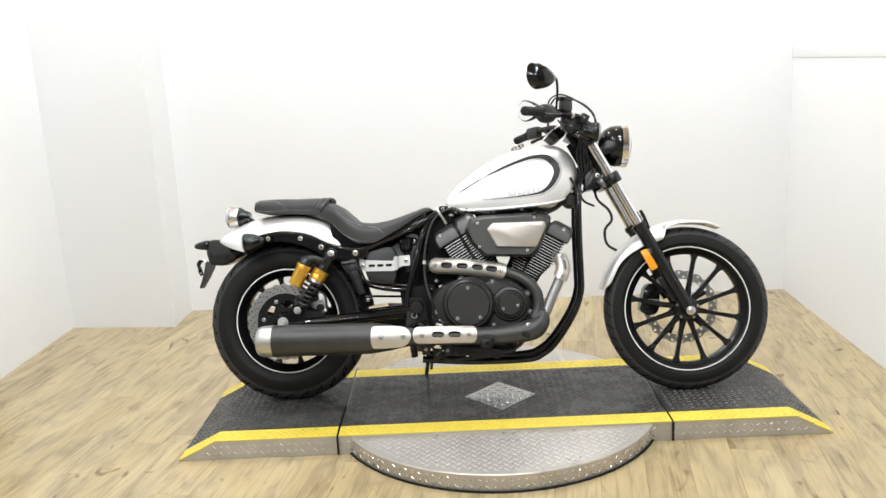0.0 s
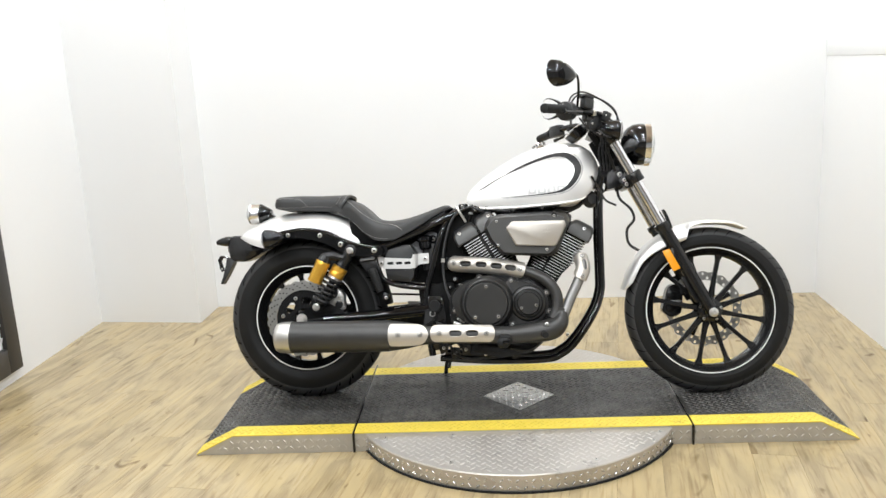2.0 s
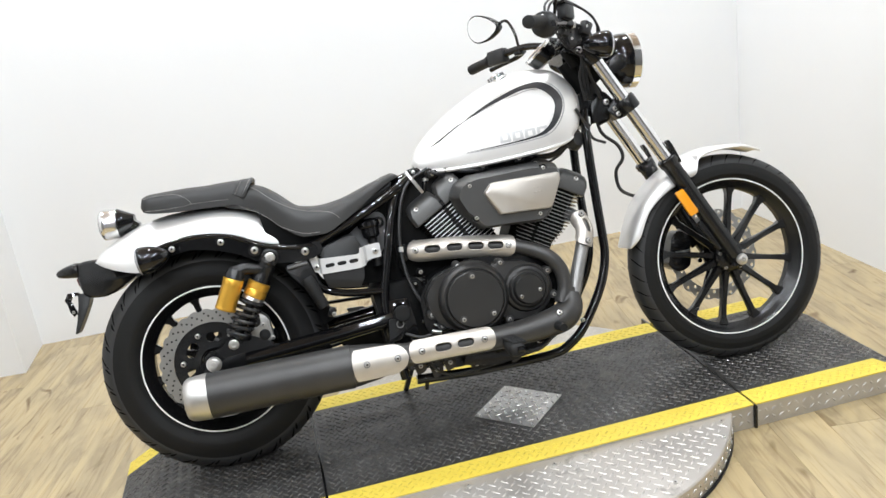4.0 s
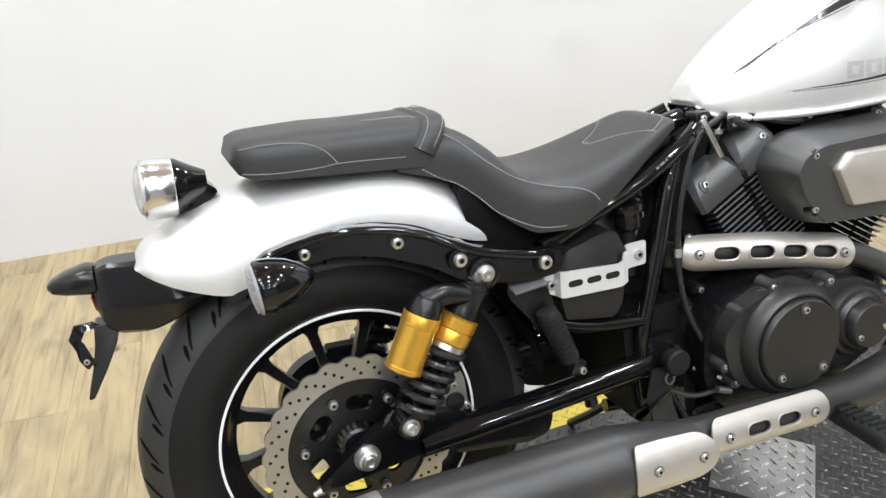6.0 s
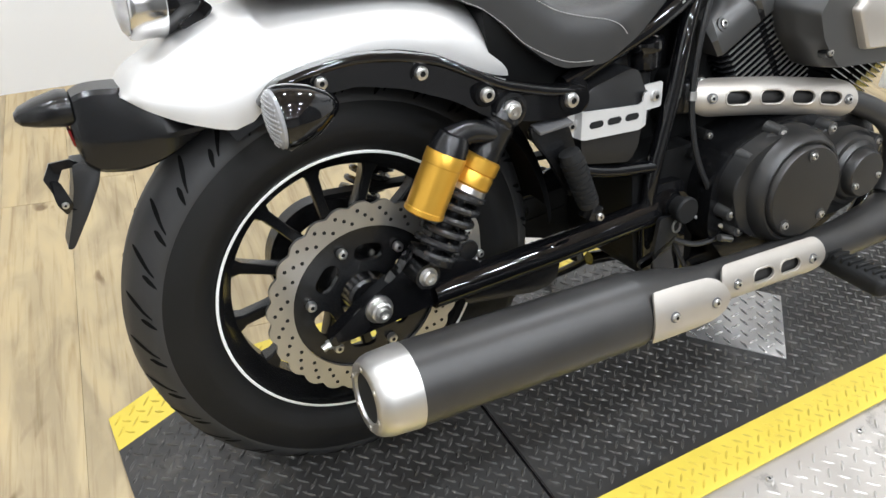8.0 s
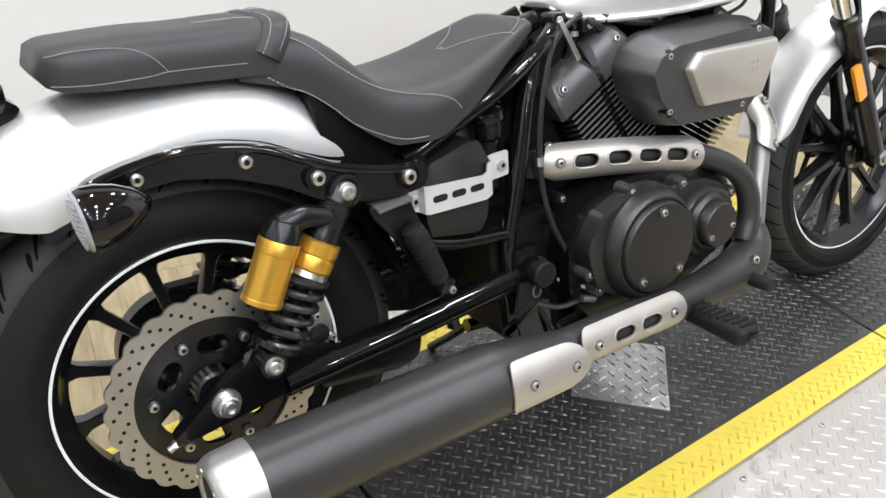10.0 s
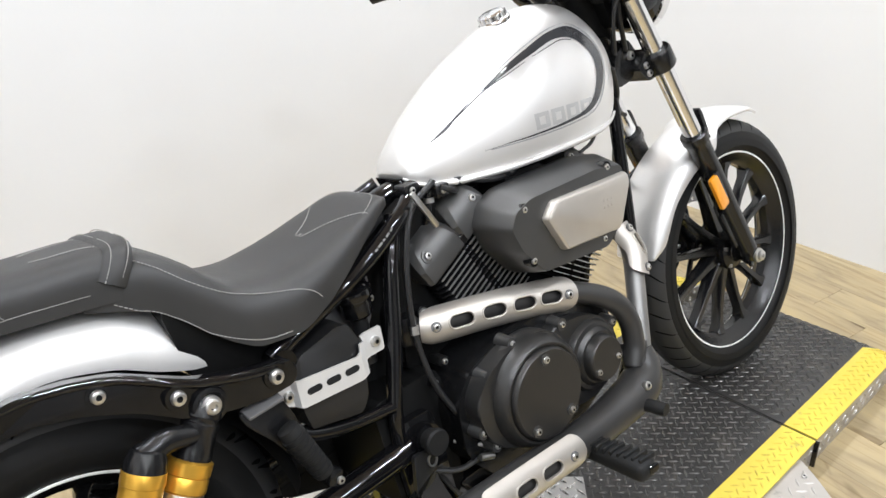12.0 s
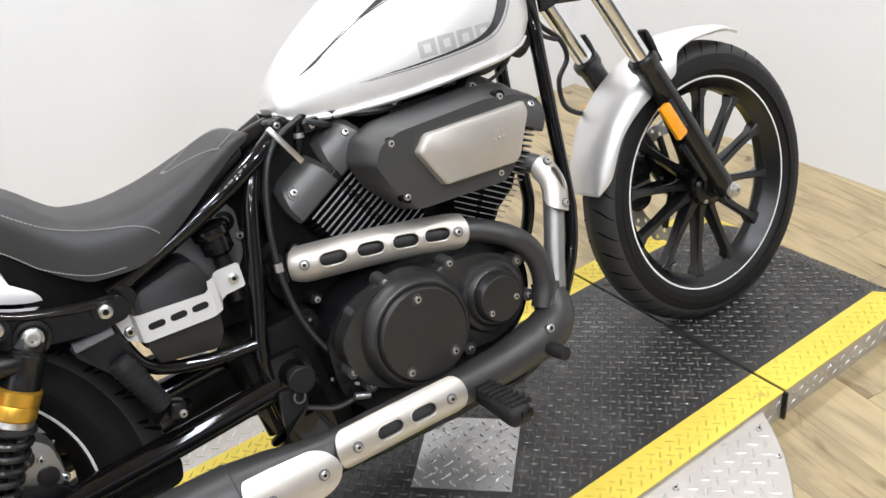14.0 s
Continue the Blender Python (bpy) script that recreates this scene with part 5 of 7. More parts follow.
def cylinder(s, label):
    """s: -1 leans back, 1 leans ahead."""
    ax = Vector((s * 0.5, 0, 0.866))
    across = Vector((0.866, 0, -s * 0.5))
    at = lambda d, a, y: CRANK + ax * d + across * a + Vector((0, y, 0))

    def slab_ring(d, half, wide, cut):
        return [at(d, -half, -wide + cut), at(d, -half + cut, -wide), at(d, half - cut, -wide), at(d, half, -wide + cut), at(d, half, wide - cut), at(d, half - cut, wide), at(d, -half + cut, wide), at(d, -half, wide - cut)]

    barrel = bmesh.new()
    loft(barrel, [slab_ring(0.07, 0.062, 0.070, 0.02), slab_ring(0.17, 0.068, 0.078, 0.02), slab_ring(0.21, 0.079, 0.086, 0.016), slab_ring(0.33, 0.079, 0.086, 0.016)])
    o = part("cylinder", barrel, INNER_BLACK, engine, label)
    fin_bm = bmesh.new()
    loft(fin_bm, [slab_ring(-0.0014, 0.092, 0.098, 0.012), slab_ring(0.0014, 0.090, 0.097, 0.012)])
    fin = edge = None
    for k in range(17):
        d = 0.142 + 0.0107 * k
        wide = 0.62 + 0.38 * min(1, k / 9)
        m = Matrix.Translation(ax * d) @ Matrix.Translation(CRANK) @ Matrix.Diagonal((wide, 1, wide, 1)) @ Matrix.Translation(-CRANK)
        if fin is None:
            fin = part("fin", fin_bm, SATIN_BLACK, o, matrix=m)
            e = bmesh.new()
            for half in ((-0.080, -0.012), (0.002, 0.080)):
                loft(e, [[at(-0.0012, half[0], -0.0978), at(-0.0012, half[1], -0.0978), at(-0.0012, half[1], -0.0992), at(-0.0012, half[0], -0.0992)], [at(0.0012, half[0], -0.0970), at(0.0012, half[1], -0.0970), at(0.0012, half[1], -0.0988), at(0.0012, half[0], -0.0988)]])
            edge = part("fin_edge", e, FIN_EDGE, o, "bright machined fin edge", matrix=m)
        else:
            again("fin", fin, o, m)
            again("fin_edge", edge, o, m)
    head = bmesh.new()
    loft(head, [slab_ring(0.320, 0.088, 0.098, 0.014), slab_ring(0.324, 0.092, 0.102, 0.016), slab_ring(0.338, 0.092, 0.102, 0.018), slab_ring(0.341, 0.089, 0.099, 0.018)])
    part("cylinder_head", head, SATIN_BLACK, o)
    # two lobes of the rocker cover with a groove between them
    def lobe(d, a0, a1, wide, cut):
        return [at(d, a0, -wide + cut), at(d, a0 + cut, -wide), at(d, a1 - cut, -wide), at(d, a1, -wide + cut), at(d, a1, wide - cut), at(d, a1 - cut, wide), at(d, a0 + cut, wide), at(d, a0, wide - cut)]

    core = bmesh.new()
    loft(core, [slab_ring(0.336, 0.084, 0.094, 0.016), slab_ring(0.362, 0.078, 0.088, 0.018), slab_ring(0.368, 0.070, 0.080, 0.018)])
    part("rocker_cover", core, SATIN_BLACK, o, "black rocker cover")
    for a0, a1, rise in ((-0.099, -0.0025, 0.002), (-0.001, 0.080, 0.006)) if s < 0 else ((-0.080, 0.001, 0.006), (0.0025, 0.099, 0.002)):
        cover = bmesh.new()
        loft(cover, [lobe(0.323, a0, a1, 0.1015, 0.006), lobe(0.326, a0 - 0.001, a1 + 0.001, 0.1030, 0.006), lobe(0.350 + rise, a0 - 0.001, a1 + 0.001, 0.1015, 0.007), lobe(0.366 + rise, a0 + 0.003, a1 - 0.001, 0.094, 0.010), lobe(0.380 + rise, a0 + 0.012, a1 - 0.005, 0.078, 0.012), lobe(0.386 + rise, a0 + 0.022, a1 - 0.012, 0.062, 0.012)])
        part("cover_lobe", cover, ENGINE_GREY, o, "graphite rocker cover lobe", 24)
    for a in (-0.070, 0.060):
        part("bolt_pad", lathe([(-0.012, 0.013), (0.004, 0.012), (0.005, 0.008)], 18, at(0.362, a, -0.092), (0, -1, 0.5)), ENGINE_GREY, o)
        bolt(o, at(0.365, a, -0.096), (0, -1, 0.5), 0.0068)
    return o


cylinder(-1, "finned black rear cylinder")
cylinder(1, "finned black front cylinder")
part("intake_block", prism(rounded([(0.00, 0.66), (0.04, 0.715), (0.13, 0.715), (0.17, 0.64), (0.11, 0.565), (0.05, 0.565)], 0.01), -0.09, 0.06, 0.006), INNER_BLACK, engine)

# ---- air cleaner
ac = rounded([(-0.070, 0.656), (-0.052, 0.690), (-0.012, 0.706), (0.175, 0.712), (0.250, 0.700), (0.258, 0.672), (0.212, 0.562), (0.184, 0.540), (0.000, 0.550), (-0.050, 0.606)], 0.010, 4)
bm = bmesh.new()
cx, cz = 0.08, 0.632
for_rings = []
for y, k, kz in ((-0.088, 0.94, 0.94), (-0.096, 0.99, 0.99), (-0.112, 1.0, 1.0), (-0.120, 0.998, 0.985), (-0.156, 0.955, 0.865), (-0.178, 0.905, 0.80), (-0.183, 0.89, 0.78)):
    for_rings.append([(cx + (x - cx) * k, y, cz + (z - cz) * (kz if z > cz else k)) for x, z in ac])
loft(bm, for_rings)
air = part("air_cleaner", bm, ENGINE_GREY, engine, "graphite air cleaner box with a silver lid", 30)
lid_o = rounded([(0.014, 0.650), (0.038, 0.675), (0.236, 0.673), (0.240, 0.654), (0.206, 0.584), (0.196, 0.576), (0.050, 0.583)], 0.006, 3)
bm = bmesh.new()
cx, cz = 0.115, 0.628
loft(bm, [[(cx + (x - cx) * k, y, cz + (z - cz) * k) for x, z in lid_o] for y, k in ((-0.172, 1.0), (-0.190, 0.985), (-0.196, 0.955), (-0.1985, 0.90))])
part("air_cleaner_lid", bm, ALU, air, "satin silver air cleaner lid", 30)
# faint cast emblem of small raised dashes
for k in range(3):
    for j, wdt in ((0, 0.006), (1, 0.004)):
        part("cast_mark", block((wdt, 0.0012, 0.006 - j * 0.001), (0.158 + 0.010 * k, -0.1988, 0.628 + 0.012 * j), (0, 20, 0), 0.0004), ALU, air)
for x, z in ((-0.018, 0.676), (-0.014, 0.586), (0.196, 0.690), (0.166, 0.566)):
    part("bolt_well", lathe([(0.165, 0.0105), (0.1815, 0.0105), (0.1815, 0.0080), (0.178, 0.0075)], 18, (x, 0, z), (0, -1, 0)), SATIN_BLACK, air)
    bolt(air, (x, -0.180, z), (0, -1, 0), 0.006)

# ---- exhaust
REAR_PIPE = [(-0.222, -0.038, 0.521), (-0.205, -0.066, 0.520), (-0.172, -0.084, 0.518), (-0.070, -0.109, 0.510), (0.040, -0.133, 0.495), (0.116, -0.154, 0.475), (0.168, -0.176, 0.444), (0.196, -0.184, 0.400), (0.198, -0.190, 0.350), (0.180, -0.196, 0.310)]
FRONT_PIPE = [(0.272, -0.060, 0.545), (0.297, -0.105, 0.528), (0.300, -0.125, 0.490), (0.278, -0.145, 0.440), (0.250, -0.165, 0.385), (0.222, -0.185, 0.325), (0.200, -0.196, 0.290)]
COLLECT = [(0.212, -0.188, 0.330), (0.204, -0.200, 0.296), (0.172, -0.208, 0.272), (0.110, -0.212, 0.261), (0.020, -0.214, 0.254), (-0.120, -0.214, 0.256), (-0.290, -0.218, 0.260)]
exhaust = part("exhaust", tube(COLLECT, [0.024, 0.033, 0.040, 0.037, 0.033, 0.032, 0.032], 24), MATTE_PIPE, bike, "matte black two into one exhaust")
part("header_pipe", tube(REAR_PIPE, 0.0205, 20), MATTE_PIPE, exhaust)
part("header_pipe", tube(FRONT_PIPE, 0.0190, 20), STAINLESS, exhaust)
part("pipe_joint", tube([(0.205, -0.182, 0.345), (0.192, -0.196, 0.300)], 0.026, 20), MATTE_PIPE, exhaust)
bolt(exhaust, (0.155, -0.243, 0.292), (0, -1, 0.3), 0.0085)
bolt(exhaust, (0.232, -0.196, 0.250), (0.4, -1, 0), 0.006)
MA, MB = Vector((-0.858, -0.220, 0.261)), Vector((-0.285, -0.218, 0.259))
mx = (MB - MA).normalized()
part("muffler", lathe([(0.055, 0.0585), (0.060, 0.0590), (0.424, 0.0582), (0.430, 0.0588), (0.433, 0.0586), (0.434, 0.0562), (0.445, 0.0555), (0.500, 0.048), (0.545, 0.038), (0.575, 0.034)], 56, MA, mx), MATTE_PIPE, exhaust, "matte black muffler can")
part("muffler_tip", lathe([(0.050, 0.0330), (0.004, 0.0345), (0.000, 0.0360), (0.000, 0.0470), (0.002, 0.0500), (0.010, 0.0550), (0.020, 0.0575), (0.058, 0.0600), (0.060, 0.0600), (0.060, 0.0570)], 56, MA, mx), POLISHED, exhaust, "satin silver muffler end cap")
part("muffler_mouth", lathe([(0.0035, 0.0343), (0.006, 0.0310), (0.055, 0.030), (0.057, 0.0)], 40, MA, mx), HOLE, exhaust, "dark muffler outlet")
for k in range(6):
    a = 2 * math.pi * k / 6 + 0.3
    bolt(exhaust, MA + Vector((0.0010, 0.0420 * math.cos(a), 0.0420 * math.sin(a))), (-1, 0, 0), 0.0040)


def shield(name, path, r, span, side, label, taper=(0.0, 0.0), slots=(), screws=(), slot=(0.018, 0.0095), narrow=0.0):
    """A shell over a pipe's outer side: span degrees either side of the way to side; tapered, rounded ends."""
    line = glide(path, 10)
    side = Vector(side).normalized()
    n, m = 44, 16
    total = len(line) - 1
    way = [0.0]
    for a, b in zip(line, line[1:]):
        way.append(way[-1] + (b - a).length)

    def at(u, v, lift=0.0):
        d = min(max(u, 0.0), 1.0) * way[-1]
        i = max(k for k in range(total) if way[k] <= d + 1e-9)
        p = line[i].lerp(line[i + 1], (d - way[i]) / (way[i + 1] - way[i]))
        t = (line[i + 1] - line[i]).normalized()
        o1 = (side - t * side.dot(t)).normalized()
        o2 = t.cross(o1)
        a = radians(span * v)
        return p + (r + lift) * (math.cos(a) * o1 + math.sin(a) * o2)

    length = sum((b - a).length for a, b in zip(line, line[1:]))
    bm = bmesh.new()
    rows = []
    for i in range(n + 1):
        u = 0.5 - 0.5 * math.cos(math.pi * i / n)
        e = 1.0
        for end, q in ((taper[0], u), (taper[1], 1 - u)):
            w = q * length
            if end > 0 and w < end:
                e = min(e, max(0.06, math.sqrt(max(0.0, 1 - (1 - w / end) ** 2))))
        e = max(0.06, e - narrow * max(0.0, u - 0.35) / 0.65) if narrow else e
        top = [at(u, e * (-1 + 2 * j / m)) for j in range(m + 1)]
        low = [at(u, e * (1 - 2 * j / m), -0.004) for j in range(m + 1)]
        rows.append(top + low)
    loft(bm, rows)
    o = part(name, bm, ALU, exhaust, label, 45)
    if slots:
        cut = bmesh.new()
        for u in slots:
            ring = oval(0, 0, slot[0] - slot[1], slot[1])
            loft(cut, [[at(u + p / length, math.degrees(q / r) / span, lift) for p, q in ring] for lift in (-0.009, 0.007)])
        carve(o, cut)
    for u in slots:
        loop = [at(u + a / length, math.degrees(b / r) / span, -0.0004) for a, b in oval(0, 0, slot[0] - slot[1], slot[1] + 0.0010)]
        part("slot_rim", tube(loop + loop[:1], 0.0018, 8, 1), ALU, o)
    for u in screws:
        p, q = at(u, 0, 0.001), at(u, 0, 0.02)
        part("screw_washer", lathe([(-0.002, 0.0088), (0.0003, 0.0088), (0.0003, 0.007)], 20, p, q - p), BRACKET, o)
        bolt(o, p, q - p, 0.0066)
    return o


shield("heat_shield", [(-0.195, -0.074, 0.520), (-0.172, -0.086, 0.518), (-0.070, -0.111, 0.510), (0.040, -0.135, 0.495), (0.088, -0.145, 0.484)], 0.0325, 74, (0, -1, 0.15), "slotted satin silver header shield", (0.026, 0.026), (0.215, 0.425, 0.625, 0.81), (0.065, 0.93), (0.0225, 0.0115))
shield("heat_shield", [(-0.272, -0.218, 0.264), (-0.150, -0.215, 0.262), (-0.034, -0.214, 0.260)], 0.0405, 52, (0, -1, 0.12), "slotted satin silver pipe shield", (0.022, 0.022), (0.39, 0.65), (0.14, 0.87), (0.0235, 0.0115))
shield("muffler_shield", [(-0.425, -0.220, 0.261), (-0.350, -0.2195, 0.260), (-0.276, -0.219, 0.260)], 0.0620, 42, (0, -1, 0.12), "satin silver muffler cover", (0.012, 0.045), (), (0.25, 0.80), narrow=0.12)
shield("heat_shield", [(0.292, -0.098, 0.535), (0.299, -0.125, 0.492), (0.280, -0.143, 0.446)], 0.0290, 84, (0.25, -1, 0), "satin silver front header shield", (0.022, 0.022), (0.45,), (0.15, 0.86), (0.018, 0.009))
part("exhaust_flange", block((0.030, 0.05, 0.052), (-0.213, -0.064, 0.523), (0, 0, -30), 0.006), SATIN_BLACK, exhaust)
bolt(exhaust, (-0.186, -0.083, 0.543), (-0.3, -1, 0), 0.009)
part("flange_stud", tube([(-0.186, -0.060, 0.543), (-0.186, -0.082, 0.543)], 0.012, 14), SATIN_BLACK, exhaust)
part("hanger", prism(rounded([(-0.300, 0.350), (-0.262, 0.350), (-0.258, 0.315), (-0.275, 0.290), (-0.335, 0.280), (-0.335, 0.268), (-0.310, 0.272)], 0.006), -0.140, -0.132, 0.002), PLASTIC_BLACK, exhaust)
knob = part("pivot_cap", lathe([(0.118, 0.018), (0.150, 0.018), (0.151, 0.0225), (0.158, 0.0225), (0.161, 0.020), (0.161, 0.0)], 32, (-0.262, 0, 0.363), (0, -1, 0)), GRIP_RUBBER, bike, "round black rubber cap over the pivot")
part("cap_ring", lathe([(-0.0015, 0.011), (0.0015, 0.011), (0.0015, 0.0085), (-0.0015, 0.0085)], 20, (-0.272, -0.148, 0.334), (0.2, -1, 0.1), close=True), STEEL, knob)

# ---- side cover, strap and horn
box = rounded([(-0.452, 0.566), (-0.438, 0.583), (-0.372, 0.601), (-0.352, 0.598), (-0.334, 0.560), (-0.343, 0.478), (-0.358, 0.455), (-0.446, 0.468), (-0.452, 0.500)], 0.007, 3)
cover = part("side_cover", prism(box, -0.122, 0.09, 0.006), PLASTIC_BLACK, bike, "black plastic battery box with a pale metal strap")
bm = bmesh.new()
rows = []
for x, zb, zt, y in ((-0.492, 0.545, 0.549, -0.112), (-0.484, 0.525, 0.556, -0.112), (-0.470, 0.516, 0.557, -0.112), (-0.461, 0.512, 0.555, -0.113), (-0.456, 0.510, 0.553, -0.124), (-0.450, 0.509, 0.552, -0.126), (-0.400, 0.508, 0.549, -0.126), (-0.352, 0.507, 0.546, -0.126), (-0.346, 0.508, 0.550, -0.126), (-0.344, 0.509, 0.562, -0.126), (-0.334, 0.511, 0.563, -0.122), (-0.326, 0.520, 0.564, -0.102), (-0.316, 0.524, 0.565, -0.099), (-0.288, 0.526, 0.566, -0.099), (-0.285, 0.529, 0.563, -0.099)):
    rows.append([(x, y, zb), (x, y, zt), (x, y - 0.003, zt), (x, y - 0.003, zb)])
loft(bm, rows)
strap = part("strap", bm, STRAP_ALU, cover, "pale aluminium strap with three slots", 20)
for x in (-0.431, -0.398, -0.365):
    part("slot", prism(oval(x, 0.530, 0.0075, 0.0052, 1), -0.1298, -0.120, 0), HOLE, strap, "dark slot in the strap")
for x, y, z in ((-0.468, -0.116, 0.531), (-0.300, -0.103, 0.545)):
    bolt(strap, (x, y, z), (0, -1, 0), 0.0085)
part("horn_plate", prism(rounded([(-0.395, 0.580), (-0.340, 0.615), (-0.296, 0.646), (-0.280, 0.651), (-0.262, 0.648), (-0.250, 0.630), (-0.258, 0.560), (-0.280, 0.530), (-0.350, 0.540)], 0.011), -0.041, -0.034, 0.002), BRACKET, bike, "grey steel bracket plate")
part("plate_grommet", lathe([(0.036, 0.017), (0.0430, 0.017), (0.0430, 0.011), (0.041, 0.010)], 22, (-0.273, 0, 0.6195), (0, -1, 0)), SATIN_BLACK, bike)
bolt(bike, (-0.273, -0.042, 0.6195), (0, -1, 0), 0.0085)
solen = part("relay_cup", lathe([(-0.006, 0.010), (-0.003, 0.024), (0.003, 0.0305), (0.014, 0.0315), (0.018, 0.030), (0.020, 0.025), (0.044, 0.0245), (0.050, 0.018)], 32, (-0.304, -0.072, 0.630), (0.10, 0, -1)), GLOSS_BLACK, bike, "gloss black round relay cup")
part("cup_band", lathe([(0.024, 0.0252), (0.034, 0.0252), (0.034, 0.0245)], 32, (-0.304, -0.072, 0.630), (0.10, 0, -1)), SATIN_BLACK, solen)
part("relay_body", tube([(-0.300, -0.068, 0.590), (-0.296, -0.066, 0.500)], 0.014, 14), PLASTIC_BLACK, solen)
bolt(bike, (-0.256, -0.043, 0.590), (0, -1, 0), 0.0065)
part("peg_bracket", prism(rounded([(-0.552, 0.548), (-0.492, 0.556), (-0.474, 0.512), (-0.462, 0.440), (-0.478, 0.428), (-0.516, 0.492), (-0.545, 0.528)], 0.006), -0.136, -0.128, 0.003), SATIN_BLACK, bike, "black folded peg bracket")
part("bracket_fold", block((0.056, 0.026, 0.006), (-0.518, -0.140, 0.549), (12, -6, 0), 0.002), BRACKET, bike)
part("left_foot_plate", prism(rounded([(-0.405, 0.372), (-0.353, 0.369), (-0.329, 0.356), (-0.336, 0.344), (-0.384, 0.330)], 0.006), 0.118, 0.126, 0.002), BRACKET, bike, "grey foot bracket on the far side")

# ---- foot pegs and pedal
ppeg = part("pillion_peg", tube([(-0.500, -0.158, 0.510), (-0.493, -0.160, 0.492), (-0.466, -0.166, 0.424)], [0.0155, 0.0170, 0.0145], 20), GRIP_RUBBER, bike, "folded black rubber pillion peg")
for k in range(9):
    f = 0.1 + 0.8 * k / 8
    p = Vector((-0.498, -0.159, 0.504)).lerp(Vector((-0.466, -0.166, 0.424)), f)
    part("peg_rib", lathe([(-0.0014, 0.0150), (-0.0014, 0.0190 - 0.0025 * f), (0.0014, 0.0190 - 0.0025 * f), (0.0014, 0.0150)], 18, p, (0.36, -0.087, -0.93), close=True), GRIP_RUBBER, ppeg)
part("peg_hinge", block((0.022, 0.03, 0.026), (-0.450, -0.150, 0.405), (0, 22, 0), 0.004), SATIN_BLACK, ppeg)
bolt(ppeg, (-0.445, -0.166, 0.400), (0, -1, 0), 0.006)
peg = part("foot_peg", block((0.044, 0.140, 0.036), (0.003, -0.288, 0.238), (0, 0, -4), 0.014, seg=3), GRIP_RUBBER, bike, "black rubber rider foot peg")
for k in range(9):
    part("peg_rib", block((0.036, 0.0060, 0.010), (-0.001 + 0.0010 * k, -0.230 - 0.0145 * k, 0.2555), (0, 0, -4), 0.002), GRIP_RUBBER, peg)
part("peg_tip", block((0.022, 0.006, 0.016), (0.0075, -0.3580, 0.240), (0, 0, -4), 0.003), GLOSS_BLACK, peg)
part("peg_bracket", tube([(-0.02, -0.10, 0.19), (-0.008, -0.17, 0.215), (0.0, -0.215, 0.232)], 0.012, 12), SATIN_BLACK, peg)
part("peg_plate", prism(rounded([(-0.10, 0.22), (0.06, 0.215), (0.12, 0.20), (0.10, 0.18), (-0.02, 0.165), (-0.12, 0.185)], 0.012), -0.155, -0.125, 0.004), SATIN_BLACK, peg)
pedal = part("brake_pedal", tube([(0.02, -0.17, 0.200), (0.09, -0.19, 0.195), (0.135, -0.205, 0.228), (0.142, -0.215, 0.256)], 0.0075, 10), SATIN_BLACK, bike, "black brake pedal with a ribbed pad")
part("pedal_pad", tube([(0.138, -0.200, 0.262), (0.146, -0.262, 0.258), (0.149, -0.285, 0.257)], [0.011, 0.0125, 0.0115], 14), GRIP_RUBBER, pedal)
part("side_stand", tube([(-0.235, 0.10, 0.165), (-0.250, 0.16, 0.112), (-0.262, 0.225, 0.062)], 0.009, 12), GLOSS_BLACK, bike, "black side stand")
part("stand_spring", tube([(-0.215, -0.06, 0.16), (-0.222, -0.05, 0.115)], 0.006, 8), GLOSS_BLACK, bike)

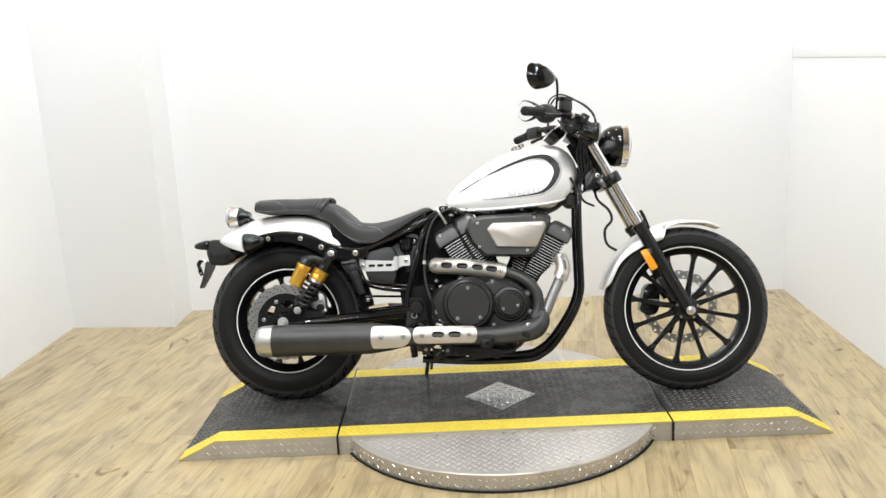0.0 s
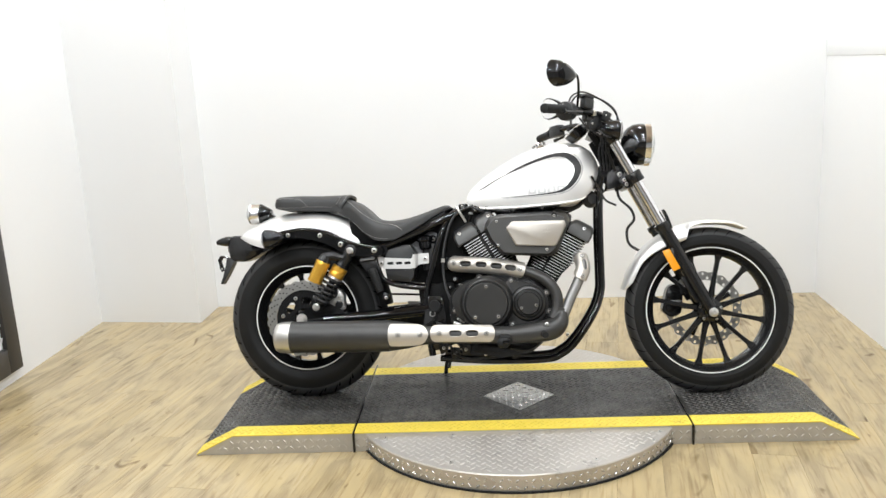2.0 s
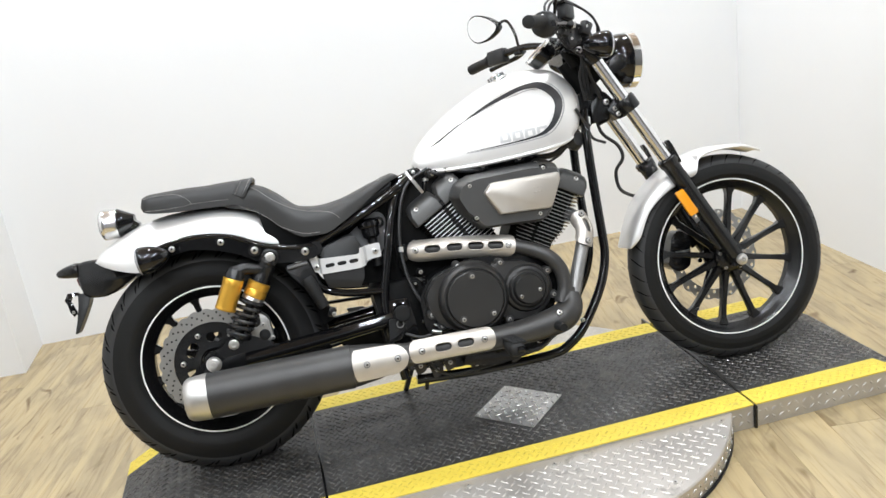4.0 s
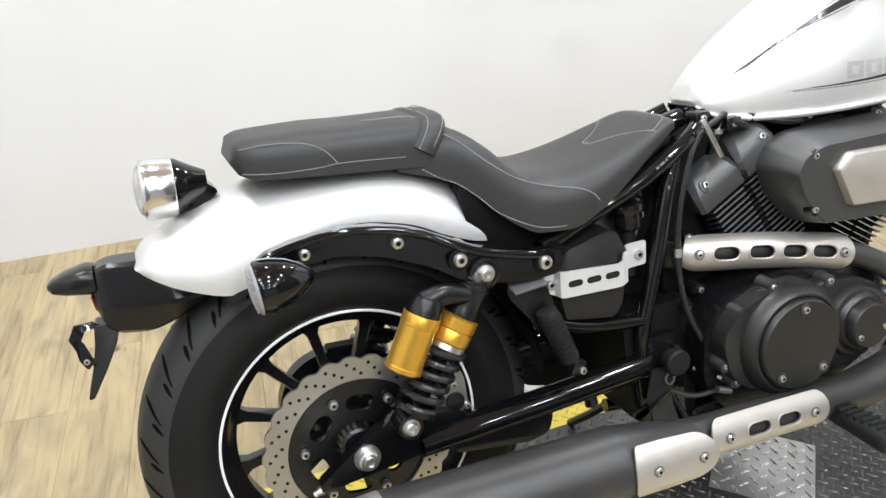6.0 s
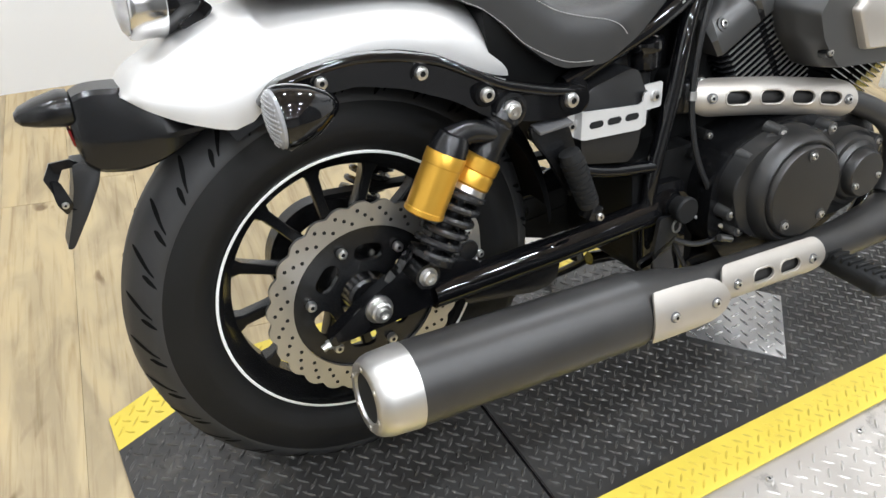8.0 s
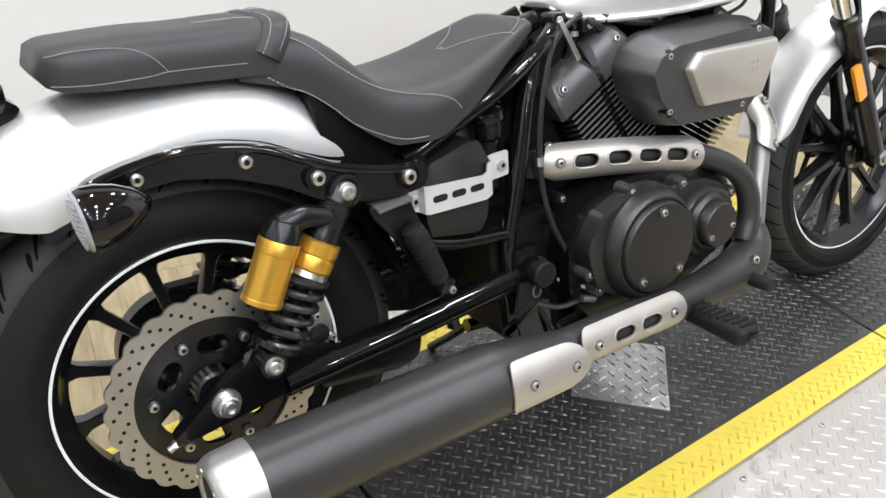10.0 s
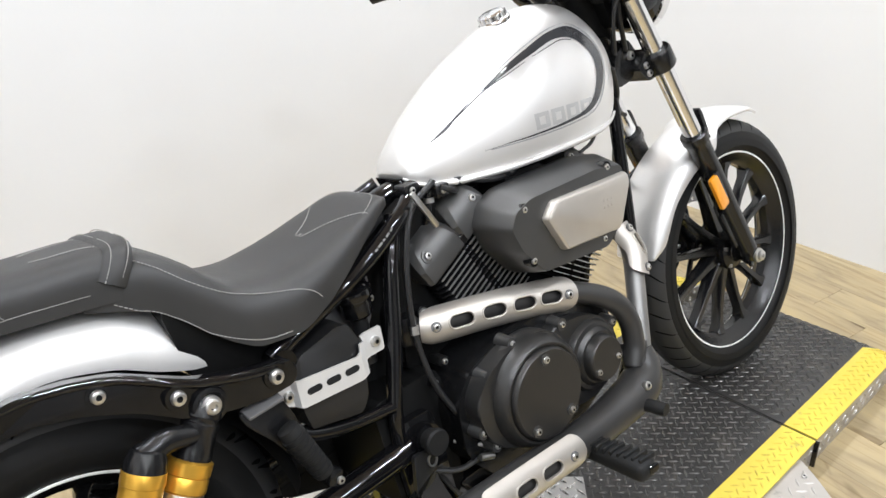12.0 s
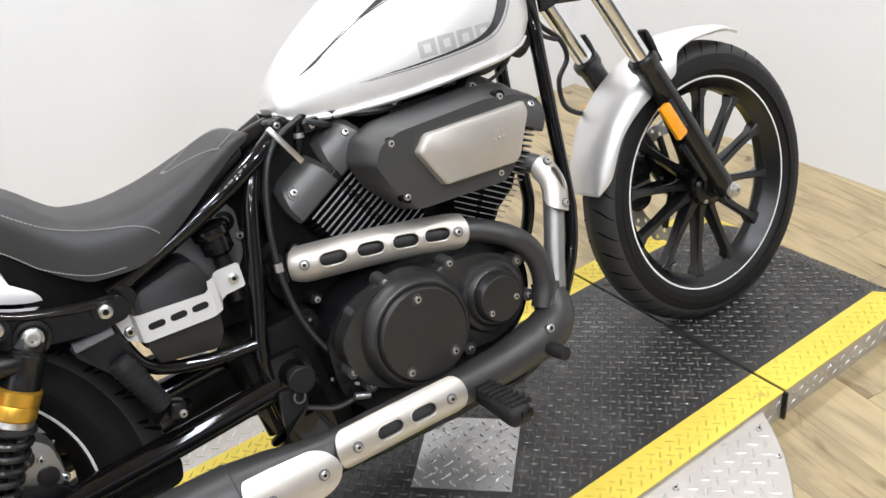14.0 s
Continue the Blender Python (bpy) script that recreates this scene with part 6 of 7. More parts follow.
# ---- fork, fender and lamp
AXF = Vector((0.779, 0, 0.314))
up = (Vector((0.4055, 0, 1.020)) - AXF).normalized()
for s in (-1, 1):
    off = Vector((0, s * 0.086, 0))
    at = lambda d: AXF + up * d + off
    leg = part("fork_leg", lathe([(-0.022, 0.012), (-0.016, 0.020), (0.0, 0.024), (0.03, 0.0235), (0.10, 0.024), (0.34, 0.0255), (0.358, 0.0265), (0.364, 0.0305), (0.380, 0.0305), (0.384, 0.026)], 28, AXF + off, up), SATIN_BLACK, bike, "black fork leg with a chrome tube")
    part("fork_tube", tube([at(0.385), at(0.80)], 0.0205, 28), FORK_CHROME, leg, "chrome fork tube")
    part("fork_guard", prism(rounded([(0.630, 0.638), (0.642, 0.632), (0.621, 0.688), (0.610, 0.706), (0.603, 0.702)], 0.003), s * 0.082, s * 0.102, 0.003), SATIN_BLACK, leg)
    part("axle_end", lathe([(0.020, 0.017), (0.026, 0.017), (0.027, 0.012), (0.034, 0.012), (0.036, 0.009), (0.036, 0.005), (0.030, 0.0045)], 22, AXF + off, (0, s, 0)), STEEL, leg, "steel axle end")
    part("lower_bolt", lathe([(0.018, 0.007), (0.024, 0.007), (0.025, 0.003)], 14, AXF + off + Vector((-0.03, 0, -0.012)), (0, s, 0)), GLOSS_BLACK, leg)
    part("fork_clamp", lathe([(0.562, 0.030), (0.566, 0.0325), (0.600, 0.0325), (0.604, 0.030)], 28, AXF + off, up), SATIN_BLACK, leg, "black lower clamp ring")
    part("upper_cover", lathe([(0.736, 0.0265), (0.740, 0.0290), (0.800, 0.0285), (0.806, 0.024), (0.808, 0.010)], 28, AXF + off, up), SATIN_BLACK, leg)
    for x, z in ((0.469, 0.823), (0.477, 0.806)):
        bolt(leg, (x, s * 0.0835, z), (0, s, 0), 0.0075)
    part("reflector", prism(rounded([(0.596, 0.547), (0.622, 0.556), (0.661, 0.482), (0.635, 0.470)], 0.005), s * 0.121, s * 0.113, 0.002), AMBER, leg, "amber side reflector")
    part("reflector_bracket", prism(rounded([(0.606, 0.545), (0.640, 0.560), (0.672, 0.490), (0.640, 0.478)], 0.005), s * 0.112, s * 0.104, 0.001), SATIN_BLACK, leg)
    part("caliper_bracket", block((0.02, 0.012, 0.11), (0.70, s * 0.086, 0.40), (0, -30, 0), 0.004), SATIN_BLACK, leg)
low = AXF + up * 0.583
part("lower_yoke", prism(rounded([(low.x - 0.062, low.z - 0.010), (low.x - 0.030, low.z + 0.026), (low.x + 0.020, low.z + 0.018), (low.x + 0.004, low.z - 0.030), (low.x - 0.030, low.z - 0.040)], 0.008), -0.083, 0.083, 0.004), SATIN_BLACK, bike, "black lower fork yoke")
part("yoke_nose", prism(rounded([(low.x - 0.10, low.z + 0.02), (low.x - 0.055, low.z + 0.055), (low.x - 0.02, low.z + 0.01), (low.x - 0.05, low.z - 0.03), (low.x - 0.10, low.z - 0.04)], 0.012), -0.057, 0.057, 0.008), SATIN_BLACK, bike)
bolt(bike, (0.455, -0.058, 0.847), (0, -1, 0), 0.0095)
top = AXF + up * 0.785
part("upper_yoke", prism(rounded([(top.x - 0.075, top.z + 0.002), (top.x - 0.03, top.z + 0.034), (top.x + 0.024, top.z + 0.012), (top.x - 0.03, top.z - 0.022)], 0.008), -0.098, 0.098, 0.006), SATIN_BLACK, bike, "black upper fork yoke")
part("front_axle", tube([(0.785, -0.09, 0.314), (0.785, 0.09, 0.314)], 0.009, 12), STEEL, bike)

G_TOP = [(0.452, 0.408), (0.470, 0.462), (0.520, 0.545), (0.592, 0.607), (0.655, 0.640), (0.690, 0.651), (0.712, 0.656), (0.775, 0.664), (0.858, 0.658), (0.932, 0.630)]
G_LOW = [(0.462, 0.405), (0.488, 0.428), (0.530, 0.505), (0.590, 0.552), (0.645, 0.576), (0.694, 0.594), (0.709, 0.634), (0.775, 0.650), (0.852, 0.647), (0.926, 0.625)]
G_WIDE = [0.052, 0.062, 0.070, 0.073, 0.073, 0.073, 0.072, 0.069, 0.062, 0.040]


def front_fender_point(u, v, lift=0.0):
    k = u * (len(G_TOP) - 1)
    ks = list(range(len(G_TOP)))
    tx, tz = curve(k, ks, [p[0] for p in G_TOP]), curve(k, ks, [p[1] for p in G_TOP])
    lx, lz = curve(k, ks, [p[0] for p in G_LOW]), curve(k, ks, [p[1] for p in G_LOW])
    a = abs(v) * math.pi / 2
    y = math.copysign((curve(k, ks, G_WIDE) + lift) * math.sin(a) ** 0.85, v)
    c = max(0.0, math.cos(a)) ** 0.85
    return Vector((lx + (tx - lx) * c, y - 0.004, lz + (tz - lz) * c + lift))


bm = bmesh.new()
rings = []
for i in range(73):
    rings.append([front_fender_point(i / 72, -1 + 2 * j / 24) for j in range(25)] + [front_fender_point(i / 72, 1 - 2 * j / 24, -0.003) for j in range(25)])
loft(bm, rings)
part("front_fender", bm, SILVER_PAINT, bike, "silver painted front fender", 50)

HL = Vector((0.570, 0, 0.964))
lamp = part("headlight", lathe([(0.012, 0.081), (0.036, 0.081), (0.058, 0.076), (0.078, 0.064), (0.092, 0.046), (0.099, 0.020), (0.100, 0.004)], 48, HL, (-1, 0, 0.06)), GLOSS_BLACK, bike, "round black headlight with a chrome ring")
part("chrome_ring", lathe([(-0.012, 0.072), (-0.014, 0.078), (-0.008, 0.084), (0.014, 0.0845), (0.016, 0.080), (0.0, 0.072)], 56, HL, (-1, 0, 0.06), close=True), CHROME, lamp, "chrome headlight ring")
part("lens", lathe([(-0.010, 0.073), (-0.018, 0.060), (-0.026, 0.035), (-0.028, 0.002)], 44, HL, (-1, 0, 0.06)), CLEAR, lamp, "clear domed lens")
part("bowl", lathe([(-0.004, 0.070), (0.02, 0.055), (0.035, 0.02)], 40, HL, (-1, 0, 0.06)), CHROME, lamp)
part("lamp_bracket", prism(rounded([(0.470, 0.960), (0.500, 0.980), (0.530, 0.965), (0.520, 0.935), (0.470, 0.920)], 0.008), -0.088, 0.088, 0.005), SATIN_BLACK, lamp)

# ---- handlebar
BAR = [(0.170, -0.365, 1.058), (0.210, -0.300, 1.066), (0.252, -0.235, 1.074), (0.305, -0.170, 1.076), (0.345, -0.110, 1.062), (0.362, -0.055, 1.052), (0.365, 0.0, 1.050)]
bar = part("handlebar", tube(BAR + [(x, -y, z) for x, y, z in reversed(BAR[:-1])], 0.011, 14), GLOSS_BLACK, bike, "black handlebar with grips, levers and mirrors")
for s in (-1, 1):
    g0, g1 = Vector((0.166, s * 0.372, 1.057)), Vector((0.240, s * 0.254, 1.071))
    ga = (g1 - g0).normalized()
    long = 0.130 if s < 0 else 0.096
    part("grip", lathe([(-0.004, 0.012), (-0.002, 0.0165), (0.004, 0.0170), (long - 0.015, 0.0165), (long - 0.010, 0.0195), (long - 0.002, 0.0195), (long, 0.014)], 24, g0, ga), GRIP_RUBBER, bar, "black rubber grip")
    part("switch_box", block((0.036, 0.048 if s < 0 else 0.074, 0.048), (0.256, -0.232, 1.072) if s < 0 else (0.237, 0.262, 1.071), (0, 0, s * 32), 0.008), PLASTIC_BLACK, bar)
    part("switch_button", block((0.008, 0.012, 0.012), (0.238, s * 0.238, 1.082), (0, 0, s * 32), 0.002), SATIN_BLACK, bar)
    part("lever_perch", block((0.030, 0.030, 0.030), (0.292, s * 0.196, 1.072), (0, 0, s * 38), 0.006), SATIN_BLACK, bar)
    part("lever", tube([(0.310, s * 0.205, 1.070), (0.300, s * 0.250, 1.060), (0.255, s * 0.320, 1.050), (0.232, s * 0.365, 1.046)], [0.009, 0.008, 0.0065, 0.008], 10), SATIN_BLACK, bar, "black brake or clutch lever")
    part("riser", tube([(0.385, s * 0.05, 1.000), (0.363, s * 0.05, 1.052)], 0.019, 16), SATIN_BLACK, bar)
    part("riser_cap", block((0.036, 0.03, 0.022), (0.363, s * 0.05, 1.060), (0, 20, 0), 0.005), SATIN_BLACK, bar)
    part("mirror_stem", tube([(0.292, s * 0.196, 1.085), (0.296, s * 0.225, 1.130), (0.294, s * 0.262, 1.170), (0.286, s * 0.285, 1.188), (0.268, s * 0.315, 1.186)], 0.0048, 10), GLOSS_BLACK, bar)
    bm = bmesh.new()
    tear = []
    for k in range(32):
        c, d = math.cos(2 * math.pi * k / 32), math.sin(2 * math.pi * k / 32)
        tear.append((0.224 + 0.0445 * c, 1.182 - 0.006 * c + 0.0445 * d * (1 - 0.38 * c)))
    cx, cz = 0.215, 1.180
    rows = []
    for d, k in ((0.0, 0.96), (-0.006, 1.0), (0.014, 0.93), (0.030, 0.66), (0.040, 0.25)):
        rows.append([(cx + (x - cx) * k + d * 0.45, s * (0.345 - (x - cx) * k * 0.9), cz + (z - cz) * k) for x, z in tear])
    rows = [[(a + dd * 0.8, b + s * dd * 0.5, c) for a, b, c in row] for row, dd in zip(rows, (-0.004, 0.0, 0.012, 0.026, 0.034))]
    loft(bm, rows)
    mir = part("mirror", bm, GLOSS_BLACK, bar, "black teardrop mirror", 50)
    bm = bmesh.new()
    vs = [bm.verts.new((cx + (x - cx) * 0.9 - 0.0065, s * (0.345 - (x - cx) * 0.9 * 0.9) - s * 0.003, cz + (z - cz) * 0.9)) for x, z in tear]
    bm.faces.new(vs)
    part("mirror_glass", bm, CHROME, mir, "mirror glass")
# throttle drum and brake master cylinder on the right, clutch perch on the left
drum = part("throttle_drum", lathe([(-0.020, 0.026), (-0.016, 0.034), (0.010, 0.0365), (0.024, 0.034), (0.030, 0.022)], 28, (0.250, -0.238, 1.067), (0.53, 0.84, 0.1)), PLASTIC_BLACK, bar, "round black throttle housing")
bolt(drum, (0.236, -0.272, 1.085), (-0.5, -0.8, 0), 0.004)
master = part("master_cylinder", block((0.046, 0.034, 0.042), (0.328, -0.196, 1.098), (0, 8, 40), 0.008), PLASTIC_BLACK, bar, "black brake fluid reservoir")
part("reservoir_lid", block((0.050, 0.038, 0.009), (0.325, -0.196, 1.122), (0, 8, 40), 0.003), SATIN_BLACK, master)
part("cylinder_barrel", tube([(0.280, -0.225, 1.074), (0.345, -0.165, 1.070)], 0.014, 14), SATIN_BLACK, master)
part("banjo", lathe([(-0.008, 0.010), (0.008, 0.010)], 16, (0.356, -0.155, 1.070), (0, -0.5, 1)), STEEL, master)
part("bar_clamp", block((0.05, 0.12, 0.034), (0.372, 0.0, 1.035), (0, 25, 0), 0.008), SATIN_BLACK, bar)
part("ignition_barrel", lathe([(-0.05, 0.015), (0.0, 0.016), (0.006, 0.014), (0.008, 0.008)], 24, (0.352, -0.070, 1.010), (-0.5, -0.2, 0.8)), INNER_BLACK, bike, "black ignition lock")
part("headset_cowl", prism(rounded([(0.378, 1.030), (0.420, 1.045), (0.455, 1.000), (0.460, 0.945), (0.440, 0.905), (0.412, 0.910), (0.388, 0.965)], 0.012), -0.060, 0.060, 0.008), INNER_BLACK, bike, "black shroud between the fork legs")
part("connector_block", block((0.05, 0.05, 0.042), (0.396, -0.085, 1.020), (10, 20, 15), 0.006), INNER_BLACK, bike, "black plastic wiring connector")
part("connector_block", block((0.04, 0.04, 0.05), (0.362, -0.115, 1.045), (0, -15, 30), 0.006), PLASTIC_BLACK, bike, "black plastic wiring connector")
bolt(bike, (0.378, -0.112, 1.003), (0, -1, 0), 0.010)
for at, size, turn in (((0.402, -0.128, 1.058), (0.030, 0.026, 0.040), (10, 25, 30)), ((0.372, -0.090, 1.072), (0.034, 0.030, 0.028), (0, 10, 20)), ((0.350, -0.140, 1.028), (0.026, 0.022, 0.038), (0, -20, 15)), ((0.418, -0.060, 1.048), (0.040, 0.036, 0.030), (0, 35, 0)), ((0.330, -0.150, 1.052), (0.034, 0.024, 0.024), (0, 15, 38))):
    part("bar_clip", block(size, at, turn, 0.005), PLASTIC_BLACK, bar, "black plastic clip on the bar")
    bolt(bar, (at[0], at[1] - size[1] * 0.55, at[2] + 0.004), (-0.2, -1, 0.1), 0.0035)
gd = Vector((-0.62, 0, 0.78)).normalized()
gauge = part("speedometer", lathe([(-0.044, 0.026), (-0.036, 0.041), (-0.008, 0.046), (0.0, 0.046)], 40, (0.290, 0, 1.032), gd), GLOSS_BLACK, bike, "round black speedometer with a chrome ring")
part("chrome_ring", lathe([(-0.004, 0.046), (-0.003, 0.0490), (0.002, 0.0486), (0.004, 0.045), (0.002, 0.0415), (-0.002, 0.042)], 48, (0.290, 0, 1.032), gd, close=True), CHROME, gauge, "chrome bezel")
part("dial", lathe([(0.0, 0.042), (0.001, 0.042)], 40, (0.290, 0, 1.032), gd), PLASTIC_BLACK, gauge, "dark dial")

# ---- cables, hoses and small fittings
def cable(name, pts, r=0.0035, mat=None, label="black cable"):
    return part(name, tube(pts, r, 8), mat or PLASTIC_BLACK, bike, label)


cable("throttle_cable", [(0.258, -0.228, 1.095), (0.274, -0.200, 1.129), (0.314, -0.165, 1.149), (0.362, -0.145, 1.134), (0.414, -0.130, 1.102), (0.443, -0.115, 1.068), (0.450, -0.100, 1.030), (0.420, -0.065, 0.960)])
cable("throttle_cable", [(0.262, -0.224, 1.090), (0.295, -0.190, 1.132), (0.348, -0.130, 1.140), (0.400, -0.118, 1.119), (0.439, -0.110, 1.084), (0.448, -0.095, 1.045), (0.430, -0.070, 1.000), (0.405, -0.055, 0.950)])
cable("brake_hose", [(0.300, 0.19, 1.075), (0.36, 0.15, 1.06), (0.44, 0.09, 0.95), (0.455, 0.055, 0.84), (0.462, 0.040, 0.765), (0.505, 0.035, 0.718), (0.517, 0.038, 0.676), (0.490, 0.042, 0.638), (0.494, 0.046, 0.585), (0.528, 0.052, 0.557), (0.580, 0.060, 0.54)], 0.0055, label="black brake hose")
cable("clutch_cable", [(-0.110, -0.075, 0.745), (-0.165, -0.086, 0.722), (-0.198, -0.096, 0.680), (-0.222, -0.105, 0.600), (-0.230, -0.112, 0.520), (-0.222, -0.125, 0.440), (-0.194, -0.142, 0.370), (-0.150, -0.158, 0.315), (-0.125, -0.162, 0.295)], 0.0052, label="black clutch cable beside the engine")
part("cable_clamp", lathe([(-0.007, 0.0050), (-0.007, 0.0072), (0.007, 0.0072), (0.007, 0.0050)], 16, (-0.2295, -0.1105, 0.535), (0.1, 0.1, 1), close=True), STEEL, bike, "small steel cable clamp")
cable("wiring_loom", [(0.36, -0.04, 0.86), (0.30, -0.05, 0.735), (0.20, -0.06, 0.722), (0.05, -0.06, 0.724), (-0.08, -0.06, 0.726)], 0.009, label="black wiring loom under the tank")
cable("fuel_hose", [(0.10, -0.075, 0.735), (0.04, -0.09, 0.718), (-0.01, -0.09, 0.722), (-0.05, -0.07, 0.735)], 0.007, label="black fuel hose")
cable("spark_lead", [(-0.06, -0.07, 0.715), (-0.085, -0.09, 0.725), (-0.105, -0.085, 0.735)], 0.0055, label="black spark plug lead")
cable("spark_lead", [(0.235, -0.08, 0.70), (0.275, -0.085, 0.715), (0.315, -0.07, 0.740), (0.345, -0.045, 0.745)], 0.0035, label="thin black lead")
part("tube_label", tube([(0.3825, -0.0565, 0.792), (0.3870, -0.0512, 0.812)], 0.0139, 14), STRIPE_WHITE, frame_part, "small white label on the down tube")
cable("drain_hose", [(-0.205, -0.12, 0.325), (-0.180, -0.145, 0.315), (-0.150, -0.16, 0.300)], 0.004, STEEL, "steel cable end")
cable("brake_line", [(-0.26, -0.125, 0.30), (-0.22, -0.14, 0.285), (-0.18, -0.15, 0.29), (-0.12, -0.16, 0.30)], 0.005, label="black brake line")
cable("brake_hose", [(0.356, -0.152, 1.072), (0.392, -0.125, 1.062), (0.412, -0.095, 1.020), (0.408, -0.080, 0.950), (0.440, -0.060, 0.860)], 0.005, label="black brake hose")
for k in range(5):
    y = -0.088 + 0.012 * k
    cable("wire", [(0.345 + 0.012 * k, y, 1.035 - 0.008 * k), (0.385 + 0.008 * k, y - 0.012, 0.985), (0.375 + 0.015 * k, y - 0.004, 0.930), (0.385 + 0.012 * k, y + 0.01, 0.860)], 0.0034, label="thin black wire")
for k in range(4):
    cable("wire", [(0.300 + 0.012 * k, -0.170 + 0.012 * k, 1.052), (0.338 + 0.010 * k, -0.140 + 0.006 * k, 1.012 - 0.006 * k), (0.392 + 0.010 * k, -0.108 + 0.008 * k, 1.022 - 0.012 * k), (0.425 + 0.006 * k, -0.090, 0.985 - 0.014 * k)], 0.0032, label="thin black wire")
cable("wire", [(0.400, -0.10, 1.055), (0.425, -0.11, 1.035), (0.436, -0.12, 1.015)], 0.003, label="thin black wire")
cable("wire", [(0.345, -0.10, 0.84), (0.375, -0.08, 0.79), (0.40, -0.05, 0.75), (0.44, -0.04, 0.73)], 0.0045, label="thin black wire")
for x, z in ((-0.235, 0.205), (-0.190, 0.185), (-0.150, 0.198), (-0.075, 0.178), (0.040, 0.182), (0.075, 0.205)):
    part("frame_lug", prism(rounded([(x - 0.022, z + 0.018), (x + 0.020, z + 0.014), (x + 0.016, z - 0.020), (x - 0.012, z - 0.030)], 0.007), -0.122, -0.104, 0.003), SATIN_BLACK, bike)
    bolt(bike, (x, -0.123, z - 0.004), (0, -1, 0), 0.0065)
cable("stand_switch_wire", [(-0.25, -0.11, 0.30), (-0.225, -0.128, 0.24), (-0.17, -0.125, 0.165), (-0.06, -0.12, 0.160), (0.03, -0.12, 0.168)], 0.0045, label="thin black wire under the engine")
fit = part("oil_line_end", tube([(-0.132, -0.176, 0.297), (-0.122, -0.178, 0.302), (-0.104, -0.180, 0.312)], [0.0060, 0.0095, 0.0085], 12), STEEL, bike, "bright steel oil line fitting")
part("fitting_nut", lathe([(0, 0.0120), (0.007, 0.0120), (0.008, 0.010)], 6, (-0.120, -0.178, 0.303), (0.86, 0, 0.5)), STEEL, fit)
part("fitting_clip", tube([(-0.104, -0.184, 0.312), (-0.094, -0.190, 0.300), (-0.086, -0.190, 0.296), (-0.080, -0.186, 0.302)], 0.0016, 6), STEEL, fit)
part("cable_end", tube([(-0.190, -0.165, 0.300), (-0.165, -0.168, 0.292)], 0.006, 10), STEEL, bike, "steel cable adjuster")
part("horn", lathe([(0, 0.030), (0.012, 0.034), (0.020, 0.030), (0.03, 0.02)], 28, (0.335, -0.045, 0.755), (0.5, -1, 0)), PLASTIC_BLACK, bike, "small black horn below the tank")
for x, y, z in ((-0.10, -0.075, 0.728), (0.045, -0.088, 0.724), (0.155, -0.088, 0.728), (-0.152, -0.062, 0.742)):
    bolt(bike, (x, y - 0.01, z), (0, -1, 0), 0.006)
    part("tank_bracket", block((0.03, 0.03, 0.022), (x, y + 0.004, z), (0, 0, 0), 0.004), SATIN_BLACK, bike)
for x, y, z, r in ((-0.186, -0.118, 0.462, 0.010), (-0.206, -0.112, 0.432, 0.006)):
    part("switch_body", block((0.020, 0.03, 0.016), (x, y + 0.02, z), (0, 20, 0), 0.003), INNER_BLACK, bike)
    bolt(bike, (x, y + 0.004, z), (0, -1, 0), r * 0.55)

part("transmission_case", prism(rounded([(-0.33, 0.44), (-0.19, 0.45), (-0.18, 0.22), (-0.24, 0.19), (-0.31, 0.24)], 0.02), -0.096, 0.14, 0.008), INNER_BLACK, engine)
part("battery_tray", prism(rounded([(-0.47, 0.60), (-0.20, 0.70), (-0.17, 0.52), (-0.20, 0.44), (-0.45, 0.46)], 0.02), -0.028, 0.10, 0.008), INNER_BLACK, bike, "black battery tray inside the frame")
part("under_tank_box", prism(rounded([(-0.04, 0.735), (0.215, 0.740), (0.220, 0.70), (0.17, 0.62), (0.02, 0.62), (-0.01, 0.69)], 0.02), -0.030, 0.06, 0.01), INNER_BLACK, bike)
part("rear_engine_mount", prism(rounded([(-0.205, 0.700), (-0.135, 0.735), (-0.060, 0.735), (-0.100, 0.680), (-0.155, 0.600), (-0.165, 0.450), (-0.225, 0.450)], 0.008), -0.060, 0.060, 0.004), INNER_BLACK, engine)
part("crankcase_top", prism(rounded([(-0.235, 0.560), (-0.120, 0.600), (-0.020, 0.560), (0.02, 0.46), (-0.20, 0.44), (-0.24, 0.48)], 0.015), -0.055, 0.110, 0.006), INNER_BLACK, engine)
hose = part("breather_hose", tube([(-0.100, -0.060, 0.742), (-0.118, -0.068, 0.722), (-0.128, -0.066, 0.690), (-0.140, -0.050, 0.650)], 0.0065, 12), GLOSS_BLACK, bike, "black rubber breather hose")
for z0, x0, y0 in ((0.716, -0.120, -0.068),):
    part("hose_clamp", lathe([(-0.004, 0.0078), (-0.004, 0.0094), (0.004, 0.0094), (0.004, 0.0078)], 18, (x0, y0, z0), (0.1, 0, 1), close=True), STEEL, hose, "small steel hose clamp")
part("drive_cover", prism(rounded([(-0.44, 0.335), (-0.22, 0.350), (-0.20, 0.24), (-0.30, 0.22), (-0.44, 0.26)], 0.02), 0.09, 0.12, 0.006), INNER_BLACK, bike, "black drive belt cover")
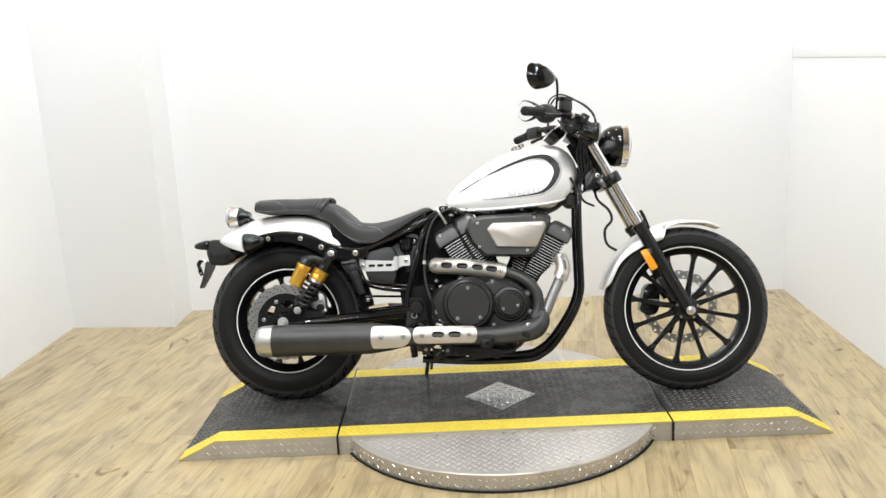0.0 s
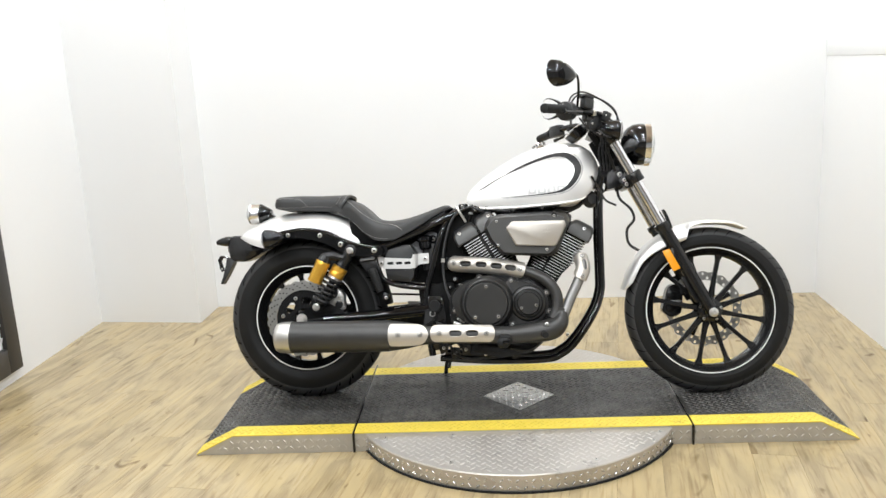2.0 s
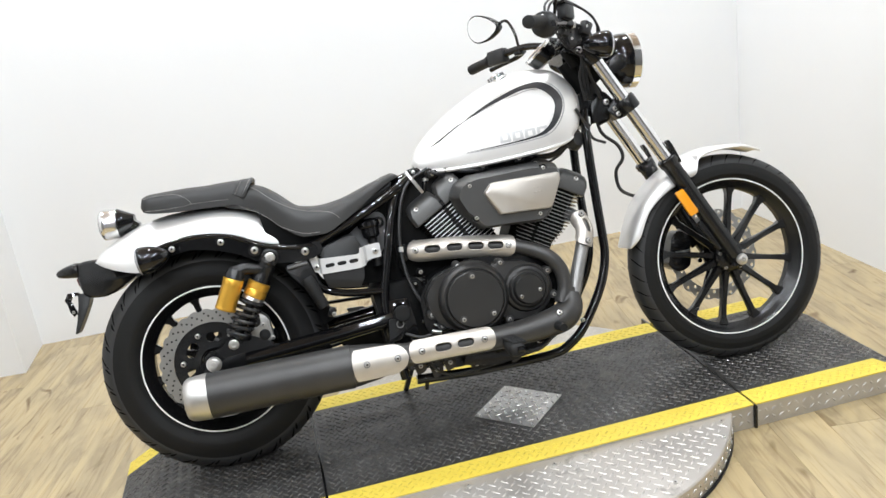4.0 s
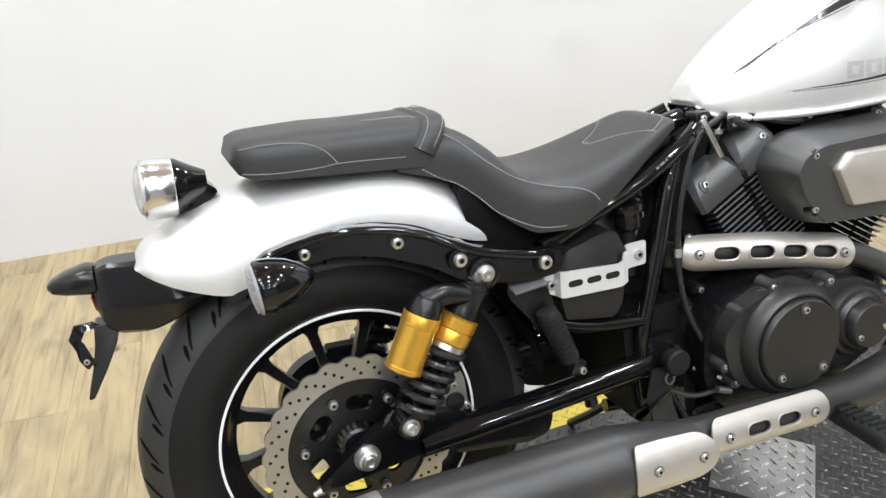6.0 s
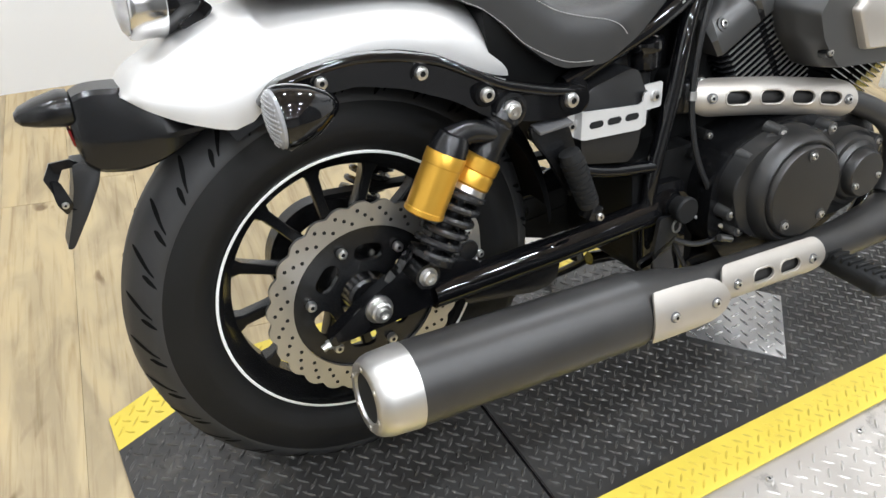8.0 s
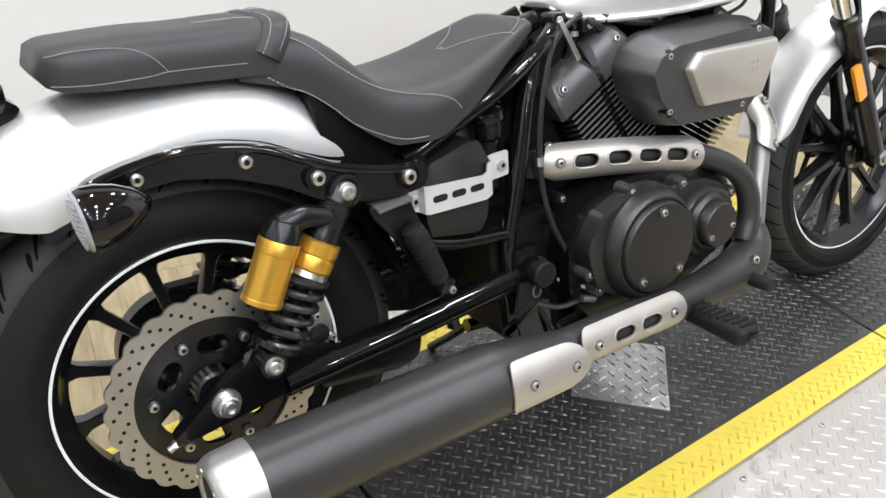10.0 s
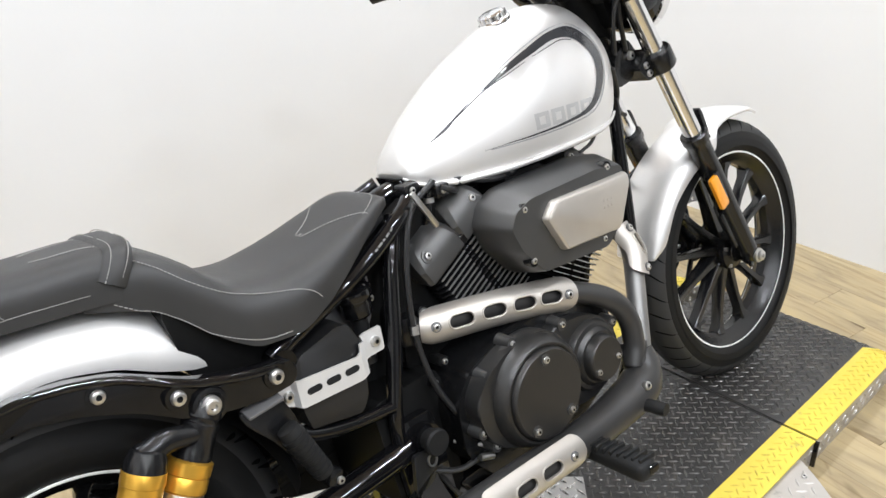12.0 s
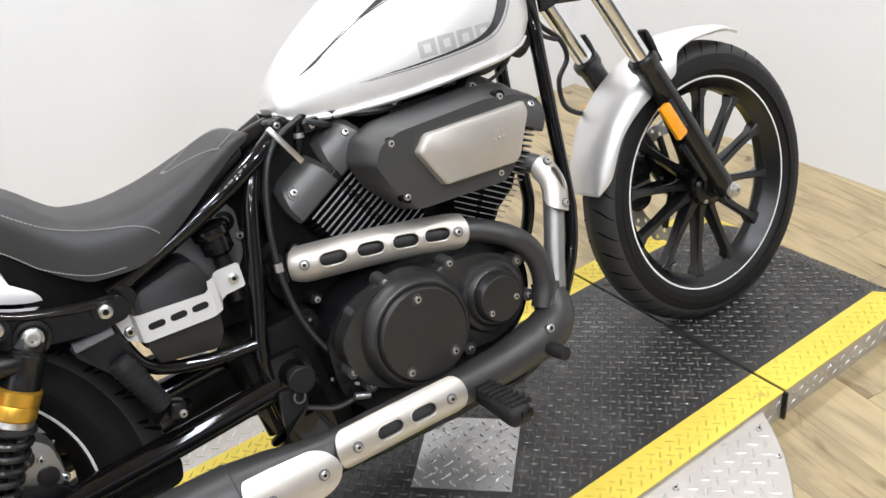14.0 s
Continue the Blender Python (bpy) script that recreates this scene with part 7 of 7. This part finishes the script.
for k, (x, z) in enumerate(((-0.02, 0.722), (0.03, 0.718), (0.085, 0.724), (0.14, 0.720), (0.19, 0.726))):
    hose = cable("rubber_hose", [(x - 0.03, -0.035, z - 0.012), (x - 0.008, -0.072, z + 0.004), (x + 0.022, -0.078, z + 0.008), (x + 0.036, -0.045, z + 0.016)], 0.0062, MATTE_PIPE if k % 2 else PLASTIC_BLACK, "short rubber hose under the tank")
    part("hose_clip", tube([(x + 0.004, -0.0765, z + 0.0058), (x + 0.011, -0.0775, z + 0.0066)], 0.0074, 12), STEEL if k % 2 else BRACKET, hose)
for x, z in ((0.005, 0.742), (0.115, 0.742), (0.170, 0.738), (-0.055, 0.735)):
    part("plug_connector", block((0.022, 0.020, 0.014), (x, -0.072, z - 0.004), (0, 12, 20), 0.003), PLASTIC_BLACK, bike)
part("seat_base", prism(rounded([(-0.60, 0.715), (-0.40, 0.640), (-0.40, 0.585), (-0.50, 0.575), (-0.58, 0.600)], 0.02), -0.088, 0.088, 0.008), INNER_BLACK, bike, "black plastic under the seat")
# ---------------------------------------------------------------- raised lugs of the tread plate
def lugs(spots, length=0.028, width=0.0075, high=0.0023):
    """One mesh of lens-shaped lugs; spots: (x, y, degrees, height function)."""
    vs, fs = [], []
    base = [(-0.5, 0), (-0.25, -0.42), (0.25, -0.42), (0.5, 0), (0.25, 0.42), (-0.25, 0.42)]
    top = [(-0.3, 0), (0, -0.16), (0.3, 0), (0, 0.16)]
    for px, py, deg, put in spots:
        c, s = math.cos(radians(deg)), math.sin(radians(deg))
        n = len(vs)
        for k, (u, v) in enumerate(base + top):
            a, b = u * length, v * width
            vs.append(put(px + a * c - b * s, py + a * s + b * c, high if k > 5 else -0.0004))
        for f in ((0, 1, 7, 6), (1, 2, 7), (2, 3, 8, 7), (3, 4, 9, 8), (4, 5, 9), (5, 0, 6, 9), (6, 7, 8, 9)):
            fs.append([n + k for k in f])
    return vs, fs


def lug_part(name, spots, mat, owner, **size):
    vs, fs = lugs(spots, **size)
    me = bpy.data.meshes.new(name)
    me.from_pydata(vs, [], fs)
    me.materials.append(mat)
    o = new(name, me)
    o.parent = owner
    return tagged(o, kind="stuff")


PITCH = 0.0245
FINE = 0.0188


def grid_spots(x0, x1, y0, y1, keep, put, q=PITCH):
    """Places on a grid that stands at 45 degrees, with lugs turned this way and that by turns."""
    out = []
    c = q * math.sqrt(0.5)
    n = int(((x1 - x0) + (y1 - y0)) / c / 2) + 2
    mx, my = (x0 + x1) / 2, (y0 + y1) / 2
    for i in range(-n, n + 1):
        for j in range(-n, n + 1):
            x, y = mx + (i + j) * c, my + (i - j) * c
            if keep(x, y):
                out.append((x, y, 45 if (i + j) % 2 else -45, put))
    return out


def on_deck(x, y, h):
    return (x, y, deck_z(x) + h)


def on_disc(x, y, h):
    return (x, y, DISC_H + h)


def in_plate(x, y):
    return abs(x + 0.004) + abs(y + 0.002) < 0.148


for owner, xa, xb in ((ramp_rear, TIP_L + 0.012, SEAM_L - 0.012), (table, SEAM_L + 0.014, SEAM_R - 0.014), (ramp_front, SEAM_R + 0.012, TIP_R - 0.012)):
    inside = lambda x, y: xa < x < xb and Y0 + BAND + 0.010 < y < Y1 - BAND - 0.010 and not in_plate(x, y)
    lug_part("tread_relief", grid_spots(xa, xb, Y0, Y1, inside, on_deck, FINE), LUG_BLACK, owner, length=0.0262, width=0.0074, high=0.0026)
    rim = lambda x, y: xa < x < xb and (Y0 + 0.011 < y < Y0 + BAND - 0.009 or Y1 - BAND + 0.009 < y < Y1 - 0.011)
    lug_part("border_relief", grid_spots(xa, xb, Y0, Y1, rim, on_deck, FINE), YELLOW_WORN, owner, length=0.0250, width=0.0068, high=0.0020)
    # bare front side
    face = []
    for i in range(int((xb - xa) / PITCH) + 1):
        for j in (0.022, 0.047):
            x = xa + i * PITCH
            if j < deck_z(x) - 0.02 and (owner is not table or abs(x - DISC_X) > DISC_R * 0.88):
                face.append((x, j, 45 if (i + (j > 0.03)) % 2 else -45, lambda x, z, h: (x, Y0 + 0.002 - h, z)))
    lug_part("side_relief", face, SIDE_ALU, owner, length=0.02)
round_plate = lambda x, y: (x - DISC_X) ** 2 + y * y < (DISC_R - 0.02) ** 2 and (y < Y0 - 0.012 or y > Y1 + 0.012)
lug_part("disc_relief", grid_spots(DISC_X - DISC_R, DISC_X + DISC_R, -DISC_R, DISC_R, round_plate, on_disc), LUG_DISC, table, high=0.0017)
edge = []
for k in range(150):
    a = 360 / 150 * k
    for j in (0.02, 0.045):
        edge.append((a * math.pi / 180 * DISC_R, j, 45 if (k + (j > 0.03)) % 2 else -45, lambda s, z, h: (DISC_X + (DISC_R - 0.001 + h) * math.cos(s / DISC_R), (DISC_R - 0.001 + h) * math.sin(s / DISC_R), z)))
lug_part("edge_relief", edge, LUG_ALU, table, length=0.02)
lug_part("plate_relief", [(x, y, d, lambda x, y, h: (x, y, 0.0015 + h)) for x, y, d, _ in grid_spots(-0.088, 0.088, -0.088, 0.088, lambda x, y: abs(x) < 0.088 and abs(y) < 0.088, None)], LUG_ALU, inlay, length=0.03, width=0.008)


# ---------------------------------------------------------------- floor planks
def clip_box(poly, x0, x1, y0, y1):
    for axis, lim, sign in ((0, x0, 1), (0, x1, -1), (1, y0, 1), (1, y1, -1)):
        out = []
        for i in range(len(poly)):
            a, b = poly[i - 1], poly[i]
            ia, ib = sign * (a[axis] - lim) >= 0, sign * (b[axis] - lim) >= 0
            if ia != ib:
                t = (lim - a[axis]) / (b[axis] - a[axis])
                out.append((a[0] + t * (b[0] - a[0]), a[1] + t * (b[1] - a[1])))
            if ib:
                out.append(b)
        poly = out
        if len(poly) < 3:
            return []
    return poly


TURN_PLANK, WIDE, LONG, GAP = -9.0, 0.150, 1.22, 0.0003
rng = random.Random(5)
turn = Matrix.Rotation(radians(TURN_PLANK), 2)
for i in range(-26, 27):
    start = rng.random() * LONG
    for j in range(-7, 5):
        cx, cy = i * WIDE, start + j * LONG
        quad = [Vector((cx + a * (WIDE / 2 - GAP), cy + b * (LONG / 2 - GAP))) for a, b in ((-1, -1), (1, -1), (1, 1), (-1, 1))]
        poly = clip_box([tuple(turn @ q) for q in quad], XL, XR + 0.036, YF, YB + 0.20)
        if not poly:
            continue
        mid = turn @ Vector((cx, cy))
        back = turn.transposed()
        bm = bmesh.new()
        low = [bm.verts.new((*(back @ (Vector(p) - mid)), -0.012)) for p in poly]
        up = [bm.verts.new((*((back @ (Vector(p) - mid)) * 0.9995), 0.0)) for p in poly]
        bm.faces.new(up)
        m = len(poly)
        for k in range(m):
            bm.faces.new([low[k], low[(k + 1) % m], up[(k + 1) % m], up[k]])
        part("plank", bm, WOOD, floor, matrix=pose(0.3, 2.15, 0.044) @ pose(mid.x, mid.y, 0, 0, 0, TURN_PLANK))
